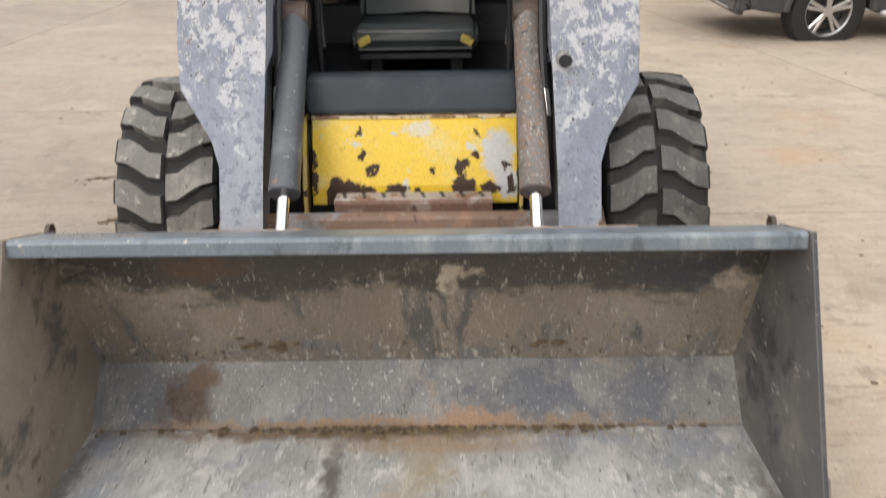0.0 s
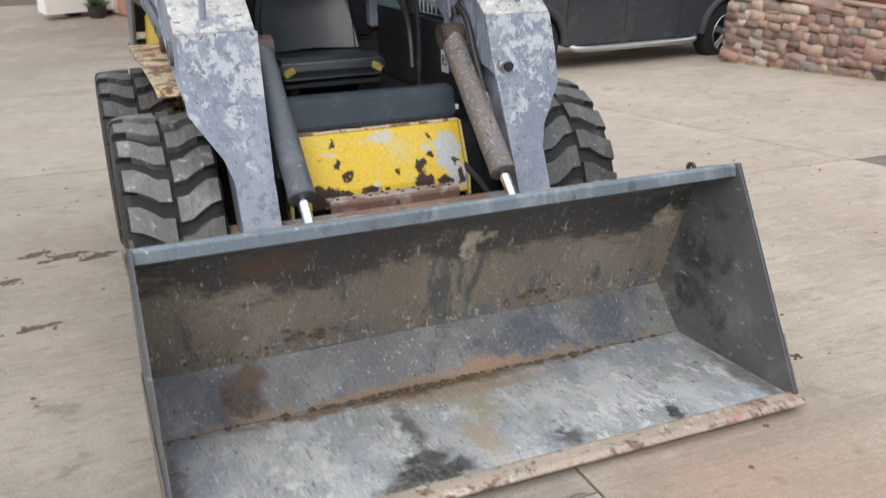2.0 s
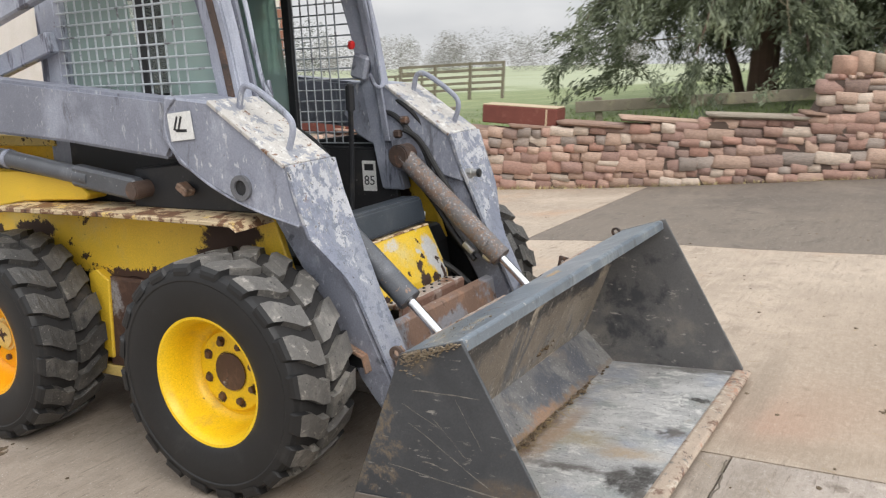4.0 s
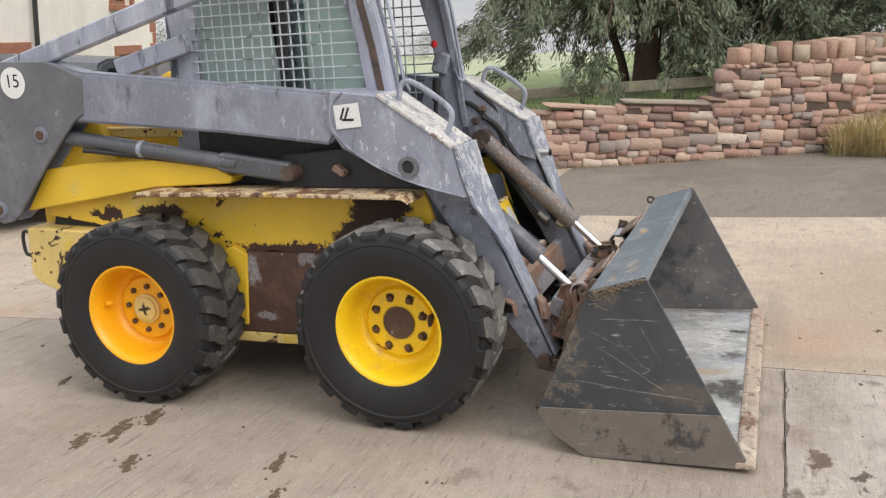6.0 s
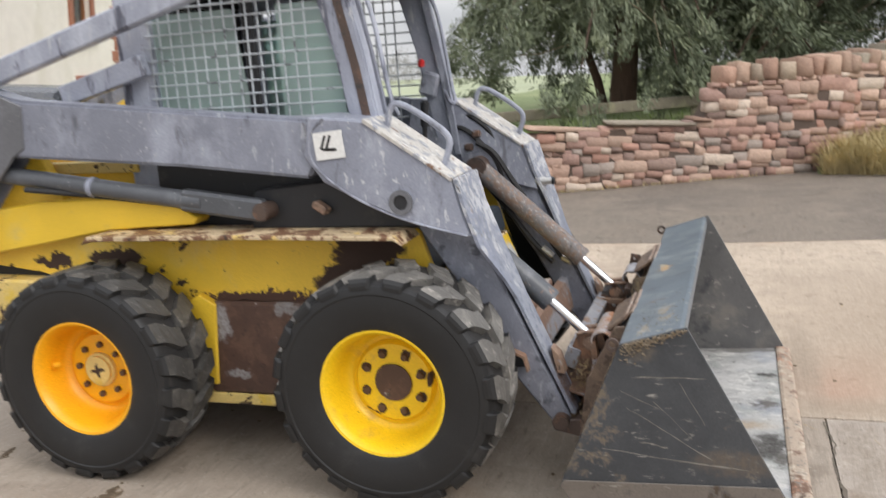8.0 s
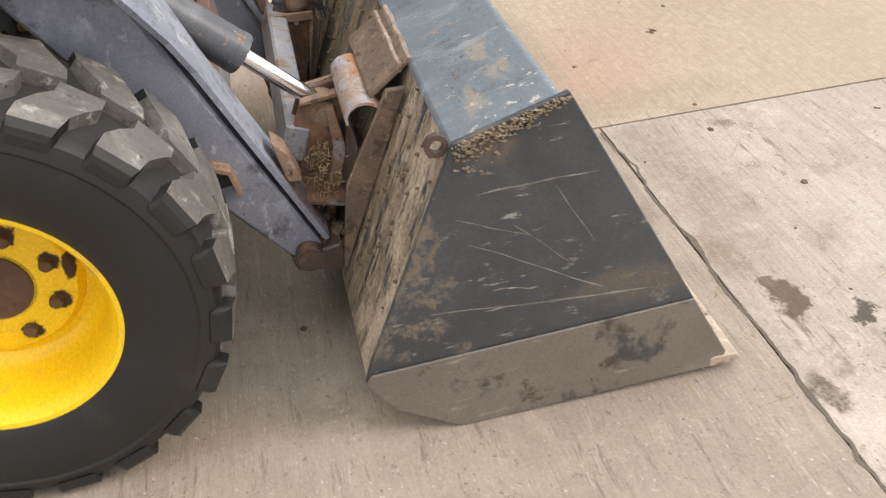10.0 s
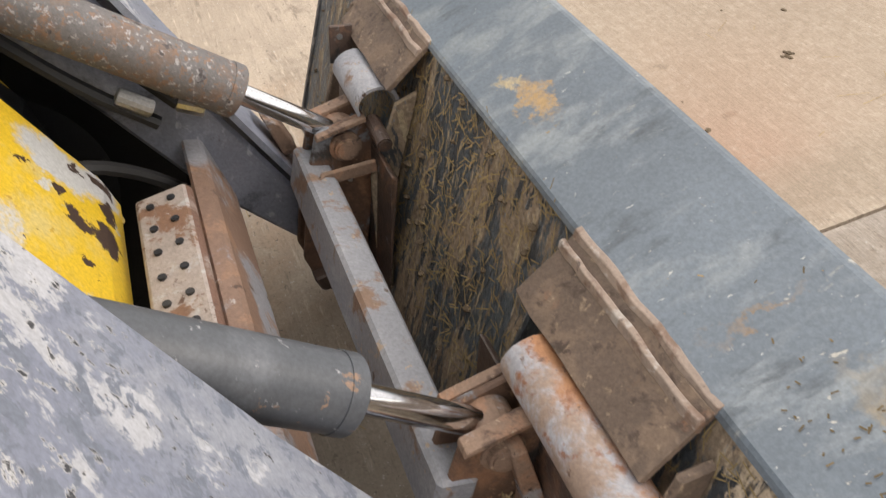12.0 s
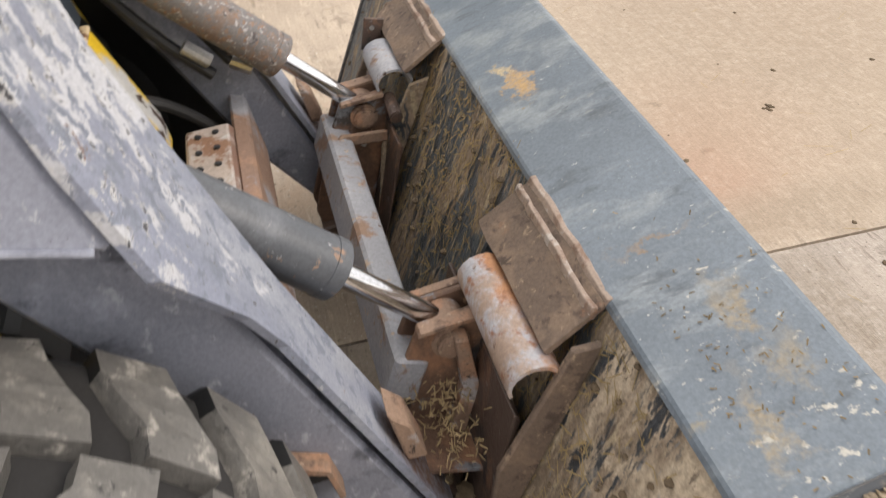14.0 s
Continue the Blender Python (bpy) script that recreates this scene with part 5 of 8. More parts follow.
bm = roughen(prism([(-1.408, 0.030), (-1.396, 0.042), (-1.352, 0.046), (-1.338, 0.042), (-1.338, 0.018), (-1.402, 0.020)], -BW - 0.008, BW + 0.008, 0.003), 0.003, 7)
part("cutting_edge", bm, M_edge, bucket, "worn cutting edge, rusty and pale")
side = [(-1.024, 0.708), (-1.374, 0.050), (-1.362, 0.018), (-0.80, 0.001), (-0.67, 0.085), (-0.622, 0.165), (-0.634, 0.20), (-0.824, 0.648)]
for s in (-1, 1):
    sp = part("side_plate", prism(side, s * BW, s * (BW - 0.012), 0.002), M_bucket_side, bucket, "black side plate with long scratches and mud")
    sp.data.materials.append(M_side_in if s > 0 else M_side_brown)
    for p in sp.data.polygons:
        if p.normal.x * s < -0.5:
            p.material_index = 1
    part("side_band", prism([(-1.372, 0.053), (-1.286, 0.215), (-0.634, 0.185), (-0.622, 0.165), (-0.67, 0.085), (-0.80, 0.001), (-1.362, 0.018)], s * (BW + 0.006), s * (BW + 0.0005), 0.002),
         mat("side_wear_band", (0.155, 0.133, 0.114), 0.45, 0.1, layers=[((0.235, 0.20, 0.17), 3, 0.46, 0.66, (1, 0.5, 1)), ((0.05, 0.05, 0.052), 6, 0.54, 0.64), ((0.25, 0.23, 0.20), 26, 0.60, 0.66, (1, 0.25, 1.4)), ((0.07, 0.05, 0.035), 14, 0.60, 0.68)], bump=0.08), bucket)
    # lifting eye on the back corner
    eye = revolve([(-0.006, 0.011), (-0.006, 0.021), (0.006, 0.021), (0.006, 0.011)], 18, True)
    bmesh.ops.transform(eye, matrix=Matrix.Translation((s * (BW - 0.02), -0.800, 0.640)), verts=eye.verts)
    part("lifting_eye", eye, M_rust_dark, bucket)
    # sloping flange under the lip that takes the hook of the carrier
    fx0, fx1 = s * 0.575, s * 0.272
    bm = prism([(-0.850, 0.632), (-0.765, 0.576), (-0.758, 0.584), (-0.842, 0.641)], fx0, fx1, 0.001)
    bmesh.ops.subdivide_edges(bm, edges=[e for e in bm.edges if abs(e.verts[0].co.x - e.verts[1].co.x) > 0.2], cuts=12, use_grid_fill=True)
    part("hook_flange", roughen(bm, 0.0035, 14), M_flange, bucket, "rusty sloping hook flange")
    for ry, rz, w in ((-0.826, 0.630, 0.007), (-0.848, 0.640, 0.008)):
        bm = prism([(ry - w, rz), (ry, rz - 0.012), (ry + w, rz - 0.004), (ry + w * 0.4, rz + 0.007), (ry - w * 0.6, rz + 0.008)], fx0, fx1, 0.001)
        bmesh.ops.subdivide_edges(bm, edges=[e for e in bm.edges if abs(e.verts[0].co.x - e.verts[1].co.x) > 0.2], cuts=14, use_grid_fill=True)
        part("flange_ridge", roughen(bm, 0.003, 30), M_ridge, bucket)
    part("back_rib", roughen(prism([(-0.845, 0.60), (-0.79, 0.60), (-0.685, 0.40), (-0.655, 0.20), (-0.68, 0.17), (-0.70, 0.20)], s * 0.605, s * 0.592, 0.003), 0.002, 9), M_flange, bucket)
    part("back_rib", roughen(prism([(-0.83, 0.56), (-0.77, 0.55), (-0.70, 0.42), (-0.69, 0.22)], s * 0.285, s * 0.275, 0.003), 0.002, 9), M_bucket_back, bucket)

# -- attachment carrier between arms and bucket --
carrier = part("carrier_bar", box((0, -0.605, 0.415), (0.80, 0.055, 0.085), 0.006, rot=Matrix.Rotation(radians(20), 3, 'X')), M_beam, loader, "square carrier bar with chipped paint and rust")
for s in (-1, 1):
    chk = [(-0.560, 0.19), (-0.545, 0.26), (-0.600, 0.44), (-0.632, 0.515), (-0.722, 0.528), (-0.735, 0.47), (-0.70, 0.34), (-0.665, 0.22), (-0.62, 0.18)]
    for x in (0.390, 0.334):
        ck = part("carrier_cheek", prism(chk, s * (x + 0.006), s * (x - 0.006), 0.003), M_cheek, carrier, "oily rusted cheek plate")
        part("cheek_fold", roughen(prism([(-0.628, 0.508), (-0.632, 0.516), (-0.722, 0.529), (-0.722, 0.520)], s * (x - 0.006), s * (x + (0.022 if x > 0.36 else -0.022)), 0.001), 0.0015, 40), M_rust, ck)
    part("carrier_strap", roughen(prism([(-0.700, 0.50), (-0.712, 0.40), (-0.655, 0.20), (-0.635, 0.205), (-0.685, 0.40), (-0.680, 0.50)], s * 0.425, s * 0.398, 0.002), 0.003, 20), M_rust, carrier)
    part("carrier_shelf", roughen(box((s * 0.45, -0.64, 0.315), (0.11, 0.11, 0.008), 0.001, rot=Matrix.Rotation(0.25, 3, 'X')), 0.003, 25), M_cheek, carrier)
    part("carrier_plate", prism([(-0.70, 0.21), (-0.735, 0.46), (-0.725, 0.47), (-0.688, 0.21)], s * 0.56, s * 0.20, 0.003), M_rust_dark, carrier)
    part("carrier_foot", prism([(-0.56, 0.19), (-0.55, 0.225), (-0.66, 0.24), (-0.70, 0.20), (-0.68, 0.17)], s * 0.56, s * 0.30, 0.004), M_rust_dark, carrier)
    part("rod_pin", rod((s * 0.412, -0.678, 0.474), (s * 0.312, -0.678, 0.474), 0.022, 18, 0.004), M_rust, carrier)
    for x in (0.3965, 0.3275):
        part("pin_ring", rod((s * (x - 0.002), -0.678, 0.474), (s * (x + 0.002), -0.678, 0.474), 0.030, 22, 0.0015), M_rust, carrier)
    gx = s * 0.326
    nip = part("grease_nipple", rod((gx, -0.668, 0.418), (gx - s * 0.014, -0.668, 0.420), 0.008, 6, 0.001), M_zinc, carrier, "small zinc grease nipple")
    part("nipple_tip", rod((gx - s * 0.012, -0.668, 0.420), (gx - s * 0.026, -0.668, 0.422), 0.0045, 8, 0.001), M_zinc, nip)
    # half-round cover over the latch, open at its outer end
    x0, x1 = (0.335, 0.585) if s < 0 else (0.312, 0.470)
    own = bmesh.new()
    rings = []
    for x in [x0 + (x1 - x0) * k / 10 for k in range(11)]:
        arc = [math.radians(a) for a in range(-20, 201, 20)]
        outer = [own.verts.new((s * x, -0.748 + 0.040 * math.cos(a), 0.545 + 0.034 * math.sin(a) + 0.002 * noise.noise(Vector((x * 30, a * 2, s))))) for a in arc]
        inner = [own.verts.new((s * x, -0.748 + 0.034 * math.cos(a), 0.545 + 0.028 * math.sin(a))) for a in arc[::-1]]
        rings.append(outer + inner)
    for a, b in zip(rings, rings[1:]):
        for k in range(len(a)):
            own.faces.new((a[k], a[(k + 1) % len(a)], b[(k + 1) % len(a)], b[k]))
    for ring in (rings[0], rings[-1]):
        h = len(ring) // 2
        for k in range(h - 1):
            own.faces.new((ring[k], ring[k + 1], ring[-2 - k], ring[-1 - k]))
    part("latch_cover", own, M_tube if s < 0 else M_beam, carrier, "half-round latch cover of grey paint and orange rust", smooth=True)
    if s < 0:
        continue
    tab = part("latch_tab", box((s * (x1 + 0.045), -0.742, 0.572), (0.008, 0.045, 0.075), 0.002, rot=Matrix.Rotation(0.2, 3, 'X')), M_rust_dark, carrier)
    part("hole", rod((s * (x1 + 0.040), -0.742, 0.588), (s * (x1 + 0.0495), -0.742, 0.588), 0.006, 10), M_zinc, tab)
    part("tab_foot", box((s * (x1 + 0.02), -0.745, 0.535), (0.06, 0.05, 0.008), 0.001), M_rust_dark, tab)
    part("latch_link", rod((s * 0.25, -0.735, 0.50), (s * 0.33, -0.735, 0.51), 0.014, 12, 0.003), M_rust_dark, carrier)
bm = bmesh.new()
flat = [(0.285, -0.712, 0.446), (0.292, -0.622, 0.446), (0.275, -0.606, 0.444), (0.20, -0.598, 0.438), (0.112, -0.594, 0.432)]
for p, q in zip(flat, flat[1:]):
    p, q = Vector(p), Vector(q)
    box((p + q) / 2, ((q - p).length + 0.012, 0.010, 0.026), 0.003, rot=(q - p).to_track_quat('X', 'Z').to_matrix(), bm=bm)
part("latch_handle", roughen(bm, 0.0015, 30), M_rust, carrier, "bent flat latch handle")
carrier.location.y = 0.03
for o in bucket.children:
    if o.name.startswith(("hook_flange", "flange_ridge", "back_rib", "lip")):
        o.location.y += 0.025


def behind_back(ob, gap):
    """Keep a part of the carrier or the back clear of the bucket's back plate."""
    dy = ob.location.y + (carrier.location.y if ob.parent == carrier else 0.0)
    for v in ob.data.vertices:
        lim = -0.635 - 0.203 * (v.co.z - 0.155) / 0.483 + gap - dy
        if v.co.y < lim:
            v.co.y = lim


for o in list(bucket.children) + list(carrier.children):
    if o.name.startswith(("hook_flange", "back_rib", "carrier_plate", "carrier_foot", "carrier_cheek", "carrier_strap", "carrier_shelf")):
        behind_back(o, 0.0185)

# long scratches on the black side plates
M_scratch = mat("bare_scratch", (0.22, 0.205, 0.18), 0.5, vary=0.3, vary_scale=30)
for (ya, za), (yb, zb), w in (((-0.86, 0.545), (-1.08, 0.552), 0.0022), ((-0.84, 0.445), (-1.10, 0.285), 0.0018), ((-1.00, 0.535), (-1.075, 0.40), 0.0016), ((-0.88, 0.332), (-0.965, 0.318), 0.002), ((-0.82, 0.50), (-0.95, 0.44), 0.0013), ((-0.92, 0.47), (-1.03, 0.36), 0.0012), ((-0.76, 0.30), (-1.20, 0.262), 0.0025)):
    sc = bmesh.new()
    L, R = [], []
    for k in range(13):
        f = k / 12
        y, z = ya + (yb - ya) * f, za + (zb - za) * f + 0.006 * noise.noise(Vector((f * 3, ya * 9, zb * 7)))
        h = w * (0.3 + 0.9 * abs(noise.noise(Vector((f * 9, zb * 11, ya)))) * 1.6) * (0.3 if k in (0, 12) else 1)
        L.append(sc.verts.new((-BW - 0.0008, y, z - h)))
        R.append(sc.verts.new((-BW - 0.0008, y, z + h)))
    for k in range(12):
        sc.faces.new((L[k], L[k + 1], R[k + 1], R[k]))
    part("scratch", sc, M_scratch, bucket)

# ---- dry stone wall along the drive ----
def stone_material(name, ramp_cols, spread=0.28, bump=0.6):
    m = mat(name, (0.3, 0.2, 0.15), 0.9, layers=[((0.44, 0.39, 0.33), 14, 0.60, 0.70), ((0.12, 0.09, 0.07), 9, 0.58, 0.74), ((0.20, 0.15, 0.12), 34, 0.58, 0.68)], bump=bump, bump_scale=22, spread=spread, vary=0.2, vary_scale=9)
    n, l = m.node_tree.nodes, m.node_tree.links
    info = [x for x in n if x.type == 'OBJECT_INFO'][0]
    hsv = n["piece_value"]
    r = n.new("ShaderNodeValToRGB")
    r.color_ramp.interpolation = 'CONSTANT'
    while len(r.color_ramp.elements) < len(ramp_cols):
        r.color_ramp.elements.new(0.5)
    for i, c in enumerate(ramp_cols):
        r.color_ramp.elements[i].position = i / len(ramp_cols)
        r.color_ramp.elements[i].color = (*c, 1)
    mul = n.new("ShaderNodeMath")
    mul.operation = 'MULTIPLY'
    mul.inputs[1].default_value = 7.31
    fr = n.new("ShaderNodeMath")
    fr.operation = 'FRACT'
    l.new(info.outputs["Random"], mul.inputs[0])
    l.new(mul.outputs[0], fr.inputs[0])
    l.new(fr.outputs[0], r.inputs[0])
    src = hsv.inputs["Color"].links[0].from_socket
    mx = n.new("ShaderNodeMix")
    mx.data_type, mx.blend_type = 'RGBA', 'MULTIPLY'
    mx.inputs[0].default_value = 1.0
    sc = n.new("ShaderNodeMix")
    sc.data_type, sc.blend_type = 'RGBA', 'MULTIPLY'
    sc.inputs[0].default_value = 1.0
    l.new(src, sc.inputs[6])
    sc.inputs[7].default_value = (3.4, 5.0, 6.6, 1)
    l.new(sc.outputs[2], mx.inputs[6])
    l.new(r.outputs[0], mx.inputs[7])
    l.new(mx.outputs[2], hsv.inputs["Color"])
    return m


M_stone = stone_material("red_sandstone", [(0.42, 0.275, 0.22), (0.36, 0.225, 0.18), (0.48, 0.345, 0.27), (0.42, 0.29, 0.23), (0.32, 0.21, 0.175), (0.54, 0.45, 0.37), (0.32, 0.27, 0.235), (0.39, 0.23, 0.18), (0.45, 0.32, 0.25), (0.26, 0.185, 0.155)], 0.16)
M_cap = stone_material("cap_sandstone", [(0.38, 0.265, 0.20), (0.33, 0.22, 0.165), (0.36, 0.29, 0.22), (0.27, 0.235, 0.185), (0.37, 0.235, 0.175)], 0.16)
M_core = mat("wall_core", (0.10, 0.072, 0.058), 0.95, bump=0.4)

rnd = random.Random(7)
WALL = [(6.56, 5.62), (6.70, 3.8), (6.76, 2.5), (6.86, 1.6), (7.00, 0.9), (7.24, 0.0), (7.48, -0.75), (7.68, -1.4), (7.90, -1.9), (8.28, -2.45), (8.8, -2.95), (9.6, -3.4), (10.6, -3.75)]


def along(path, s):
    """Place and direction at the run s of a path."""
    for (ax, ay), (bx, by) in zip(path, path[1:]):
        d = math.hypot(bx - ax, by - ay)
        if s <= d or (bx, by) == path[-1]:
            f = s / d
            return ax + (bx - ax) * f, ay + (by - ay) * f, (bx - ax) / d, (by - ay) / d
        s -= d


WALL_LEN = sum(math.hypot(b[0] - a[0], b[1] - a[1]) for a, b in zip(WALL, WALL[1:]))
TALL_FROM = 6.42


def wall_top(s):
    return 0.74 if s < TALL_FROM else 1.11 + 0.10 * max(0, s - TALL_FROM - 1.5)


def stone_mesh(seed):
    r = random.Random(seed)
    bm = bmesh.new()
    bmesh.ops.create_cube(bm, size=1.0)
    bmesh.ops.bevel(bm, geom=list(bm.edges), offset=0.05 + 0.05 * r.random(), segments=1, affect='EDGES')
    for v in bm.verts:
        v.co += noise.noise_vector(v.co * 1.7 + Vector((seed * 3.1, 0, 0))) * 0.13
    d = bpy.data.meshes.new("stone")
    bm.to_mesh(d)
    bm.free()
    for p in d.polygons:
        p.use_smooth = True
    return d


wall_stone = new("wall_stone", None)
core_v, core_f = [], []
steps = 70
for i in range(steps + 1):
    s = WALL_LEN * i / steps
    x, y, dx, dy = along(WALL, min(s, WALL_LEN - 1e-4))
    nx, ny = dy, -dx
    g = ground_z(x, y)
    for off in (-0.22, 0.22):
        core_v += [(x - nx * off, y - ny * off, g - 0.1), (x - nx * off, y - ny * off, g + wall_top(s) - 0.05)]
for i in range(steps):
    a, b = i * 4, i * 4 + 4
    core_f += [(a, b, b + 1, a + 1), (a + 2, a + 3, b + 3, b + 2), (a + 1, b + 1, b + 3, a + 3)]
core_f += [(0, 1, 3, 2)]
bpy.data.objects.remove(wall_stone)
d = bpy.data.meshes.new("stone_wall")
d.from_pydata(core_v, [], core_f)
d.materials.append(M_core)
stone_wall = new("stone_wall", d)
tagged(stone_wall, "dry stone wall of red sandstone blocks beside the drive", "wall", kind="structure")
STONES = [stone_mesh(k) for k in range(14)]
for d in STONES:
    d.materials.append(M_stone)
CAPS = [stone_mesh(40 + k) for k in range(8)]
for d in CAPS:
    d.materials.append(M_cap)


def lay(name, meshes, s, up, length, height, depth, side=1, tilt=0.0, lift=0.0):
    """One stone at run s along the wall, up metres above the ground there."""
    x, y, dx, dy = along(WALL, max(0.0, min(s, WALL_LEN - 1e-3)))
    nx, ny = -dy, dx
    g = ground_z(x, y)
    ob = new(name, rnd.choice(meshes))
    off = side * 0.235 - side * depth / 2 + rnd.uniform(-0.012, 0.02) * side
    px, py = x + nx * -off, y + ny * -off
    ob.matrix_world = Matrix.Translation((px, py, g + up + height / 2)) @ Euler((tilt, rnd.uniform(-0.035, 0.035), math.atan2(dy, dx) + rnd.uniform(-0.05, 0.05))).to_matrix().to_4x4() \
        @ Matrix.Diagonal((length * 1.10, depth, height * 1.13, 1)) @ Euler((rnd.choice((0, math.pi)), 0, rnd.choice((0, math.pi)))).to_matrix().to_4x4()
    ob.parent = stone_wall
    return ob


def courses(s0, s1, z0, z1, side, big=1.0):
    z = z0
    while z < z1 - 0.02:
        h = rnd.uniform(0.075, 0.14) * big
        if z + h > z1 - 0.05:
            h = z1 - z
        s = s0 + rnd.uniform(-0.1, 0.0)
        while s < s1:
            w = min(h * rnd.choice((rnd.uniform(1.0, 1.9), rnd.uniform(1.5, 3.0))), 0.40)
            if rnd.random() < 0.12 and h > 0.11:
                lay("stone", STONES, s + w / 2, z, w, h * 0.5, 0.2, side)
                lay("stone", STONES, s + w / 2, z + h * 0.5, w * 0.98, h * 0.48, 0.2, side)
            else:
                lay("stone", STONES, s + w / 2, z + rnd.uniform(-0.014, 0.014), w, h * rnd.uniform(0.92, 1.12), 0.22, side)
            s += w + 0.004
        z += h + 0.003


courses(-0.02, 7.97, 0.0, 0.71, 1)
courses(TALL_FROM, 7.97, 0.71, 1.11, 1, 1.05)
courses(7.97, WALL_LEN, 0.0, 1.22, 1, 1.1)
# end face of the wall beside the parked truck
for k in range(6):
    lay("stone", STONES, 0.06, 0.01 + k * 0.118, 0.3, 0.115, 0.42, 1)
# flat copes on the low stretch, upright copes on the high one
s = 0.0
while s < TALL_FROM - 0.1:
    w = rnd.uniform(0.45, 0.95)
    w = min(w, TALL_FROM - s)
    ob = lay("cope", CAPS, s + w / 2, 0.695, w, 0.045, 0.41, 1)
    s += w + 0.01
s = TALL_FROM + 0.10
while s < WALL_LEN - 0.1:
    w = rnd.uniform(0.11, 0.20)
    ob = lay("cope", CAPS, s + w / 2, wall_top(s) - 0.01, w, rnd.uniform(0.16, 0.23), 0.44, 1, tilt=rnd.uniform(-0.1, 0.1))
    s += w + 0.005

# red sandstone blocks that sit on the low wall
M_block = mat("sawn_red_block", (0.155, 0.048, 0.035), 0.85, layers=[((0.24, 0.10, 0.07), 8, 0.55, 0.75)], bump=0.25)
M_mortar = mat("pale_mortar", (0.50, 0.40, 0.27), 0.9, bump=0.3)
for s, w in ((0.45, 0.80), (1.75, 0.92), (3.15, 0.92)):
    x, y, dx, dy = along(WALL, s)
    g = ground_z(x, y) + 0.758
    rot = Matrix.Rotation(math.atan2(dy, dx), 3, 'Z')
    blk = part("coping_block", roughen(box((0, 0, 0.105), (w, 0.34, 0.21), 0.012, 1), 0.006, 6), M_block)
    blk.matrix_world = Matrix.Translation((x, y, g)) @ rot.to_4x4()
    part("mortar_skim", roughen(box((0, 0, 0.214), (w * 0.99, 0.33, 0.012), 0.004), 0.004, 8), M_mortar, blk)
    part("mortar_skim", roughen(box((w * 0.36, 0, 0.10), (0.02, 0.356, 0.19), 0.004), 0.003, 8), M_mortar, blk)
    tagged(blk, "dark red sawn sandstone block with mortar traces on the wall", "stone block", "coping blocks")

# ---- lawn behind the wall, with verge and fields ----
# last layer paints distance haze into the grass colour, from x = 26 outward
M_grass_base = mat("grass_soil_with_haze", (0.175, 0.215, 0.092), 0.95, layers=[((0.25, 0.275, 0.135), 0.6, 0.45, 0.65), ((0.30, 0.28, 0.14), 2.5, 0.58, 0.75), ((0.12, 0.18, 0.065), 9, 0.55, 0.7), ((0.33, 0.36, 0.235), 0.05, 0.25, 0.5, (1, 1, 1), None, (0, 26, 60, 0.6))], bump=0.6, bump_scale=30, world_space=True)



def lawn_edge(y):
    """Where the lawn begins behind the wall."""
    if y > 5.2:
        return 6.85 + (y - 5.2) * 0.95
    for (ax, ay), (bx, by) in zip(WALL, WALL[1:]):
        if by <= y <= ay:
            return ax + (bx - ax) * (ay - y) / (ay - by) + 0.15
    return 10.2


def lawn_z(x, y):
    e = lawn_edge(y)
    base = ground_z(min(e, 9), min(y, 5.2)) + 0.58 if y < 5.2 else ground_z(6.8, 5.2) + 0.58 - 0.10 * min(3.5, y - 5.2) - 0.105 * max(0.0, min(14.0, y - 8.7)) - 0.062 * max(0.0, y - 22.7)
    far = max(0.0, x - e)
    tilt = 0.022 if y < 6 else 0.0
    return base + tilt * min(far, 40) + 0.04 * noise.noise(Vector((x * 0.5, y * 0.5, 0)))


def sheet(name, ys, edge, height, reach, cols, material):
    vs, fs = [], []
    for y in ys:
        e = edge(y)
        for j in range(cols + 1):
            x = e + (j / cols) ** 2.4 * reach
            vs.append((x, y, height(x, y)))
    w = cols + 1
    fs = [(i * w + j, i * w + j + 1, (i + 1) * w + j + 1, (i + 1) * w + j) for i in range(len(ys) - 1) for j in range(cols)]
    d = bpy.data.meshes.new(name)
    d.from_pydata(vs, [], fs)
    d.materials.append(material)
    for p in d.polygons:
        p.use_smooth = True
    return new(name, d)


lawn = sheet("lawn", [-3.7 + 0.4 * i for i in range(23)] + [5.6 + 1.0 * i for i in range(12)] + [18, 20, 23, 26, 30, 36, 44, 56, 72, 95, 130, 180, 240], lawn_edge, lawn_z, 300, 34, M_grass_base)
tagged(lawn, "green lawn and paddock behind the stone wall", "lawn", kind="structure")


def verge_edge(y):
    return 7.15 + 0.28 * max(0.0, y + 2.8)


def verge_z(x, y):
    e = verge_edge(y)
    return ground_z(min(x, 9), y) - 0.02 + 0.16 * min(3.0, max(0.0, x - e)) + 0.05 * noise.noise(Vector((x, y, 3)))


verge = sheet("verge", [-14 + 0.5 * i for i in range(25)], verge_edge, verge_z, 40, 22, M_grass_base)
tagged(verge, "rough grass verge rising beside the drive", "verge", kind="structure")


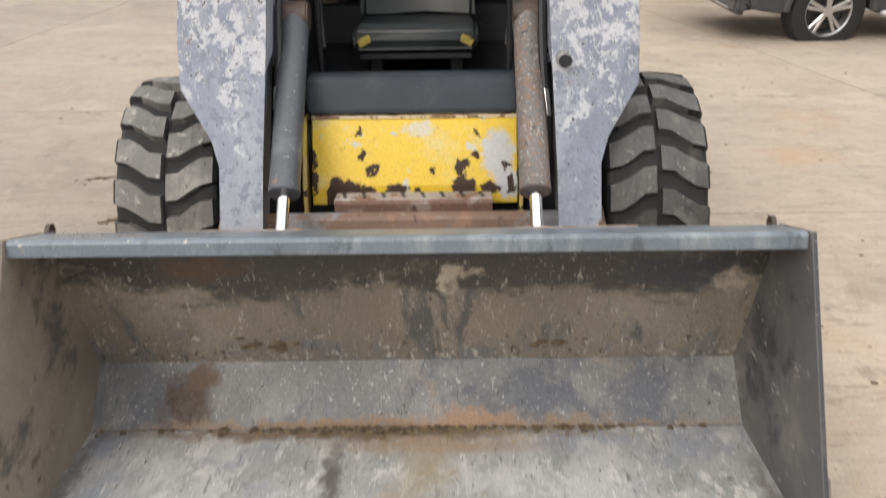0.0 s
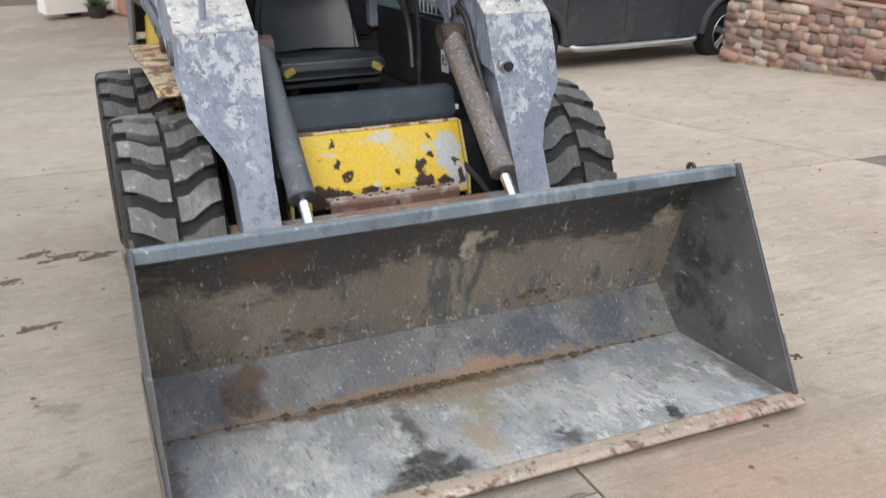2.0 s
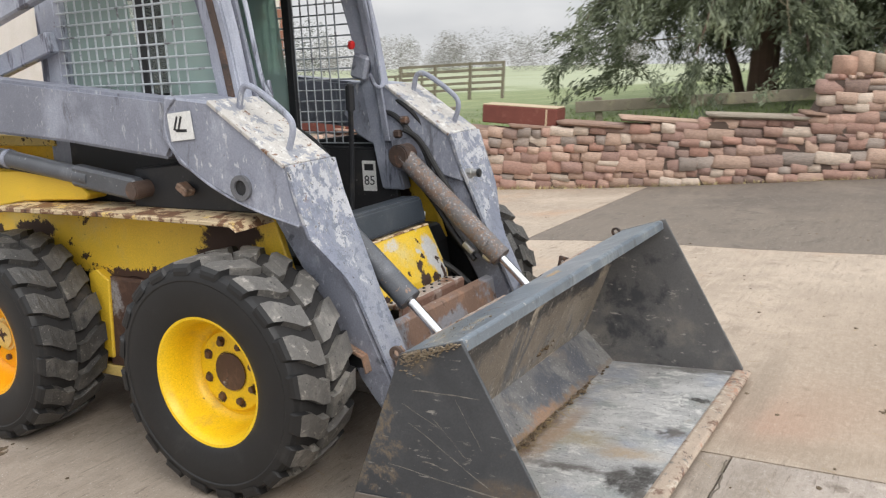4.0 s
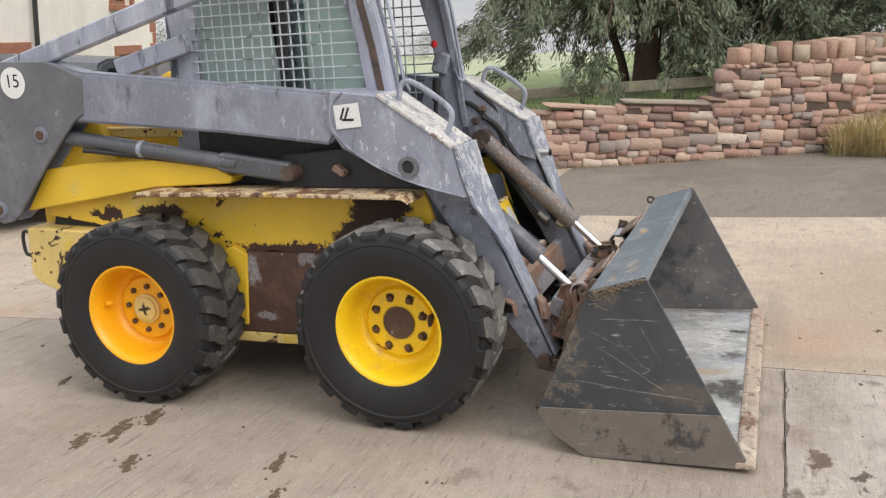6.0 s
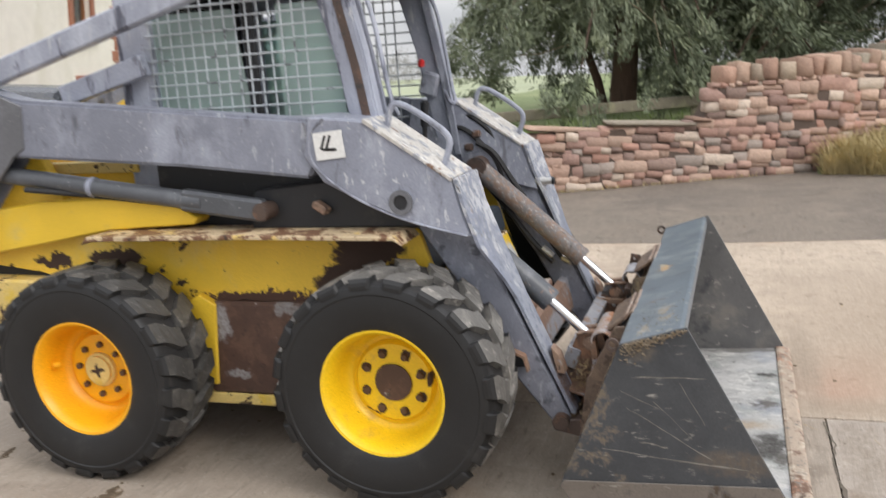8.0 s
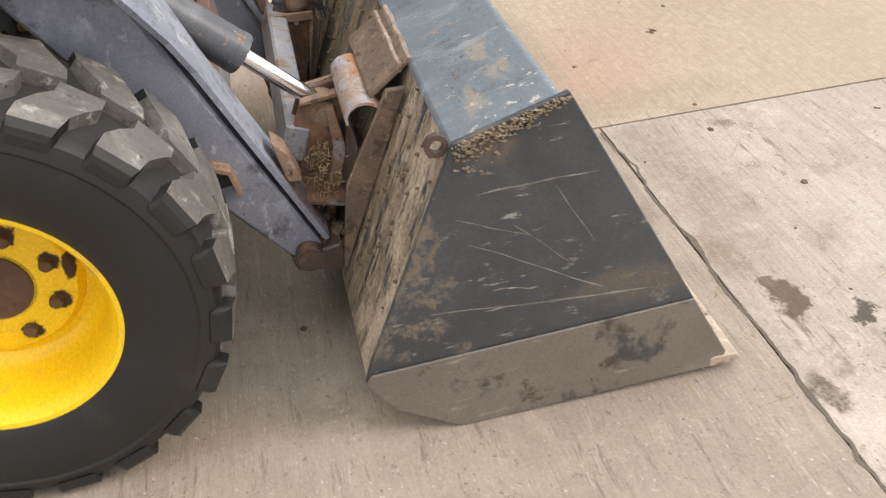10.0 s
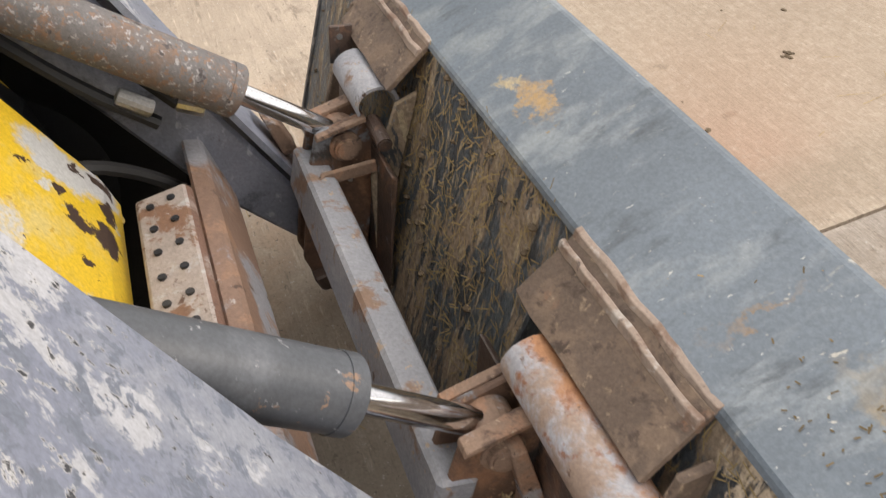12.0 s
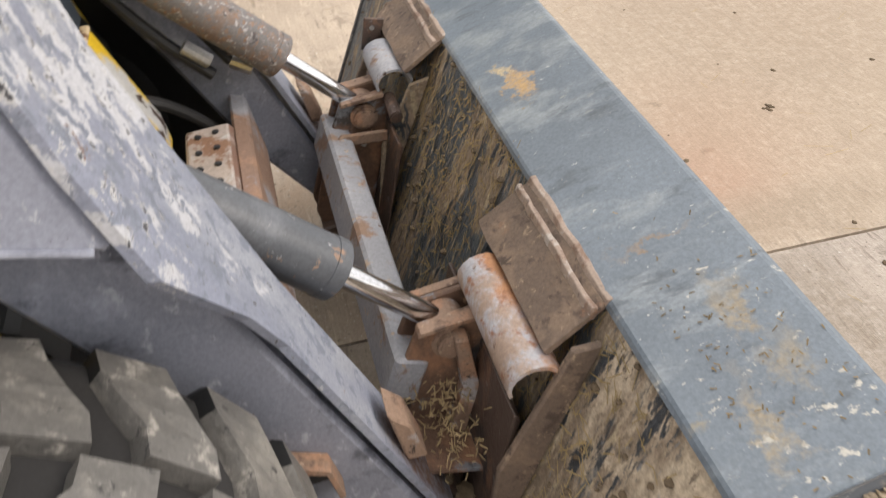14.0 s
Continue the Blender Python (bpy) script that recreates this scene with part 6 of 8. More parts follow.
def blades(name, spots, length, width, material, label, category, lean=0.5, seed=3):
    """Grass blades, each a bent strip of its own."""
    r = np.random.default_rng(seed)
    P = np.array(spots)
    n = len(P)
    L = length * r.uniform(0.5, 1.2, n)
    az = r.uniform(0, 2 * np.pi, n)
    le = lean * r.uniform(0.2, 1.3, n)
    d = np.stack([np.cos(az) * np.sin(le), np.sin(az) * np.sin(le), np.cos(le)], 1)
    side = np.stack([-np.sin(az + r.uniform(-1, 1, n)), np.cos(az), np.zeros(n)], 1) * width
    mid = P + d * (L * 0.55)[:, None]
    tip = P + d * L[:, None] + np.stack([np.cos(az), np.sin(az), -0.5 * np.ones(n)], 1) * (L * 0.25 * lean)[:, None]
    V = np.stack([P - side, P + side, mid + side * 0.7, mid - side * 0.7, tip], 1).reshape(-1, 3)
    F = []
    for i in range(n):
        k = i * 5
        F += [(k, k + 1, k + 2, k + 3), (k + 3, k + 2, k + 4)]
    d2 = bpy.data.meshes.new(name)
    d2.from_pydata(V.tolist(), [], F)
    d2.materials.append(material)
    return tagged(new(name, d2), label, category, kind="stuff")


M_grass = mat("grass_blade", (0.17, 0.25, 0.07), 0.8, layers=[((0.28, 0.32, 0.11), 1.2, 0.5, 0.7)], vary=0.3, vary_scale=2)
M_straw_grass = mat("dry_grass", (0.52, 0.43, 0.23), 0.85, layers=[((0.27, 0.28, 0.10), 1.0, 0.54, 0.68)], vary=0.25, vary_scale=3)
g = random.Random(5)
sp = []
for _ in range(11000):
    y = g.uniform(-3.25, -2.0)
    x = verge_edge(y) + abs(g.gauss(0.05, 1.3))
    sp.append((x, y - 0.12 * (x - 7), verge_z(x, y - 0.12 * (x - 7)) - 0.01))
blades("long_grass", sp, 0.46, 0.006, M_straw_grass, "long straw-coloured grass at the wall's foot", "grass", 0.8, 4)
sp = []
for _ in range(4200):
    x = 7.1 + abs(g.gauss(0.0, 2.2))
    y = g.uniform(-7.5, -3.45) - 0.2 * (x - 7)
    sp.append((x, y, verge_z(x, y) - 0.01))
blades("verge_grass", sp, 0.12, 0.007, mat("verge_blade", (0.22, 0.29, 0.09), 0.8, layers=[((0.40, 0.38, 0.17), 1.2, 0.5, 0.7)], vary=0.3), "short green verge grass", "grass", 0.6, 9)
# trodden pale path up the verge
vs, fs = [], []
for i in range(25):
    x = 7.06 + i * 0.4
    y = -3.36 - 0.208 * (x - 7)
    w = 0.21 + 0.05 * noise.noise(Vector((i * 0.6, 2, 0)))
    vs += [(x, y - w, verge_z(x, y - w) + 0.014), (x, y, verge_z(x, y) + 0.03), (x, y + w, verge_z(x, y + w) + 0.014)]
for i in range(24):
    a = i * 3
    fs += [(a, a + 3, a + 4, a + 1), (a + 1, a + 4, a + 5, a + 2)]
d = bpy.data.meshes.new("path")
d.from_pydata(vs, [], fs)
d.materials.append(mat("trodden_earth", (0.44, 0.38, 0.31), 0.95, layers=[((0.30, 0.25, 0.19), 6, 0.5, 0.65), ((0.22, 0.22, 0.10), 14, 0.6, 0.68)], bump=0.5, world_space=True))
tagged(new("path", d), "narrow trodden earth path through the verge", "path", kind="structure")
sp = []
for _ in range(5200):
    y = g.uniform(-2.2, 8.5)
    x = lawn_edge(y) + abs(g.gauss(0.3, 2.2))
    sp.append((x, y, lawn_z(x, y) - 0.01))
blades("lawn_grass", sp, 0.09, 0.006, M_grass, "short green lawn grass", "grass", 0.5, 6)
# weeds at the wall's foot
sp = []
for _ in range(900):
    s = g.uniform(0.0, 8.0)
    x, y, dx, dy = along(WALL, s)
    sp.append((x - 0.26 + g.uniform(-0.06, 0.02), y + dx * 0.2, ground_z(x - 0.26, y) - 0.005))
blades("wall_weeds", sp, 0.06, 0.004, M_straw_grass, "thin weeds along the foot of the wall", "weeds", 0.7, 8)

# ---- farmhouse and outbuilding ----
M_render = mat("cream_render", (0.80, 0.738, 0.69), 0.85, layers=[((0.73, 0.67, 0.60), 0.7, 0.5, 0.7, (1, 1, 0.3)), ((0.84, 0.79, 0.735), 2.2, 0.55, 0.7)], bump=0.15, bump_scale=60, vary=0.04)
M_brickwall = mat("pink_sandstone_wall", (0.42, 0.20, 0.135), 0.85, layers=[((0.48, 0.26, 0.18), 3, 0.5, 0.7), ((0.28, 0.13, 0.09), 9, 0.58, 0.7)], bump=0.25)
M_surround = mat("sandstone_surround", (0.33, 0.135, 0.085), 0.8, layers=[((0.40, 0.19, 0.12), 5, 0.55, 0.75)], bump=0.15)
M_quoin_pale = mat("pale_quoin", (0.62, 0.52, 0.40), 0.85, bump=0.2)
M_oak = mat("varnished_brown_wood", (0.24, 0.095, 0.035), 0.45, layers=[((0.30, 0.14, 0.06), 6, 0.5, 0.7, (1, 1, 0.1))], bump=0.1, stretch=(1, 1, 0.1))
M_slate = mat("roof_slate", (0.13, 0.13, 0.13), 0.75, layers=[((0.20, 0.195, 0.185), 4, 0.5, 0.7), ((0.09, 0.09, 0.09), 12, 0.58, 0.7)], bump=0.3, spread=0.18)
M_gutter = mat("black_gutter", (0.03, 0.028, 0.027), 0.45)
M_pane = mat("house_glass", (0.10, 0.12, 0.13), 0.08, spec=0.8, vary=0.2, vary_scale=2)
M_curtain = mat("net_curtain", (0.55, 0.58, 0.58), 0.9, vary=0.1, vary_scale=14)

HX = Vector((-0.945, -0.327, 0)).normalized()
HM = Matrix(((HX.x, -HX.y, 0, 17.92), (HX.y, HX.x, 0, 15.56), (0, 0, 1, 0.06), (0, 0, 0, 1)))
house = empty("farmhouse", HM @ Matrix.Translation((9, 0, -1.45)))
tagged(house, "cream rendered farmhouse with red sandstone quoins and slate roof", "house")
HOFF = Vector((-9, 0, 1.45))


def house_part(name, bm, m, parent=None, label=""):
    bmesh.ops.translate(bm, vec=HOFF, verts=bm.verts)
    return part(name, bm, m, parent or house, label)


def wall_cells(x0, x1, z0, z1, holes, y0, y1):
    """A wall with its openings left free, as blocks butted end to end."""
    bm = bmesh.new()
    xs = sorted({x0, x1, *[h[0] for h in holes], *[h[1] for h in holes]})
    zs = sorted({z0, z1, *[h[2] for h in holes], *[h[3] for h in holes]})
    for a, b in zip(xs, xs[1:]):
        for c, e in zip(zs, zs[1:]):
            if not any(h[0] <= a and b <= h[1] and h[2] <= c and e <= h[3] for h in holes):
                box(((a + b) / 2, (y0 + y1) / 2, (c + e) / 2), (b - a, abs(y1 - y0), e - c), 0, bm=bm)
    bmesh.ops.remove_doubles(bm, verts=bm.verts, dist=0.0005)
    return bm


EAVE = 3.72
BASE = -1.45
up_win = (1.95, 3.15, 1.90, 3.20)
low_win = (8.00, 9.35, -0.45, 0.80)
low_win2 = (1.55, 2.95, -0.75, 0.65)
left_win = (16.4, 17.5, -0.25, 1.15)
holes = [up_win, low_win, low_win2, left_win]
house_part("wall", wall_cells(0.0, 18.0, BASE, EAVE, holes, -0.45, 0.0), M_render, None, "smooth cream rendered wall")
house_part("wall", wall_cells(0.0, 0.45, BASE, EAVE, [], -7.4, -0.45), M_render)
house_part("wall", wall_cells(0.45, 18.0, BASE, EAVE, [], -7.4, -6.95), M_render)
gb = bmesh.new()
prism([(-7.4, EAVE), (-3.7, EAVE + 2.7), (0.0, EAVE)], 0.0, 0.45, 0, bm=gb)
house_part("gable", gb, M_render)


def window(h, sur=0.22, label="red sandstone framed sash window"):
    x0, x1, z0, z1 = h
    xc, zc = (x0 + x1) / 2, (z0 + z1) / 2
    fr = bmesh.new()
    for c, sz in (((xc, 0.02, z1 + sur / 2), (x1 - x0 + 2 * sur, 0.08, sur)), ((x0 - sur / 2, 0.02, zc), (sur, 0.08, z1 - z0)), ((x1 + sur / 2, 0.02, zc), (sur, 0.08, z1 - z0))):
        box(c, sz, 0.008, bm=fr)
    wn_ = house_part("window", fr, M_surround, None, label)
    house_part("sill", box((xc, 0.06, z0 - 0.08), (x1 - x0 + 2 * sur + 0.06, 0.22, 0.14), 0.01), M_surround, wn_)
    fb = bmesh.new()
    t = 0.09
    for c, sz in (((xc, -0.17, z1 - t / 2), (x1 - x0, 0.1, t)), ((xc, -0.17, z0 + t / 2), (x1 - x0, 0.1, t)), ((x0 + t / 2, -0.17, zc), (t, 0.1, z1 - z0 - 2 * t)), ((x1 - t / 2, -0.17, zc), (t, 0.1, z1 - z0 - 2 * t)),
                  ((xc + 0.1, -0.175, zc), (0.06, 0.07, z1 - z0 - 2 * t))):
        box(c, sz, 0.006, bm=fb)
    house_part("frame", fb, M_oak, wn_, "brown wooden window frame")
    house_part("pane", box((xc, -0.19, zc), (x1 - x0 - 2 * t, 0.012, z1 - z0 - 2 * t), 0), glass("window_glass", (0.6, 0.66, 0.66), 0.1), wn_)
    cb = bmesh.new()
    for k in range(10):
        box((x0 + 0.12 + k * (x1 - x0) * 0.055, -0.32 + 0.015 * (k % 2), zc), ((x1 - x0) * 0.055, 0.02, z1 - z0 - 0.05), 0.004, bm=cb)
    house_part("curtain", cb, M_curtain, wn_)
    house_part("room_back", box((xc, -0.44, zc), (x1 - x0 + 0.1, 0.02, z1 - z0 + 0.1), 0), M_gutter, wn_)


for h in holes:
    window(h)
# quoins on the corner, long and short in turn
z = BASE
k = 0
while z < EAVE - 0.1:
    w = 0.48 if k % 2 else 0.26
    house_part("quoin", box((w / 2 - 0.02, -0.18, z + 0.145), (w, 0.40, 0.285), 0.01), M_surround)
    z += 0.295
    k += 1
# roof: slate courses, each a step over the one below
pitch = math.atan2(2.7, 3.7)
n_courses = 26
run = math.hypot(2.7, 3.7) + 0.3
for i in range(n_courses):
    t = i / n_courses
    y = 0.28 - (3.7 + 0.28) * t
    zc = EAVE - 0.02 + (2.7 / 3.7) * (0.28 * 0 + (0.28 - y) - 0.28)
    c = box((8.9, y - 0.09, zc + 0.10), (18.5, run / n_courses * 1.45, 0.022), 0, rot=Matrix.Rotation(-pitch + 0.05, 3, 'X'))
    house_part("slate_course", c, M_slate)
house_part("roof", prism([(0.25, EAVE - 0.03), (-3.7, EAVE + 2.76), (-7.65, EAVE - 0.03), (-7.65, EAVE - 0.10), (-3.7, EAVE + 2.66), (0.25, EAVE - 0.10)], -0.35, 18.15, 0), M_slate, None, "weathered grey slate roof")
gut = sweep([(-0.35, 0.33, EAVE - 0.05), (18.0, 0.33, EAVE - 0.05)], 0.065, 8, rounds=0)
house_part("gutter", gut, M_gutter, None, "black half-round gutter")
dp = bmesh.new()
sweep([(7.58, 0.33, EAVE - 0.08), (7.58, 0.30, EAVE - 0.22), (7.58, 0.09, EAVE - 0.42), (7.58, 0.09, BASE + 0.1)], 0.05, 10, bm=dp)
for z in (EAVE - 0.5, 1.9, 0.3):
    rod((7.58, 0.09, z), (7.58, 0.09, z + 0.1), 0.065, 10, bm=dp)
house_part("downpipe", dp, M_gutter, None, "black cast downpipe")
# pale dormer cheek on the slope
house_part("dormer", box((7.2, -1.0, EAVE + 0.85), (0.75, 0.9, 0.7), 0.01), M_render)

# outbuilding of pink sandstone with a brown door
SX = Vector((-0.45, 0.89, 0)).normalized()
SO = Vector((1.8, 12.9, 0)) - SX * 18.76 - Vector((-SX.y, SX.x, 0)) * 0.6
SM = Matrix(((SX.x, -SX.y, 0, SO.x), (SX.y, SX.x, 0, SO.y), (0, 0, 1, 0), (0, 0, 0, 1)))
shed = empty("outbuilding", SM @ Matrix.Translation((22, 0.5, -1.45)))
tagged(shed, "pink sandstone outbuilding with a brown panel door", "building")
SOFF = Vector((-22, -0.5, 1.45))


def shed_part(name, bm, m, parent=None, label=""):
    bmesh.ops.translate(bm, vec=SOFF, verts=bm.verts)
    return part(name, bm, m, parent or shed, label)


door_h = (21.0, 22.05, -1.45, 0.75)
swin = (19.55, 20.15, -0.35, 1.1)
shed_part("wall", wall_cells(18.76, 22.8, BASE, 2.4, [door_h, swin], 0.15, 0.60), M_brickwall)
shed_part("wall", wall_cells(22.8, 30.0, BASE, 2.4, [], 0.15, 0.58), mat("pink_render", (0.62, 0.50, 0.45), 0.85, layers=[((0.54, 0.43, 0.38), 1.2, 0.5, 0.7)], bump=0.1))
shed_part("wall", wall_cells(18.76, 19.2, BASE, 2.4, [], -7.0, 0.15), M_render)
z = BASE + 0.1
k = 0
while z < 2.2:
    w = 0.40 if k % 2 else 0.24
    shed_part("quoin", box((18.74 + w / 2, 0.47, z + 0.14), (w, 0.30, 0.24), 0.01), M_quoin_pale)
    z += 0.46
    k += 1
shed_part("roof", prism([(0.8, 2.42), (-2.8, 4.1), (-7.2, 2.42), (-7.2, 2.36), (-2.8, 4.0), (0.8, 2.36)], 18.5, 30.2, 0), M_slate)
db = box((21.525, 0.40, -0.36), (1.04, 0.05, 2.14), 0.006)
sd = shed_part("door", db, M_oak, None, "varnished brown panel door")
shed_part("letter_plate", box((21.5, 0.44, -0.25), (0.28, 0.03, 0.06), 0.008), M_zinc, sd)
shed_part("kick_strip", box((21.52, 0.435, -1.30), (0.95, 0.03, 0.05), 0.006), M_zinc, sd)
for x in (20.92, 22.13):
    shed_part("door_jamb", box((x, 0.40, -0.33), (0.14, 0.42, 2.2), 0.01), M_oak)
sw = shed_part("window", wall_cells(swin[0] - 0.12, swin[1] + 0.12, swin[2] - 0.12, swin[3] + 0.12, [(swin[0], swin[1], swin[2], swin[3])], 0.5, 0.64), M_oak)
shed_part("pane", box(((swin[0] + swin[1]) / 2, 0.38, (swin[2] + swin[3]) / 2), (0.6, 0.02, 1.45), 0), M_pane, sw)
shed_part("sash_bar", box(((swin[0] + swin[1]) / 2, 0.40, (swin[2] + swin[3]) / 2), (0.05, 0.05, 1.45), 0.004), M_oak, sw)
shed_part("downpipe", rod((19.25, 0.68, BASE), (19.25, 0.68, 2.3), 0.05, 10), M_gutter)

# flower pots by the door
M_pot = mat("patterned_pot", (0.22, 0.40, 0.38), 0.4, layers=[((0.75, 0.72, 0.62), 14, 0.52, 0.56), ((0.35, 0.12, 0.10), 18, 0.64, 0.67)])
M_leaf = mat("pot_plant_leaf", (0.07, 0.12, 0.045), 0.6, vary=0.4, vary_scale=20)


def on_house(x, y):
    p = SM @ Vector((x, y, 0))
    return p.x, p.y, ground_z(p.x, p.y)


pot = part("plant_pot", revolve([(0.0, 0.001), (0.0, 0.15), (0.22, 0.20), (0.42, 0.17), (0.46, 0.13), (0.44, 0.12), (0.40, 0.001)], 24), M_pot, smooth=True)
pot.matrix_world = Matrix.Translation(on_house(20.8, 1.0)) @ Matrix.Rotation(radians(-90), 4, 'Y') @ Matrix.Scale(0.6, 4)
tagged(pot, "tall patterned green and cream ceramic pot", "pot")
for x, y, sz in ((22.9, 1.0, 0.24), (23.6, 1.15, 0.28), (24.3, 1.0, 0.24)):
    pp = part("plant_pot", revolve([(0.0, 0.001), (0.0, sz * 0.6), (sz, sz * 0.8), (sz, sz * 0.7), (sz * 0.8, 0.001)], 20), M_gutter, smooth=True)
    X, Y, Z = on_house(x, y)
    pp.matrix_world = Matrix.Translation((X, Y, Z)) @ Matrix.Rotation(radians(-90), 4, 'Y')
    tagged(pp, "low dark pot with a leafy green plant", "pot", "pots by the wall")
    lb = bmesh.new()
    rr = random.Random(int(x * 10))
    for _ in range(90):
        a, e, L = rr.uniform(0, 6.28), rr.uniform(0.2, 1.4), rr.uniform(0.1, 0.28)
        dvec = Vector((math.sin(e), math.cos(a) * math.cos(e), math.sin(a) * math.cos(e)))
        p0 = Vector((sz * 0.85, 0, 0)) + dvec * 0.05
        sd_ = dvec.orthogonal().normalized() * 0.03
        vs = [lb.verts.new(p) for p in (p0, p0 + dvec * L * 0.5 + sd_, p0 + dvec * L, p0 + dvec * L * 0.5 - sd_)]
        lb.faces.new(vs)
    part("foliage", lb, M_leaf, pp)

# ---- parked pickup truck ----
M_car = mat("dark_grey_car_paint", (0.058, 0.063, 0.074), 0.26, 0.2, layers=[((0.11, 0.104, 0.098), 2, 0.5, 0.75, (1, 1, 1), 0.5)], vary=0.06)
M_carplastic = mat("grey_car_plastic", (0.05, 0.05, 0.054), 0.6)
M_carglass = mat("dark_car_glass", (0.012, 0.014, 0.016), 0.06, spec=0.9, vary=0.3)
M_alloy = mat("alloy_wheel", (0.55, 0.55, 0.56), 0.3, 0.9, vary=0.08)
M_cartyre = mat("car_tyre", (0.018, 0.018, 0.019), 0.75, bump=0.1)
fwd = Vector((3.75 - 6.8, 5.92 - 6.38, 0)).normalized()
lft = Vector((-fwd.y, fwd.x, 0))
rc = Vector((6.8, 6.38, 0)) - lft * 0.80
fc = rc + fwd * 3.09
zr, zf = ground_z(rc.x, rc.y), ground_z(fc.x, fc.y)
slope = math.atan2(zf - zr, 3.09)
TR = Matrix.Translation((rc.x, rc.y, zr)) @ Matrix(((fwd.x, lft.x, 0, 0), (fwd.y, lft.y, 0, 0), (0, 0, 1, 0), (0, 0, 0, 1))) @ Matrix.Rotation(-slope, 4, 'Y')
truck = empty("pickup_truck", TR)
tagged(truck, "dark grey double-cab pickup truck parked by the wall", "pickup truck")


def side_prism(pts, y0, y1, bevel=0.02, seg=2, lean=0.0):
    """A side outline of (x, z) points run across the truck; lean draws the upper part inward."""
    bm = bmesh.new()
    a = [bm.verts.new((x, y0 + (lean * max(0, z - 1.1) if y0 < 0 else -lean * max(0, z - 1.1)), z)) for x, z in pts]
    b = [bm.verts.new((x, y1 + (lean * max(0, z - 1.1) if y1 < 0 else -lean * max(0, z - 1.1)), z)) for x, z in pts]
    n = len(pts)
    bm.faces.new(a)
    bm.faces.new(b[::-1])
    for i in range(n):
        bm.faces.new((a[i], b[i], b[(i + 1) % n], a[(i + 1) % n]))
    bmesh.ops.recalc_face_normals(bm, faces=bm.faces)
    soften(bm, bevel, seg)
    return bm


def arch(cx, r, n=9):
    return [(cx - r * math.cos(math.pi * i / (n - 1)), 0.40 + r * math.sin(math.pi * i / (n - 1))) for i in range(n)]


body = [(-1.22, 0.62), (-1.22, 1.12), (0.78, 1.14), (0.80, 1.10), (2.62, 1.10), (2.70, 1.12), (3.75, 1.04), (3.92, 0.92), (3.98, 0.62), (3.90, 0.42), (3.55, 0.36)]
body += arch(3.09, 0.46)[::-1][1:-1] + [(2.60, 0.36), (0.50, 0.36)] + arch(0.0, 0.46)[::-1][1:-1] + [(-0.52, 0.45), (-1.15, 0.48)]
part("body", side_prism(body, -0.93, 0.93, 0.03), M_car, truck, "dusty dark grey body")
cabp = [(0.82, 1.10), (0.92, 1.45), (1.05, 1.76), (1.15, 1.81), (2.05, 1.81), (2.25, 1.76), (3.02, 1.10)]
part("cab", side_prism(cabp, -0.90, 0.90, 0.03, lean=0.22), M_car, truck)
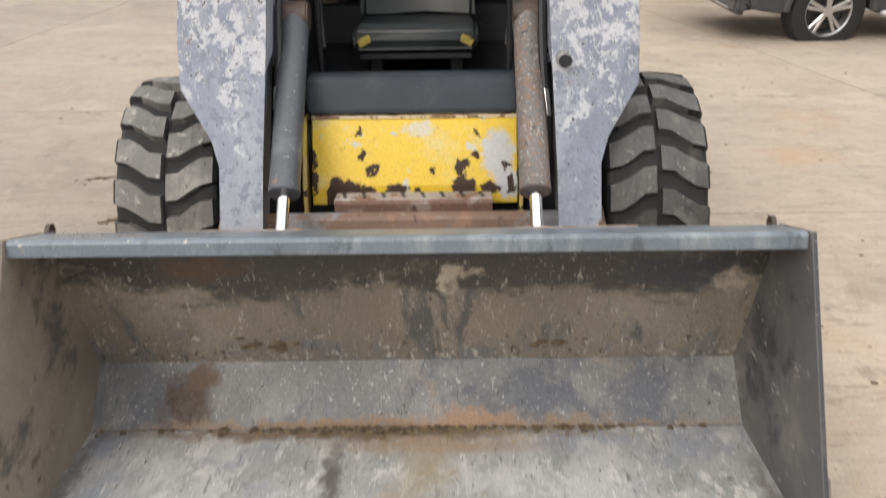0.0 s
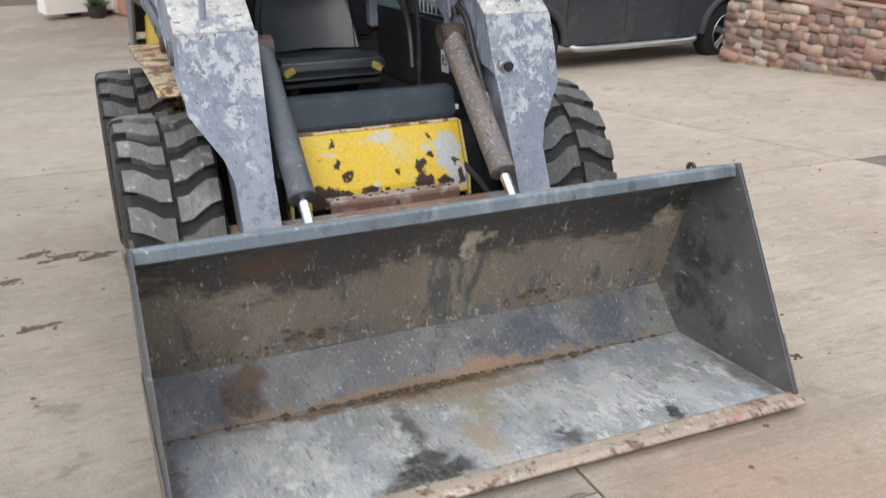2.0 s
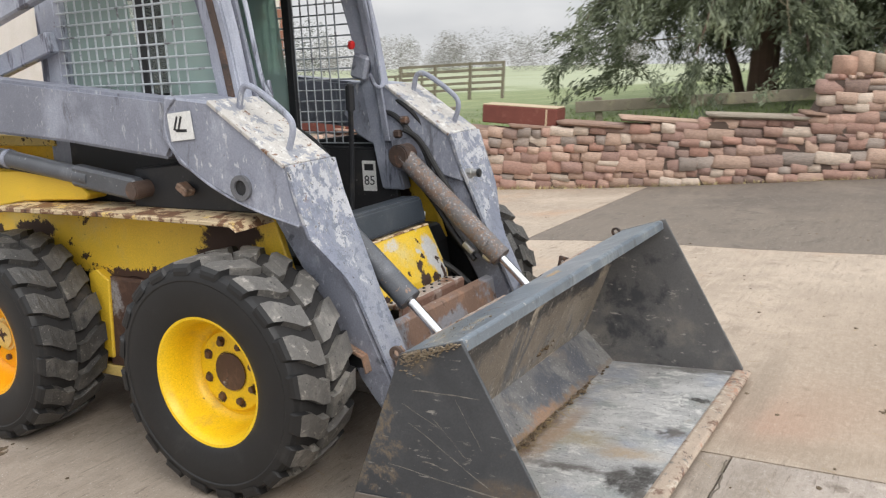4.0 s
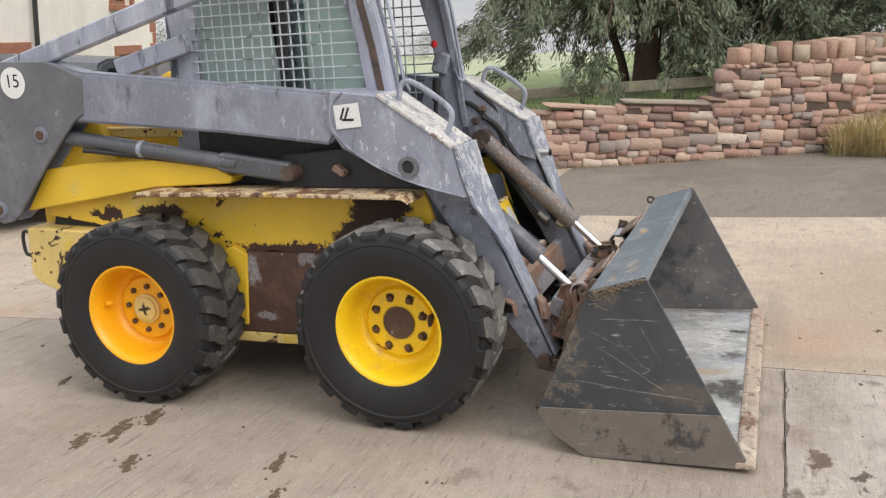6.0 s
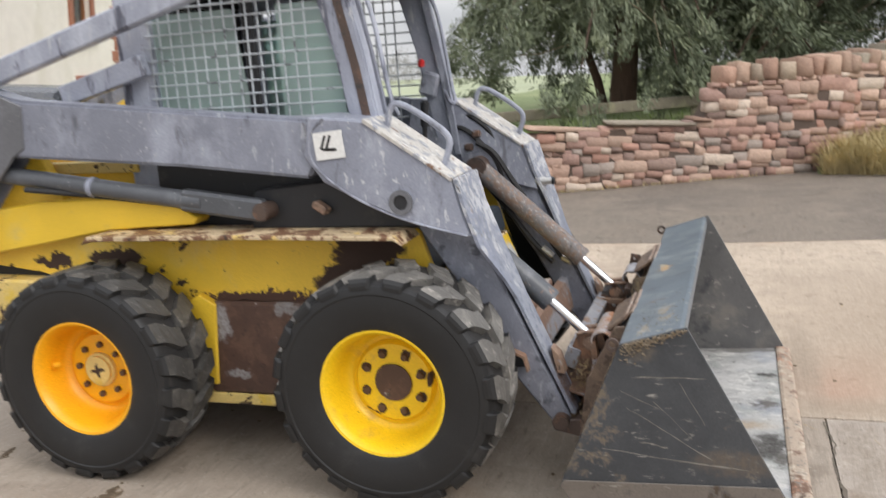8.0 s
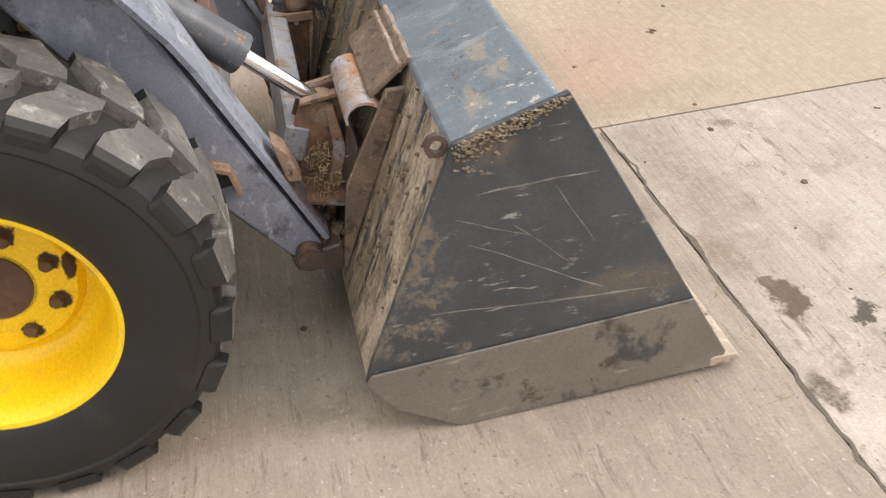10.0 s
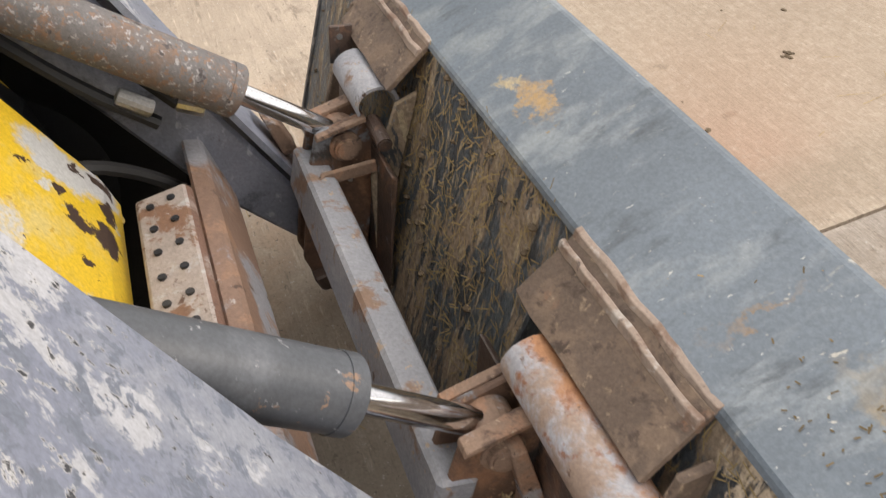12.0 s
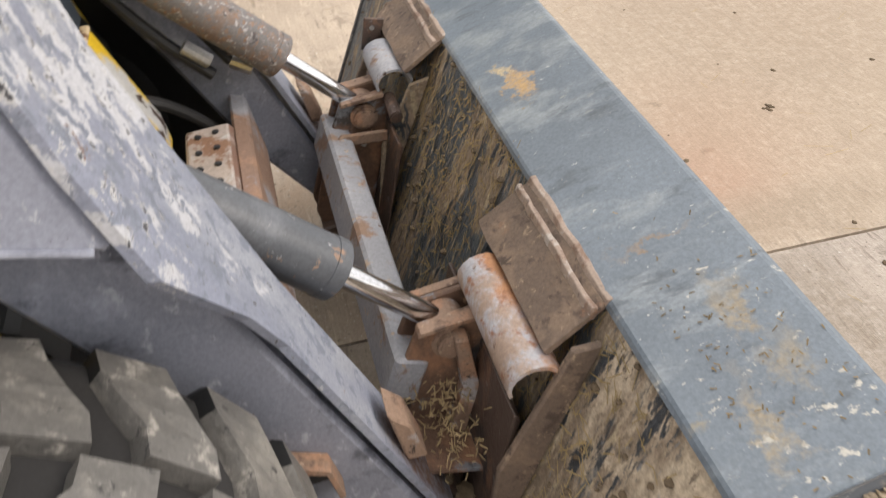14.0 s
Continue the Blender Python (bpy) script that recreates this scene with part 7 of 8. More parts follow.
for s in (-1, 1):
    for name, pts in (("rear_side_glass", [(1.06, 1.14), (1.12, 1.45), (1.22, 1.68), (1.68, 1.70), (1.68, 1.14)]), ("front_side_glass", [(1.80, 1.14), (1.80, 1.70), (2.10, 1.70), (2.28, 1.60), (2.72, 1.14)])):
        bm = bmesh.new()
        vs = [bm.verts.new((x, s * (0.905 - 0.22 * max(0, z - 1.1)), z)) for x, z in pts]
        f = bm.faces.new(vs)
        bmesh.ops.solidify(bm, geom=[f], thickness=0.01)
        part(name, bm, M_carglass, truck, "dark side glass")
    for x in (1.10, 2.0):
        part("door_handle", sweep([(x - 0.1, s * 0.935, 1.0), (x - 0.08, s * 0.965, 1.0), (x + 0.08, s * 0.965, 1.0), (x + 0.1, s * 0.935, 1.0)], 0.014, 8), M_alloy, truck)
    for x in (0.86, 1.74, 2.62):
        part("door_gap", box((x, s * 0.931, 0.78), (0.012, 0.004, 0.66), 0), M_cartyre, truck)
    m = part("mirror", box((2.58, s * 1.05, 1.20), (0.16, 0.22, 0.17), 0.035, 3), M_alloy, truck, "silver door mirror")
    part("mirror_arm", box((2.60, s * 0.94, 1.13), (0.06, 0.10, 0.05), 0.01), M_carplastic, m)
    part("side_step", sweep([(0.55, s * 0.90, 0.36), (0.62, s * 1.00, 0.34), (2.45, s * 1.00, 0.34), (2.52, s * 0.90, 0.36)], 0.035, 10), M_alloy, truck, "bright tubular side step")
    for cx in (0.0, 3.09):
        ar = arch(cx, 0.455, 13)
        bm = sweep([(x, s * 0.935, z) for x, z in ar], 0.045, 8, rounds=1)
        part("wheel_arch", bm, M_carplastic, truck)
        prof = [(-0.11, 0.24), (-0.12, 0.30), (-0.11, 0.37), (-0.08, 0.385), (0.08, 0.385), (0.11, 0.37), (0.12, 0.30), (0.11, 0.24)]
        tb = revolve(prof, 40)
        T = Matrix.Translation((cx, s * 0.82, 0.385)) @ Matrix.Rotation(radians(90 * s), 4, 'Z')
        bmesh.ops.transform(tb, matrix=T, verts=tb.verts)
        wh = part("wheel", tb, M_cartyre, truck, "alloy road wheel", smooth=True)
        rb = revolve([(0.0, 0.245), (0.10, 0.245), (0.115, 0.235), (0.10, 0.225), (0.0, 0.22)], 36)
        for k in range(10):
            a = 2 * math.pi * (k // 2) / 5 + (0.14 if k % 2 else -0.14)
            sb = box((0, 0, 0), (0.03, 0.034, 0.20), 0.006)
            bmesh.ops.transform(sb, matrix=Matrix.Rotation(a, 4, 'X') @ Matrix.Translation((0.085, 0, 0.13)), verts=sb.verts)
            merge(rb, sb)
        rod((0.05, 0, 0), (0.105, 0, 0), 0.055, 16, 0.006, bm=rb)
        bmesh.ops.transform(rb, matrix=T, verts=rb.verts)
        part("rim", rb, M_alloy, wh)
        part("brake_disc", rod((cx, s * 0.80, 0.385), (cx, s * 0.83, 0.385), 0.20, 24), M_gutter, wh)
    part("headlamp", box((3.86, s * 0.66, 0.90), (0.12, 0.40, 0.14), 0.03, 2), M_lamp_lens, truck, "clear headlamp")
    part("fog_lamp", rod((3.95, s * 0.72, 0.52), (3.985, s * 0.72, 0.52), 0.05, 16), M_lamp_lens, truck)
    part("tail_lamp", box((-1.215, s * 0.82, 0.92), (0.04, 0.14, 0.36), 0.01), M_red, truck)
part("windscreen", prism([(0, 0), (0.0, 0.01), (0.86, 0.01), (0.86, 0)], -0.76, 0.76, 0), M_carglass, truck)
for o in truck.children:
    if o.name.startswith("windscreen"):
        o.matrix_basis = Matrix.Translation((2.97, 0, 1.145)) @ Matrix.Rotation(radians(90), 4, 'Z') @ Matrix.Rotation(radians(40), 4, 'X')
bm = box((3.95, 0, 0.82), (0.06, 1.02, 0.22), 0.02, 2)
gr = part("grille", bm, M_carplastic, truck, "black grille with chrome bars")
for z in (0.78, 0.86):
    part("chrome_bar", box((3.985, 0, z), (0.02, 0.98, 0.022), 0.006), M_alloy, gr)
part("badge", rod((3.985, 0, 0.82), (4.005, 0, 0.82), 0.075, 24, 0.006), M_alloy, gr, "round chrome badge")
part("badge_face", rod((4.003, 0, 0.82), (4.008, 0, 0.82), 0.06, 24), M_gutter, gr)
bm = bmesh.new()
box((4.010, 0.018, 0.82), (0.006, 0.012, 0.08), 0, rot=Matrix.Rotation(0.35, 3, 'X'), bm=bm)
box((4.010, -0.018, 0.82), (0.006, 0.012, 0.08), 0, rot=Matrix.Rotation(-0.35, 3, 'X'), bm=bm)
part("badge_mark", bm, M_alloy, gr)
bp = part("bumper", box((3.95, 0, 0.50), (0.16, 1.80, 0.30), 0.05, 3), M_car, truck)
part("lower_grille", box((4.025, 0, 0.47), (0.02, 1.1, 0.12), 0.01), M_carplastic, bp)
part("chrome_strip", box((4.03, 0, 0.40), (0.02, 1.5, 0.015), 0.004), M_alloy, bp)
pl = part("number_plate", box((4.036, 0, 0.625), (0.012, 0.52, 0.115), 0.004), M_white_label, bp, "white number plate with dark bars")
for k in range(7):
    part("plate_bar", box((4.043, -0.20 + k * 0.064 + (0.02 if k > 3 else 0), 0.625), (0.003, 0.034, 0.07), 0), M_ink, pl)
part("bonnet_line", box((3.35, 0, 1.085), (0.9, 1.3, 0.02), 0.008, rot=Matrix.Rotation(0.075, 3, 'Y')), M_car, truck)
part("bed_floor", box((-0.2, 0, 1.125), (1.9, 1.6, 0.012), 0.003), M_gutter, truck)

# ---- yew trees, fences and distance ----
M_bark = mat("yew_bark", (0.095, 0.058, 0.042), 0.9, layers=[((0.16, 0.10, 0.075), 6, 0.52, 0.7, (1, 1, 0.2)), ((0.05, 0.035, 0.028), 12, 0.55, 0.7, (1, 1, 0.2))], bump=0.6, bump_scale=20)
M_twig = mat("bare_twig", (0.27, 0.22, 0.15), 0.85, vary=0.2)
M_yew = mat("yew_foliage", (0.125, 0.148, 0.088), 0.6, layers=[((0.25, 0.275, 0.16), 1.6, 0.50, 0.68), ((0.045, 0.062, 0.036), 0.8, 0.54, 0.72)], vary=0.35, vary_scale=9)
M_timber = mat("weathered_timber", (0.19, 0.165, 0.125), 0.85, layers=[((0.28, 0.26, 0.17), 4, 0.5, 0.7, (1, 1, 1)), ((0.11, 0.09, 0.07), 10, 0.58, 0.7)], bump=0.3)


def limb(bm, pts, r0, r1, seg=7):
    """A tapered branch along points."""
    pts = [Vector(p) for p in pts]
    rings = []
    prev = None
    for i, p in enumerate(pts):
        d = (pts[min(i + 1, len(pts) - 1)] - pts[max(i - 1, 0)]).normalized()
        u = d.orthogonal().normalized() if prev is None else (prev - d * prev.dot(d)).normalized()
        prev = u
        v = d.cross(u)
        r = r0 + (r1 - r0) * i / (len(pts) - 1)
        rings.append([bm.verts.new(p + r * (math.cos(k * 2 * math.pi / seg) * u + math.sin(k * 2 * math.pi / seg) * v)) for k in range(seg)])
    for a, b in zip(rings, rings[1:]):
        for k in range(seg):
            bm.faces.new((a[k], a[(k + 1) % seg], b[(k + 1) % seg], b[k]))


def yew(base, height, spread, seed, lean=(0.0, 0.0), limbs=70, low=1.0, per=46, label=""):
    r = random.Random(seed)
    rn = np.random.default_rng(seed)
    tree = empty("yew_tree", Matrix.Translation(base))
    tagged(tree, label, "tree", "yew trees")
    tb = bmesh.new()
    trunk = [Vector((lean[0] * t + 0.10 * noise.noise(Vector((t, seed, 0))), lean[1] * t + 0.10 * noise.noise(Vector((t, 0, seed))), t * height * 0.9 - 0.2)) for t in [i / 14 for i in range(15)]]
    limb(tb, trunk, 0.24, 0.05, 12)
    spots, ways = [], []
    twigs = bmesh.new()
    for i in range(limbs):
        f = (i + 0.5) / limbs
        z = low + (height - low) * f ** 1.15
        t = min(0.999, max(0.0, (z + 0.2) / (height * 0.9)))
        p = trunk[min(14, int(t * 14))].copy()
        p.z = z
        a = i * 2.399 + r.uniform(-0.4, 0.4)
        L = spread * (1.0 - 0.62 * f ** 1.6) * r.uniform(0.72, 1.08)
        rise = 0.55 - 0.2 * r.random() + 0.3 * f
        pts = [p]
        q = p.copy()
        for k in range(1, 9):
            s = k / 8
            q = p + Vector((math.cos(a) * L * s, math.sin(a) * L * s, L * (rise * s - (rise + 0.42) * s * s) + 0.12 * noise.noise(Vector((i, k * 0.4, seed)))))
            pts.append(q)
        limb(tb, pts, 0.06 * (1 - 0.5 * f), 0.01, 5)
        for k in range(2, 9):
            for side in range(6):
                c = pts[k] + Vector((r.gauss(0, 0.27), r.gauss(0, 0.27), r.gauss(-0.16, 0.26)))
                out = Vector((math.cos(a) * 0.6 + r.gauss(0, 0.45), math.sin(a) * 0.6 + r.gauss(0, 0.45), -0.62 + r.gauss(0, 0.28))).normalized()
                spots.append(c)
                ways.append(out)
    n = len(spots)
    P = np.repeat(np.array([tuple(s) for s in spots]), per, 0)
    W = np.repeat(np.array([tuple(s) for s in ways]), per, 0)
    m = len(P)
    along_ = rn.uniform(-0.10, 0.50, m)
    D = W + rn.normal(0, 0.34, (m, 3))
    D[:, 2] -= 0.30
    D /= np.linalg.norm(D, axis=1)[:, None]
    P = P + W * along_[:, None] + rn.normal(0, 0.055, (m, 3))
    Ln = rn.uniform(0.05, 0.15, m)
    S = np.cross(D, rn.normal(0, 1, (m, 3)))
    S /= np.linalg.norm(S, axis=1)[:, None] + 1e-9
    S *= (Ln * 0.105)[:, None]
    V = np.stack([P, P + D * (Ln * 0.45)[:, None] + S, P + D * Ln[:, None], P + D * (Ln * 0.45)[:, None] - S], 1).reshape(-1, 3)
    F = np.arange(m * 4).reshape(-1, 4)
    d = bpy.data.meshes.new("crown")
    d.vertices.add(m * 4)
    d.vertices.foreach_set("co", V.ravel())
    d.loops.add(m * 4)
    d.loops.foreach_set("vertex_index", F.ravel())
    d.polygons.add(m)
    d.polygons.foreach_set("loop_start", np.arange(0, m * 4, 4))
    d.polygons.foreach_set("loop_total", np.full(m, 4))
    d.update()
    d.validate()
    d.materials.append(M_yew)
    part("trunk", tb, M_bark, tree, "reddish brown trunk and limbs")
    crown = new("crown", d)
    crown.parent = tree
    crown["label"] = "dark drooping yew foliage"
    # bare pale branches on the outside
    for i in range(34):
        a = r.uniform(2.2, 4.2)
        z = r.uniform(1.2, 4.6)
        p = Vector((math.cos(a) * 0.5, math.sin(a) * 0.5, z))
        pts = [p]
        w = Vector((math.cos(a), math.sin(a), r.uniform(-0.5, 0.4)))
        for k in range(6):
            w = (w + Vector((r.gauss(0, 0.28), r.gauss(0, 0.28), r.gauss(0.02, 0.28)))).normalized()
            p = p + w * r.uniform(0.3, 0.62)
            pts.append(p)
        limb(twigs, pts, 0.018, 0.004, 5)
    part("bare_branch", twigs, M_twig, tree, "bare pale branches")
    return tree


zt = lawn_z(12.0, 0.8)
yew((12.0, 0.8, zt), 8.6, 3.35, 11, (0.15, 0.1), 96, 1.75, 110, "broad dark yew tree with drooping boughs on the lawn")
yew((13.6, -3.6, lawn_z(13.6, -3.4)), 8.2, 4.3, 23, (-0.1, 0.2), 84, 1.3, 74, "dark yew tree close beside another")
yew((16.5, 0.0, lawn_z(16.5, 0.0)), 7.2, 3.4, 37, (0.2, 0.0), 46, 1.6, 30, "dark yew tree standing further back")
# leaning thin trunk beside the yew
lt = bmesh.new()
limb(lt, [(0, 0, -0.1), (-0.10, 0.16, 0.5), (-0.22, 0.36, 1.0), (-0.34, 0.60, 1.6), (-0.4, 0.75, 2.4)], 0.085, 0.05, 9)
ob = part("leaning_trunk", lt, M_bark)
ob.matrix_world = Matrix.Translation((12.2, 1.1, lawn_z(12.2, 1.1)))
tagged(ob, "thin leaning tree trunk under the yew", "tree trunk")

# heavy timber rail with its end post behind the wall
a, b = Vector((8.45, 2.5, 0)), Vector((9.45, -0.55, 0))
a.z, b.z = 0.69, 1.03
rl = part("timber_rail", roughen(box((0, 0, 0), ((b - a).length, 0.06, 0.15), 0.008), 0.006, 3), M_timber)
rl.matrix_world = Matrix.Translation((a + b) / 2) @ (b - a).to_track_quat('X', 'Z').to_matrix().to_4x4()
tagged(rl, "weathered timber rail behind the wall", "rail")
part("rail_post", box(((b - a).length / 2 - 0.05, 0.07, -0.16), (0.10, 0.10, 0.55), 0.008), M_timber, rl)
part("rail_post", box((-(b - a).length / 2 + 0.3, 0.07, -0.16), (0.10, 0.10, 0.55), 0.008), M_timber, rl)


def fence(points, height, rails, label, posts=True):
    ob = empty("timber_fence", Matrix.Translation((points[0][0], points[0][1], lawn_z(*points[0]))))
    tagged(ob, label, "fence", "paddock fences")
    o = ob.matrix_world.translation
    P = [Vector((x, y, lawn_z(x, y))) - o for x, y in points]
    for p in P:
        part("post", box(p + Vector((0, 0, height / 2 - 0.1)), (0.11, 0.11, height + 0.2), 0.008), M_timber, ob)
    for p, q in zip(P, P[1:]):
        for k in range(rails):
            z = height * (0.28 + 0.68 * k / max(1, rails - 1))
            c = (p + q) / 2 + Vector((0, 0, z))
            part("rail", box(c, ((q - p).length + 0.1, 0.045, 0.11), 0.006, rot=(q - p).to_track_quat('X', 'Z').to_matrix()), M_timber, ob)
    return ob


fence([(26.4, 26.2), (27.8, 24.3), (29.2, 22.4)], 1.15, 3, "weathered post and rail fence round the paddock")
fence([(29.2, 22.4), (30.0, 21.2), (30.8, 20.0), (31.4, 19.0)], 1.2, 3, "weathered post and rail fence up the slope")
fence([(28.4, 18.2), (29.0, 16.9), (29.6, 15.6), (30.2, 14.4)], 1.5, 5, "close-railed timber pen beside the paddock")
fence([(11.2, 10.9), (11.8, 10.2)], 1.0, 3, "tall timber hurdle by the house corner")
rr = part("fallen_rail", box((0, 0, 0), (2.6, 0.12, 0.05), 0.006), M_timber)
rr.matrix_world = Matrix.Translation((9.3, 6.2, lawn_z(9.3, 6.2) + 0.30)) @ Euler((0, -0.06, -0.75)).to_matrix().to_4x4()
tagged(rr, "long weathered plank laid on trestles", "plank")
part("trestle", box((0.9, 0, -0.17), (0.1, 0.12, 0.34), 0.005), M_timber, rr)
part("trestle", box((-0.9, 0, -0.17), (0.1, 0.12, 0.34), 0.005), M_timber, rr)

# distant woods and hedges; the woods' pale grey has distance haze mixed in
M_wood_hazed = mat("hazed_bare_wood", (0.30, 0.29, 0.27), 0.95, layers=[((0.24, 0.24, 0.21), 0.1, 0.45, 0.65)], vary=0.25, vary_scale=0.6)
M_hedge = mat("hedge", (0.075, 0.075, 0.045), 0.95, vary=0.3, vary_scale=2)


def far_wood(name, a, b, height, count, per, material, label, seed, zbase):
    r = np.random.default_rng(seed)
    Vs = []
    for i in range(count):
        f = r.uniform(0, 1)
        c = np.array([a[0] + (b[0] - a[0]) * f + r.normal(0, 2), a[1] + (b[1] - a[1]) * f + r.normal(0, 2), 0.0])
        c[2] = lawn_z(c[0], c[1]) - 0.3 if zbase is None else zbase
        h = height * r.uniform(0.5, 1.15)
        q = r.normal(0, 1, (per, 3))
        q /= np.linalg.norm(q, axis=1)[:, None]
        q *= (r.uniform(0.2, 1, per) ** 0.5)[:, None]
        p = c + q * np.array([h * 0.36, h * 0.36, h * 0.5]) + np.array([0, 0, h * 0.5])
        d = r.normal(0, 1, (per, 3)) * h * 0.017
        e = r.normal(0, 1, (per, 3)) * h * 0.017
        Vs.append(np.stack([p, p + d, p + d + e], 1).reshape(-1, 3))
    V = np.concatenate(Vs)
    me_ = bpy.data.meshes.new(name)
    me_.from_pydata(V.tolist(), [], np.arange(len(V)).reshape(-1, 3).tolist())
    me_.materials.append(material)
    return tagged(new(name, me_), label, "trees", kind="stuff")


far_wood("far_woods", (190, 50), (110, 165), 8.0, 120, 800, M_wood_hazed, "bare woods on the far field edge, haze painted into their grey", 3, None)
far_wood("far_woods", (100, 22), (105, -10), 7.0, 60, 800, M_wood_hazed, "bare woods on the skyline, haze painted into their grey", 5, 1.2)
far_wood("far_trees", (120, 118), (130, 104), 11.0, 5, 900, mat("far_evergreen", (0.12, 0.135, 0.115), 0.95, vary=0.2), "dark evergreen trees beyond the paddock", 9, None)
far_wood("far_hedge", (30, 6), (34, 14), 1.1, 40, 200, M_hedge, "low brown hedge across the field", 12, 0.9)

# ---- labels, hoses, dirt and litter ----
def text_mesh(body, size, name, material, parent, m):
    c = bpy.data.curves.new(name, 'FONT')
    c.body, c.size, c.align_x, c.align_y, c.extrude = body, size, 'CENTER', 'CENTER', 0.0004
    tmp = bpy.data.objects.new("tmp", c)
    scene.collection.objects.link(tmp)
    bpy.context.view_layer.update()
    me_ = bpy.data.meshes.new_from_object(tmp.evaluated_get(bpy.context.evaluated_depsgraph_get()))
    bpy.data.objects.remove(tmp)
    bpy.data.curves.remove(c)
    me_.transform(m)
    me_.materials.append(material)
    ob = new(name, me_)
    ob.parent = parent
    return ob


# faces of the right arm look to -x: text runs towards -y
FACE = Matrix(((0, 0, -1, 0), (-1, 0, 0, 0), (0, 1, 0, 0), (0, 0, 0, 1)))
st = part("sticker", box((-0.6725, 0.212, 1.270), (0.0015, 0.115, 0.098), 0.0004, rot=Matrix.Rotation(radians(-5), 3, 'X')), M_white_label, loader, "white square sticker with a dark angular mark")
for dy, dz in ((0.0, 0.0), (-0.020, 0.0)):
    bm = bmesh.new()
    box((-0.674, 0.234 + dy, 1.280 + dz), (0.001, 0.009, 0.052), 0, rot=Matrix.Rotation(radians(22), 3, 'X'), bm=bm)
    box((-0.674, 0.220 + dy, 1.255 + dz), (0.001, 0.034, 0.010), 0, bm=bm)
    part("mark", bm, M_ink, st)
disc = part("speed_disc", rod((-0.6675, 1.955, 1.462), (-0.6705, 1.955, 1.462), 0.073, 36), M_white_label, loader, "round white disc with the number 15")
text_mesh("15", 0.088, "numerals", M_ink, disc, Matrix.Translation((-0.6712, 1.955, 1.468)) @ FACE)
wl_ = part("sound_label", box((0.4345, 0.205, 0.945), (0.0015, 0.075, 0.14), 0.0), M_white_label, loader, "white sound power label")
text_mesh("85", 0.062, "numerals", M_ink, wl_, Matrix.Translation((0.4332, 0.205, 0.922)) @ FACE)
part("label_bar", box((0.433, 0.205, 0.985), (0.001, 0.05, 0.03), 0), M_ink, wl_)
part("sill_inner", prism([(1.07, 0.77), (0.06, 0.77), (0.09, 1.06), (1.07, 1.08)], 0.4355, 0.4385, 0), M_scuffed, loader)
part("warning_label", box((0.33, -0.142, 0.80), (0.03, 0.002, 0.02), 0), M_white_label, loader)

# hydraulic hoses and couplings on the left arm, and hoses along both cylinders
hoses = [
    [(0.40, -0.02, 1.16), (0.405, -0.10, 1.12), (0.40, -0.17, 1.00), (0.405, -0.26, 0.86), (0.41, -0.33, 0.72), (0.39, -0.40, 0.62)],
    [(0.44, 0.06, 1.30), (0.42, -0.02, 1.27), (0.43, -0.09, 1.20), (0.44, -0.14, 1.10)],
    [(0.43, 0.10, 1.24), (0.41, 0.02, 1.22), (0.42, -0.05, 1.14), (0.43, -0.12, 1.04), (0.42, -0.14, 0.95)],
    [(0.39, -0.05, 0.98), (0.40, -0.16, 0.84), (0.39, -0.26, 0.70), (0.38, -0.36, 0.60)],
    [(-0.40, -0.02, 1.16), (-0.405, -0.10, 1.10), (-0.40, -0.17, 0.96), (-0.405, -0.26, 0.80), (-0.40, -0.36, 0.66)],
    [(0.30, -0.10, 0.62), (0.33, -0.22, 0.60), (0.38, -0.30, 0.52), (0.40, -0.36, 0.44)],
    [(-0.66, 1.60, 1.14), (-0.60, 1.30, 1.10), (-0.60, 0.95, 1.06), (-0.58, 0.70, 1.02)],
]
for h in hoses:
    part("hose", sweep(h, 0.0125, 8), M_hose, loader, "black hydraulic hose")
for p, q in (((0.442, -0.19, 0.962), (0.450, -0.36, 0.968)), ((0.443, -0.15, 1.035), (0.446, -0.26, 1.030))):
    p, q = Vector(p), Vector(q)
    cp = part("coupling", rod(p, q, 0.016, 14, 0.003), M_zinc, loader, "steel quick coupling")
    part("sleeve", rod(p.lerp(q, 0.5), p.lerp(q, 0.82), 0.0215, 14, 0.003), M_zinc, cp)
    part("hex", rod(p.lerp(q, 0.12), p.lerp(q, 0.28), 0.0205, 6, 0.001), M_rust_dark, cp)
    part("cap", rod(p.lerp(q, 0.95), p.lerp(q, 1.04), 0.019, 14, 0.004), M_black, cp)
for p, q in (((0.402, -0.255, 0.862), (0.408, -0.295, 0.79)), ((0.392, -0.40, 0.62), (0.380, -0.44, 0.60)), ((-0.402, -0.22, 0.87), (-0.404, -0.255, 0.81)), ((0.375, -0.315, 0.672), (0.372, -0.36, 0.632))):
    part("hose_ferrule", rod(p, q, 0.0155, 12, 0.002), M_zinc, loader)
for y, z in ((-0.02, 1.20), (0.02, 1.14)):
    part("hose_elbow", box((0.42, y, z), (0.05, 0.04, 0.035), 0.008), M_rust_dark, loader)

# lumps of mud, straw and chaff
g = random.Random(21)


def lumps(name, spots, r0, material, parent, label):
    bm = bmesh.new()
    for p in spots:
        own = bmesh.new()
        bmesh.ops.create_icosphere(own, subdivisions=1, radius=r0 * g.uniform(0.4, 1.3), matrix=Matrix.Translation(p) @ Matrix.Diagonal((1.3, 1.1, 0.5, 1)))
        for v in own.verts:
            v.co += noise.noise_vector(v.co * 60) * r0 * 0.4
        merge(bm, own)
    return tagged(part(name, bm, material, parent), label, kind="stuff")


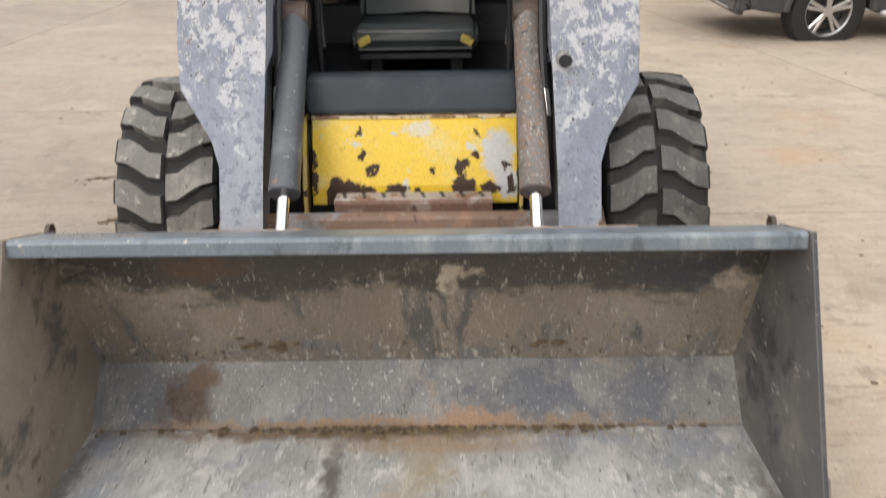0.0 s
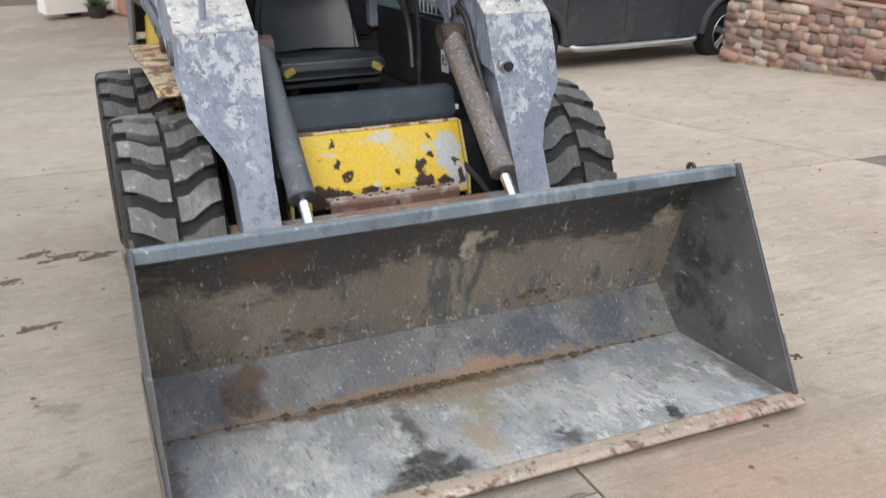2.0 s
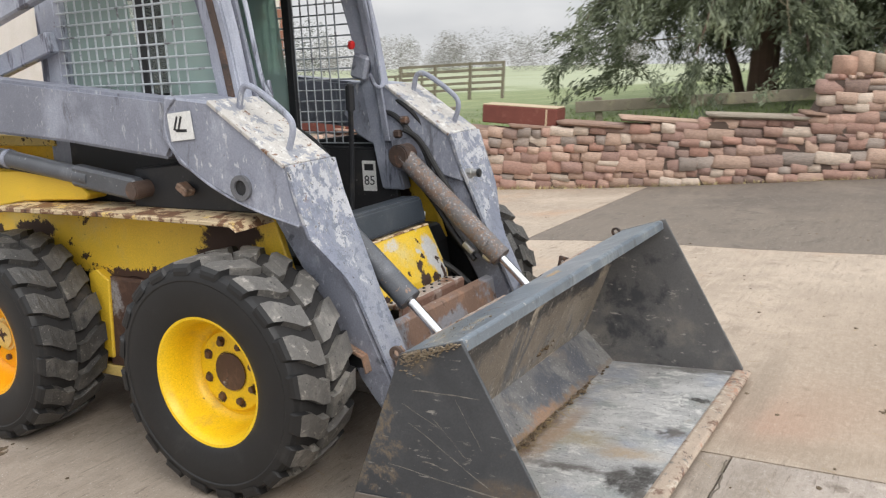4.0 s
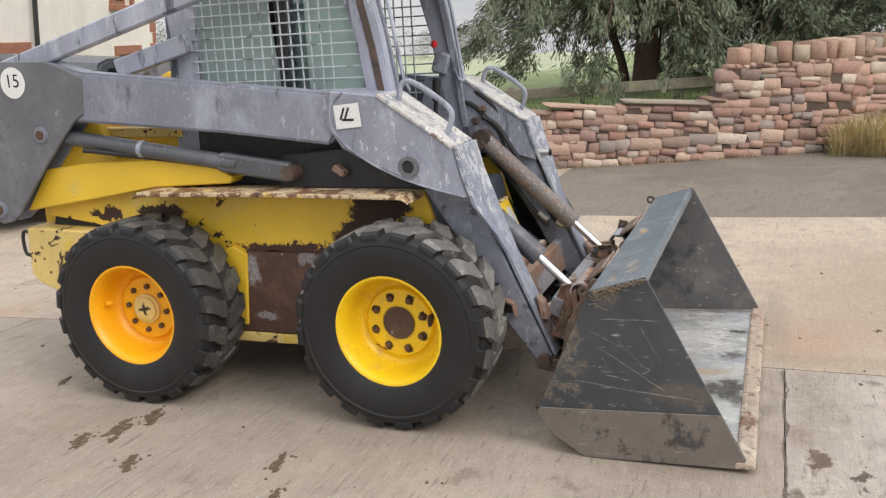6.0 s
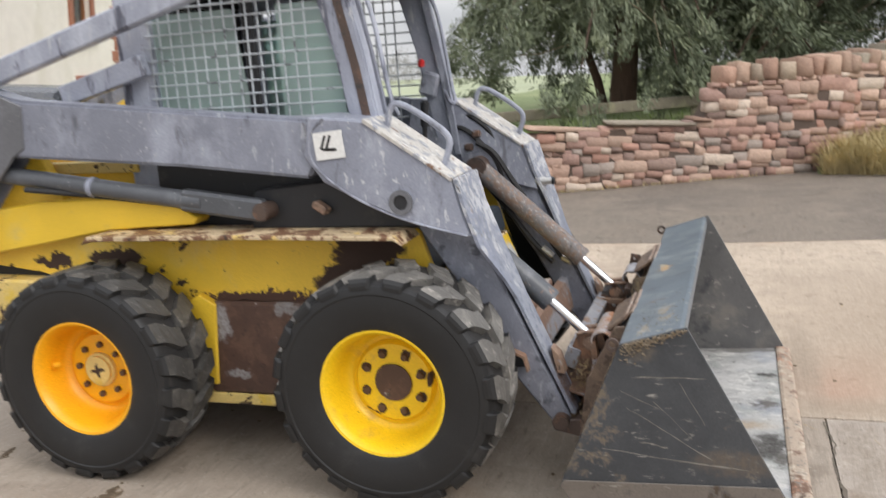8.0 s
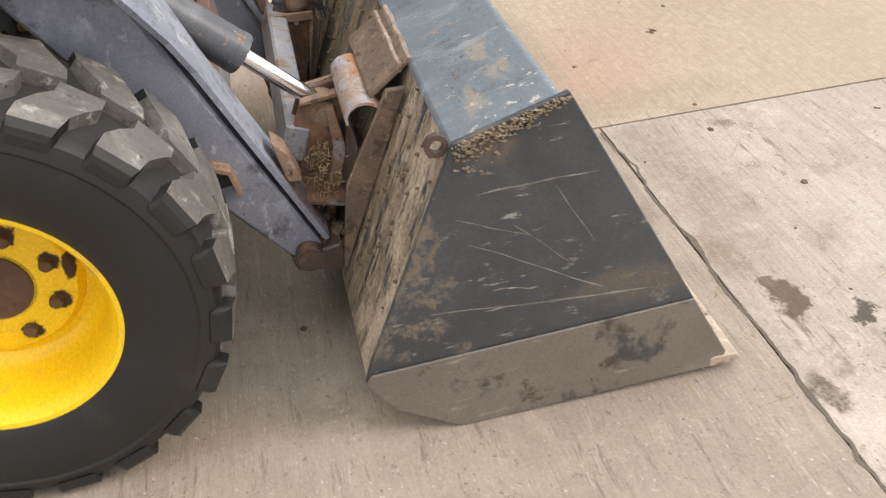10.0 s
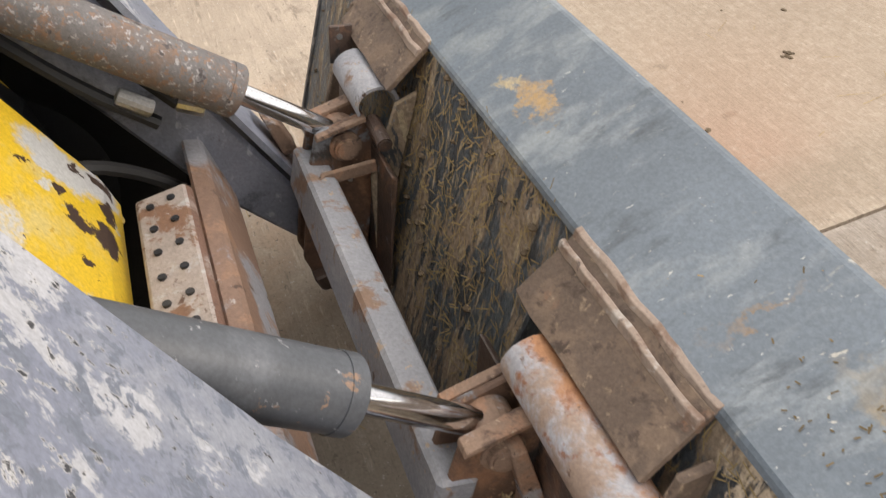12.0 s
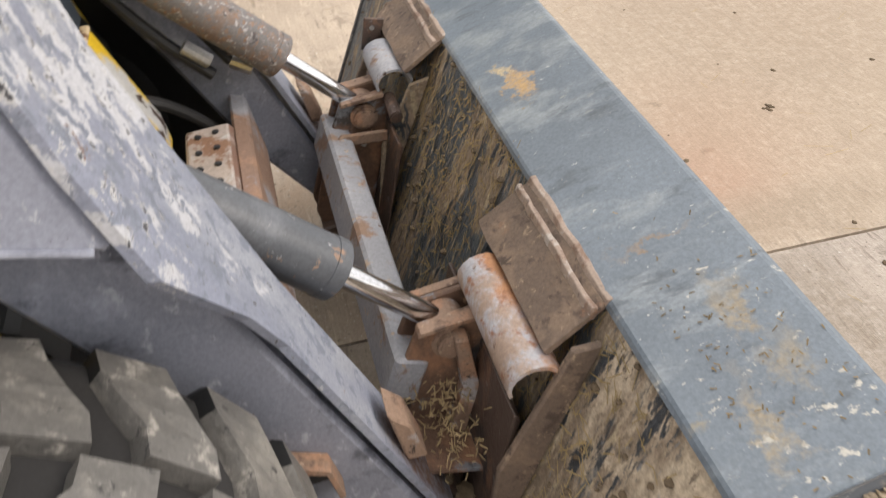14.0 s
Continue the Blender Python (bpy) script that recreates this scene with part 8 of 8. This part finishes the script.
def litter(name, spots, normal, length, material, parent, label):
    bm = bmesh.new()
    for p in spots:
        a = g.uniform(0, 6.28)
        u = normal.orthogonal().normalized()
        v = normal.cross(u)
        d = (u * math.cos(a) + v * math.sin(a)) * length * g.uniform(0.4, 1.2) + normal * g.uniform(-0.002, 0.006)
        w = d.cross(normal).normalized() * 0.0009
        p = Vector(p)
        vs = [bm.verts.new(q) for q in (p - w, p + w, p + d + w, p + d - w)]
        bm.faces.new(vs)
    return tagged(part(name, bm, material, parent), label, kind="stuff")


back_n = Vector((0, 0.92, 0.39))


def on_back(x, f, off=0.014):
    """A place on the rear of the bucket's back plate, f from its foot to its top."""
    return Vector((x, -0.635 - 0.203 * f, 0.155 + 0.483 * f)) + back_n * off


sp = [on_back(g.gauss(g.choice((-0.05, 0.25, -0.5, 0.55)), 0.14), g.uniform(0.25, 0.98)) for _ in range(2200)]
litter("back_straw", sp, back_n, 0.028, M_straw, bucket, "chaff stuck to the back")
sp = [on_back(g.uniform(-0.9, 0.9), g.betavariate(2, 1.5)) for _ in range(170)]
lumps("back_mud", sp, 0.006, M_mud, bucket, "dried mud on the back")
sp = [(g.gauss(0, 0.28), -0.79 + g.gauss(0, 0.018), 0.020) for _ in range(260)]
litter("floor_straw", sp, Vector((0, 0, 1)), 0.06, M_straw, bucket, "straw in the bucket's crease")
sp = [(g.gauss(0.0, 0.35), -0.785 + abs(g.gauss(0, 0.012)) * -1, 0.022) for _ in range(170)]
lumps("floor_mud", sp, 0.008, M_mud, bucket, "mud in the bucket's crease")
sp = [(g.choice((-1, 1)) * g.uniform(0.33, 0.52), g.uniform(-0.70, -0.60), g.uniform(0.21, 0.26)) for _ in range(120)]
lumps("carrier_mud", sp, 0.016, M_mud, carrier, "caked mud in the carrier")
sp = [(-0.40 + g.gauss(0, 0.07), -0.66 + g.gauss(0, 0.03), 0.30 + g.uniform(0, 0.12)) for _ in range(420)]
litter("carrier_straw", sp, Vector((-0.4, 0.5, 0.77)), 0.016, M_old_straw, carrier, "chaff in the carrier")


M_crust = mat("tan_mud_crust", (0.21, 0.165, 0.115), 0.95, layers=[((0.18, 0.13, 0.075), 40, 0.5, 0.62), ((0.32, 0.265, 0.19), 60, 0.56, 0.66)], bump=0.5, bump_scale=120)
sp = []
for _ in range(340):
    f = g.betavariate(1.0, 1.3)
    sp.append((-0.9425, -0.830 - 0.19 * f + g.gauss(0, 0.006), 0.646 + 0.057 * f - abs(g.gauss(0, 0.020 * (1.2 - f)))))
lumps("edge_mud", sp, 0.0036, M_crust, bucket, "tan mud crusted on the side plate's top edge")


def blot(name, c, rx, ry, material, parent, z, seed, label="", rot=None, teeth=26, normal=None):
    """A thin irregular stain or crust."""
    rr_ = random.Random(seed)
    bm = bmesh.new()
    pts = []
    for k in range(teeth):
        a = 2 * math.pi * k / teeth
        f = 1 + 0.85 * noise.noise(Vector((math.cos(a) * 1.6, math.sin(a) * 1.6, seed * 1.7))) + rr_.uniform(-0.08, 0.08)
        pts.append((math.cos(a) * rx * f, math.sin(a) * ry * f))
    top = [bm.verts.new((x, y, 0.0025)) for x, y in pts]
    bot = [bm.verts.new((x * 1.02, y * 1.02, 0.0)) for x, y in pts]
    bm.faces.new(top)
    for k in range(teeth):
        bm.faces.new((top[k], bot[k], bot[(k + 1) % teeth], top[(k + 1) % teeth]))
    m = Matrix.Translation((c[0], c[1], z)) @ (rot.to_4x4() if rot else Matrix.Identity(4))
    bmesh.ops.transform(bm, matrix=m, verts=bm.verts)
    bmesh.ops.triangulate(bm, faces=[f for f in bm.faces if len(f.verts) > 4])
    return part(name, bm, material, parent, label)


sp = [(g.gauss(-0.75, 0.12), g.uniform(-1.0, -0.86), 0) for _ in range(110)]
litter("lip_straw", [(x, y, 0.647 - (y + 0.822) * 0.315) for x, y, _ in sp], Vector((0, 0.30, 0.954)), 0.007, M_old_straw, bucket, "chaff on the lip")

# stains and clods on the yard
yard = [((-1.18, 1.16), 0.10, 0.06, M_mud, 43), ((-1.02, 1.10), 0.07, 0.05, M_mud, 44), ((-1.30, 1.25), 0.06, 0.04, M_mud, 45),
        ((-1.27, 0.32), 0.07, 0.03, M_mud, 46), ((-0.75, 1.84), 0.05, 0.02, M_mud, 47), ((-1.42, 0.9), 0.06, 0.04, M_mud, 48), ((-1.5, 0.2), 0.04, 0.02, M_mud, 49), ((0.8, -1.95), 0.012, 0.010, M_mud, 50), ((1.2, -1.1), 0.015, 0.012, M_mud, 51),
        ((-1.7, 1.5), 0.06, 0.03, M_mud, 52), ((-1.6, 2.1), 0.05, 0.02, M_mud, 53)]
clods = []
for c0, rx0, ry0, m, k in yard:
    for j, (ox, oy, sc) in enumerate(((0, 0, 0.62), (0.9, 0.5, 0.36), (-0.8, -0.7, 0.30))):
        c = (c0[0] + ox * rx0, c0[1] + oy * ry0)
        b = blot("mud_patch", (0, 0), rx0 * sc, ry0 * sc, m, None, 0, k * 3 + j)
        b.matrix_world = Matrix.Translation((c[0], c[1], ground_z(*c) + 0.001)) @ Vector((0, 0, 1)).rotation_difference(Vector((-0.02, 0.085, 1))).to_matrix().to_4x4()
        tagged(b, "flattened brown mud patch on the concrete", "mud patch", "mud on the yard")
    for _ in range(14):
        x, y = c0[0] + g.gauss(0, rx0 * 0.8), c0[1] + g.gauss(0, ry0 * 0.8)
        clods.append((x, y, ground_z(x, y)))
tagged(lumps("mud_crumbs", clods, 0.007, M_mud, None, ""), "crumbs of dried mud round the patches", "mud", kind="stuff")
sp = [(x, y, ground_z(x, y)) for x, y in ((g.uniform(-4, 5), g.uniform(-4.5, 5)) for _ in range(420))]
gv = lumps("yard_grit", sp, 0.008, M_mud, None, "")
tagged(gv, "scattered small clods and grit on the yard", "grit", kind="stuff")
sp = [(x, y, ground_z(x, y) + 0.002) for x, y in ((g.uniform(-2, 2.5), g.uniform(-3.5, 0)) for _ in range(160))]
lt_ = litter("yard_straw", sp, Vector((0, 0.085, 1)).normalized(), 0.07, M_straw, None, "")
tagged(lt_, "scattered bits of straw on the yard", "straw", kind="stuff")
# ragged crack in the bay joint in front of the bucket
cr = bmesh.new()
L, R = [], []
for k in range(150):
    x = 0.12 - k * 0.012
    mid = -1.500 + 0.022 * noise.noise(Vector((x * 5, 0, 0))) + 0.008 * noise.noise(Vector((x * 24, 3, 0)))
    h = 0.003 + 0.013 * max(0, noise.noise(Vector((x * 7, 9, 0)))) + 0.004 * abs(noise.noise(Vector((x * 60, 5, 0))))
    L.append(cr.verts.new((x, mid - h, ground_z(x, mid - h) + 0.0015)))
    R.append(cr.verts.new((x, mid + h, ground_z(x, mid + h) + 0.0015)))
for k in range(149):
    cr.faces.new((L[k], L[k + 1], R[k + 1], R[k]))
c = part("joint_crack", cr, M_joint, ground)
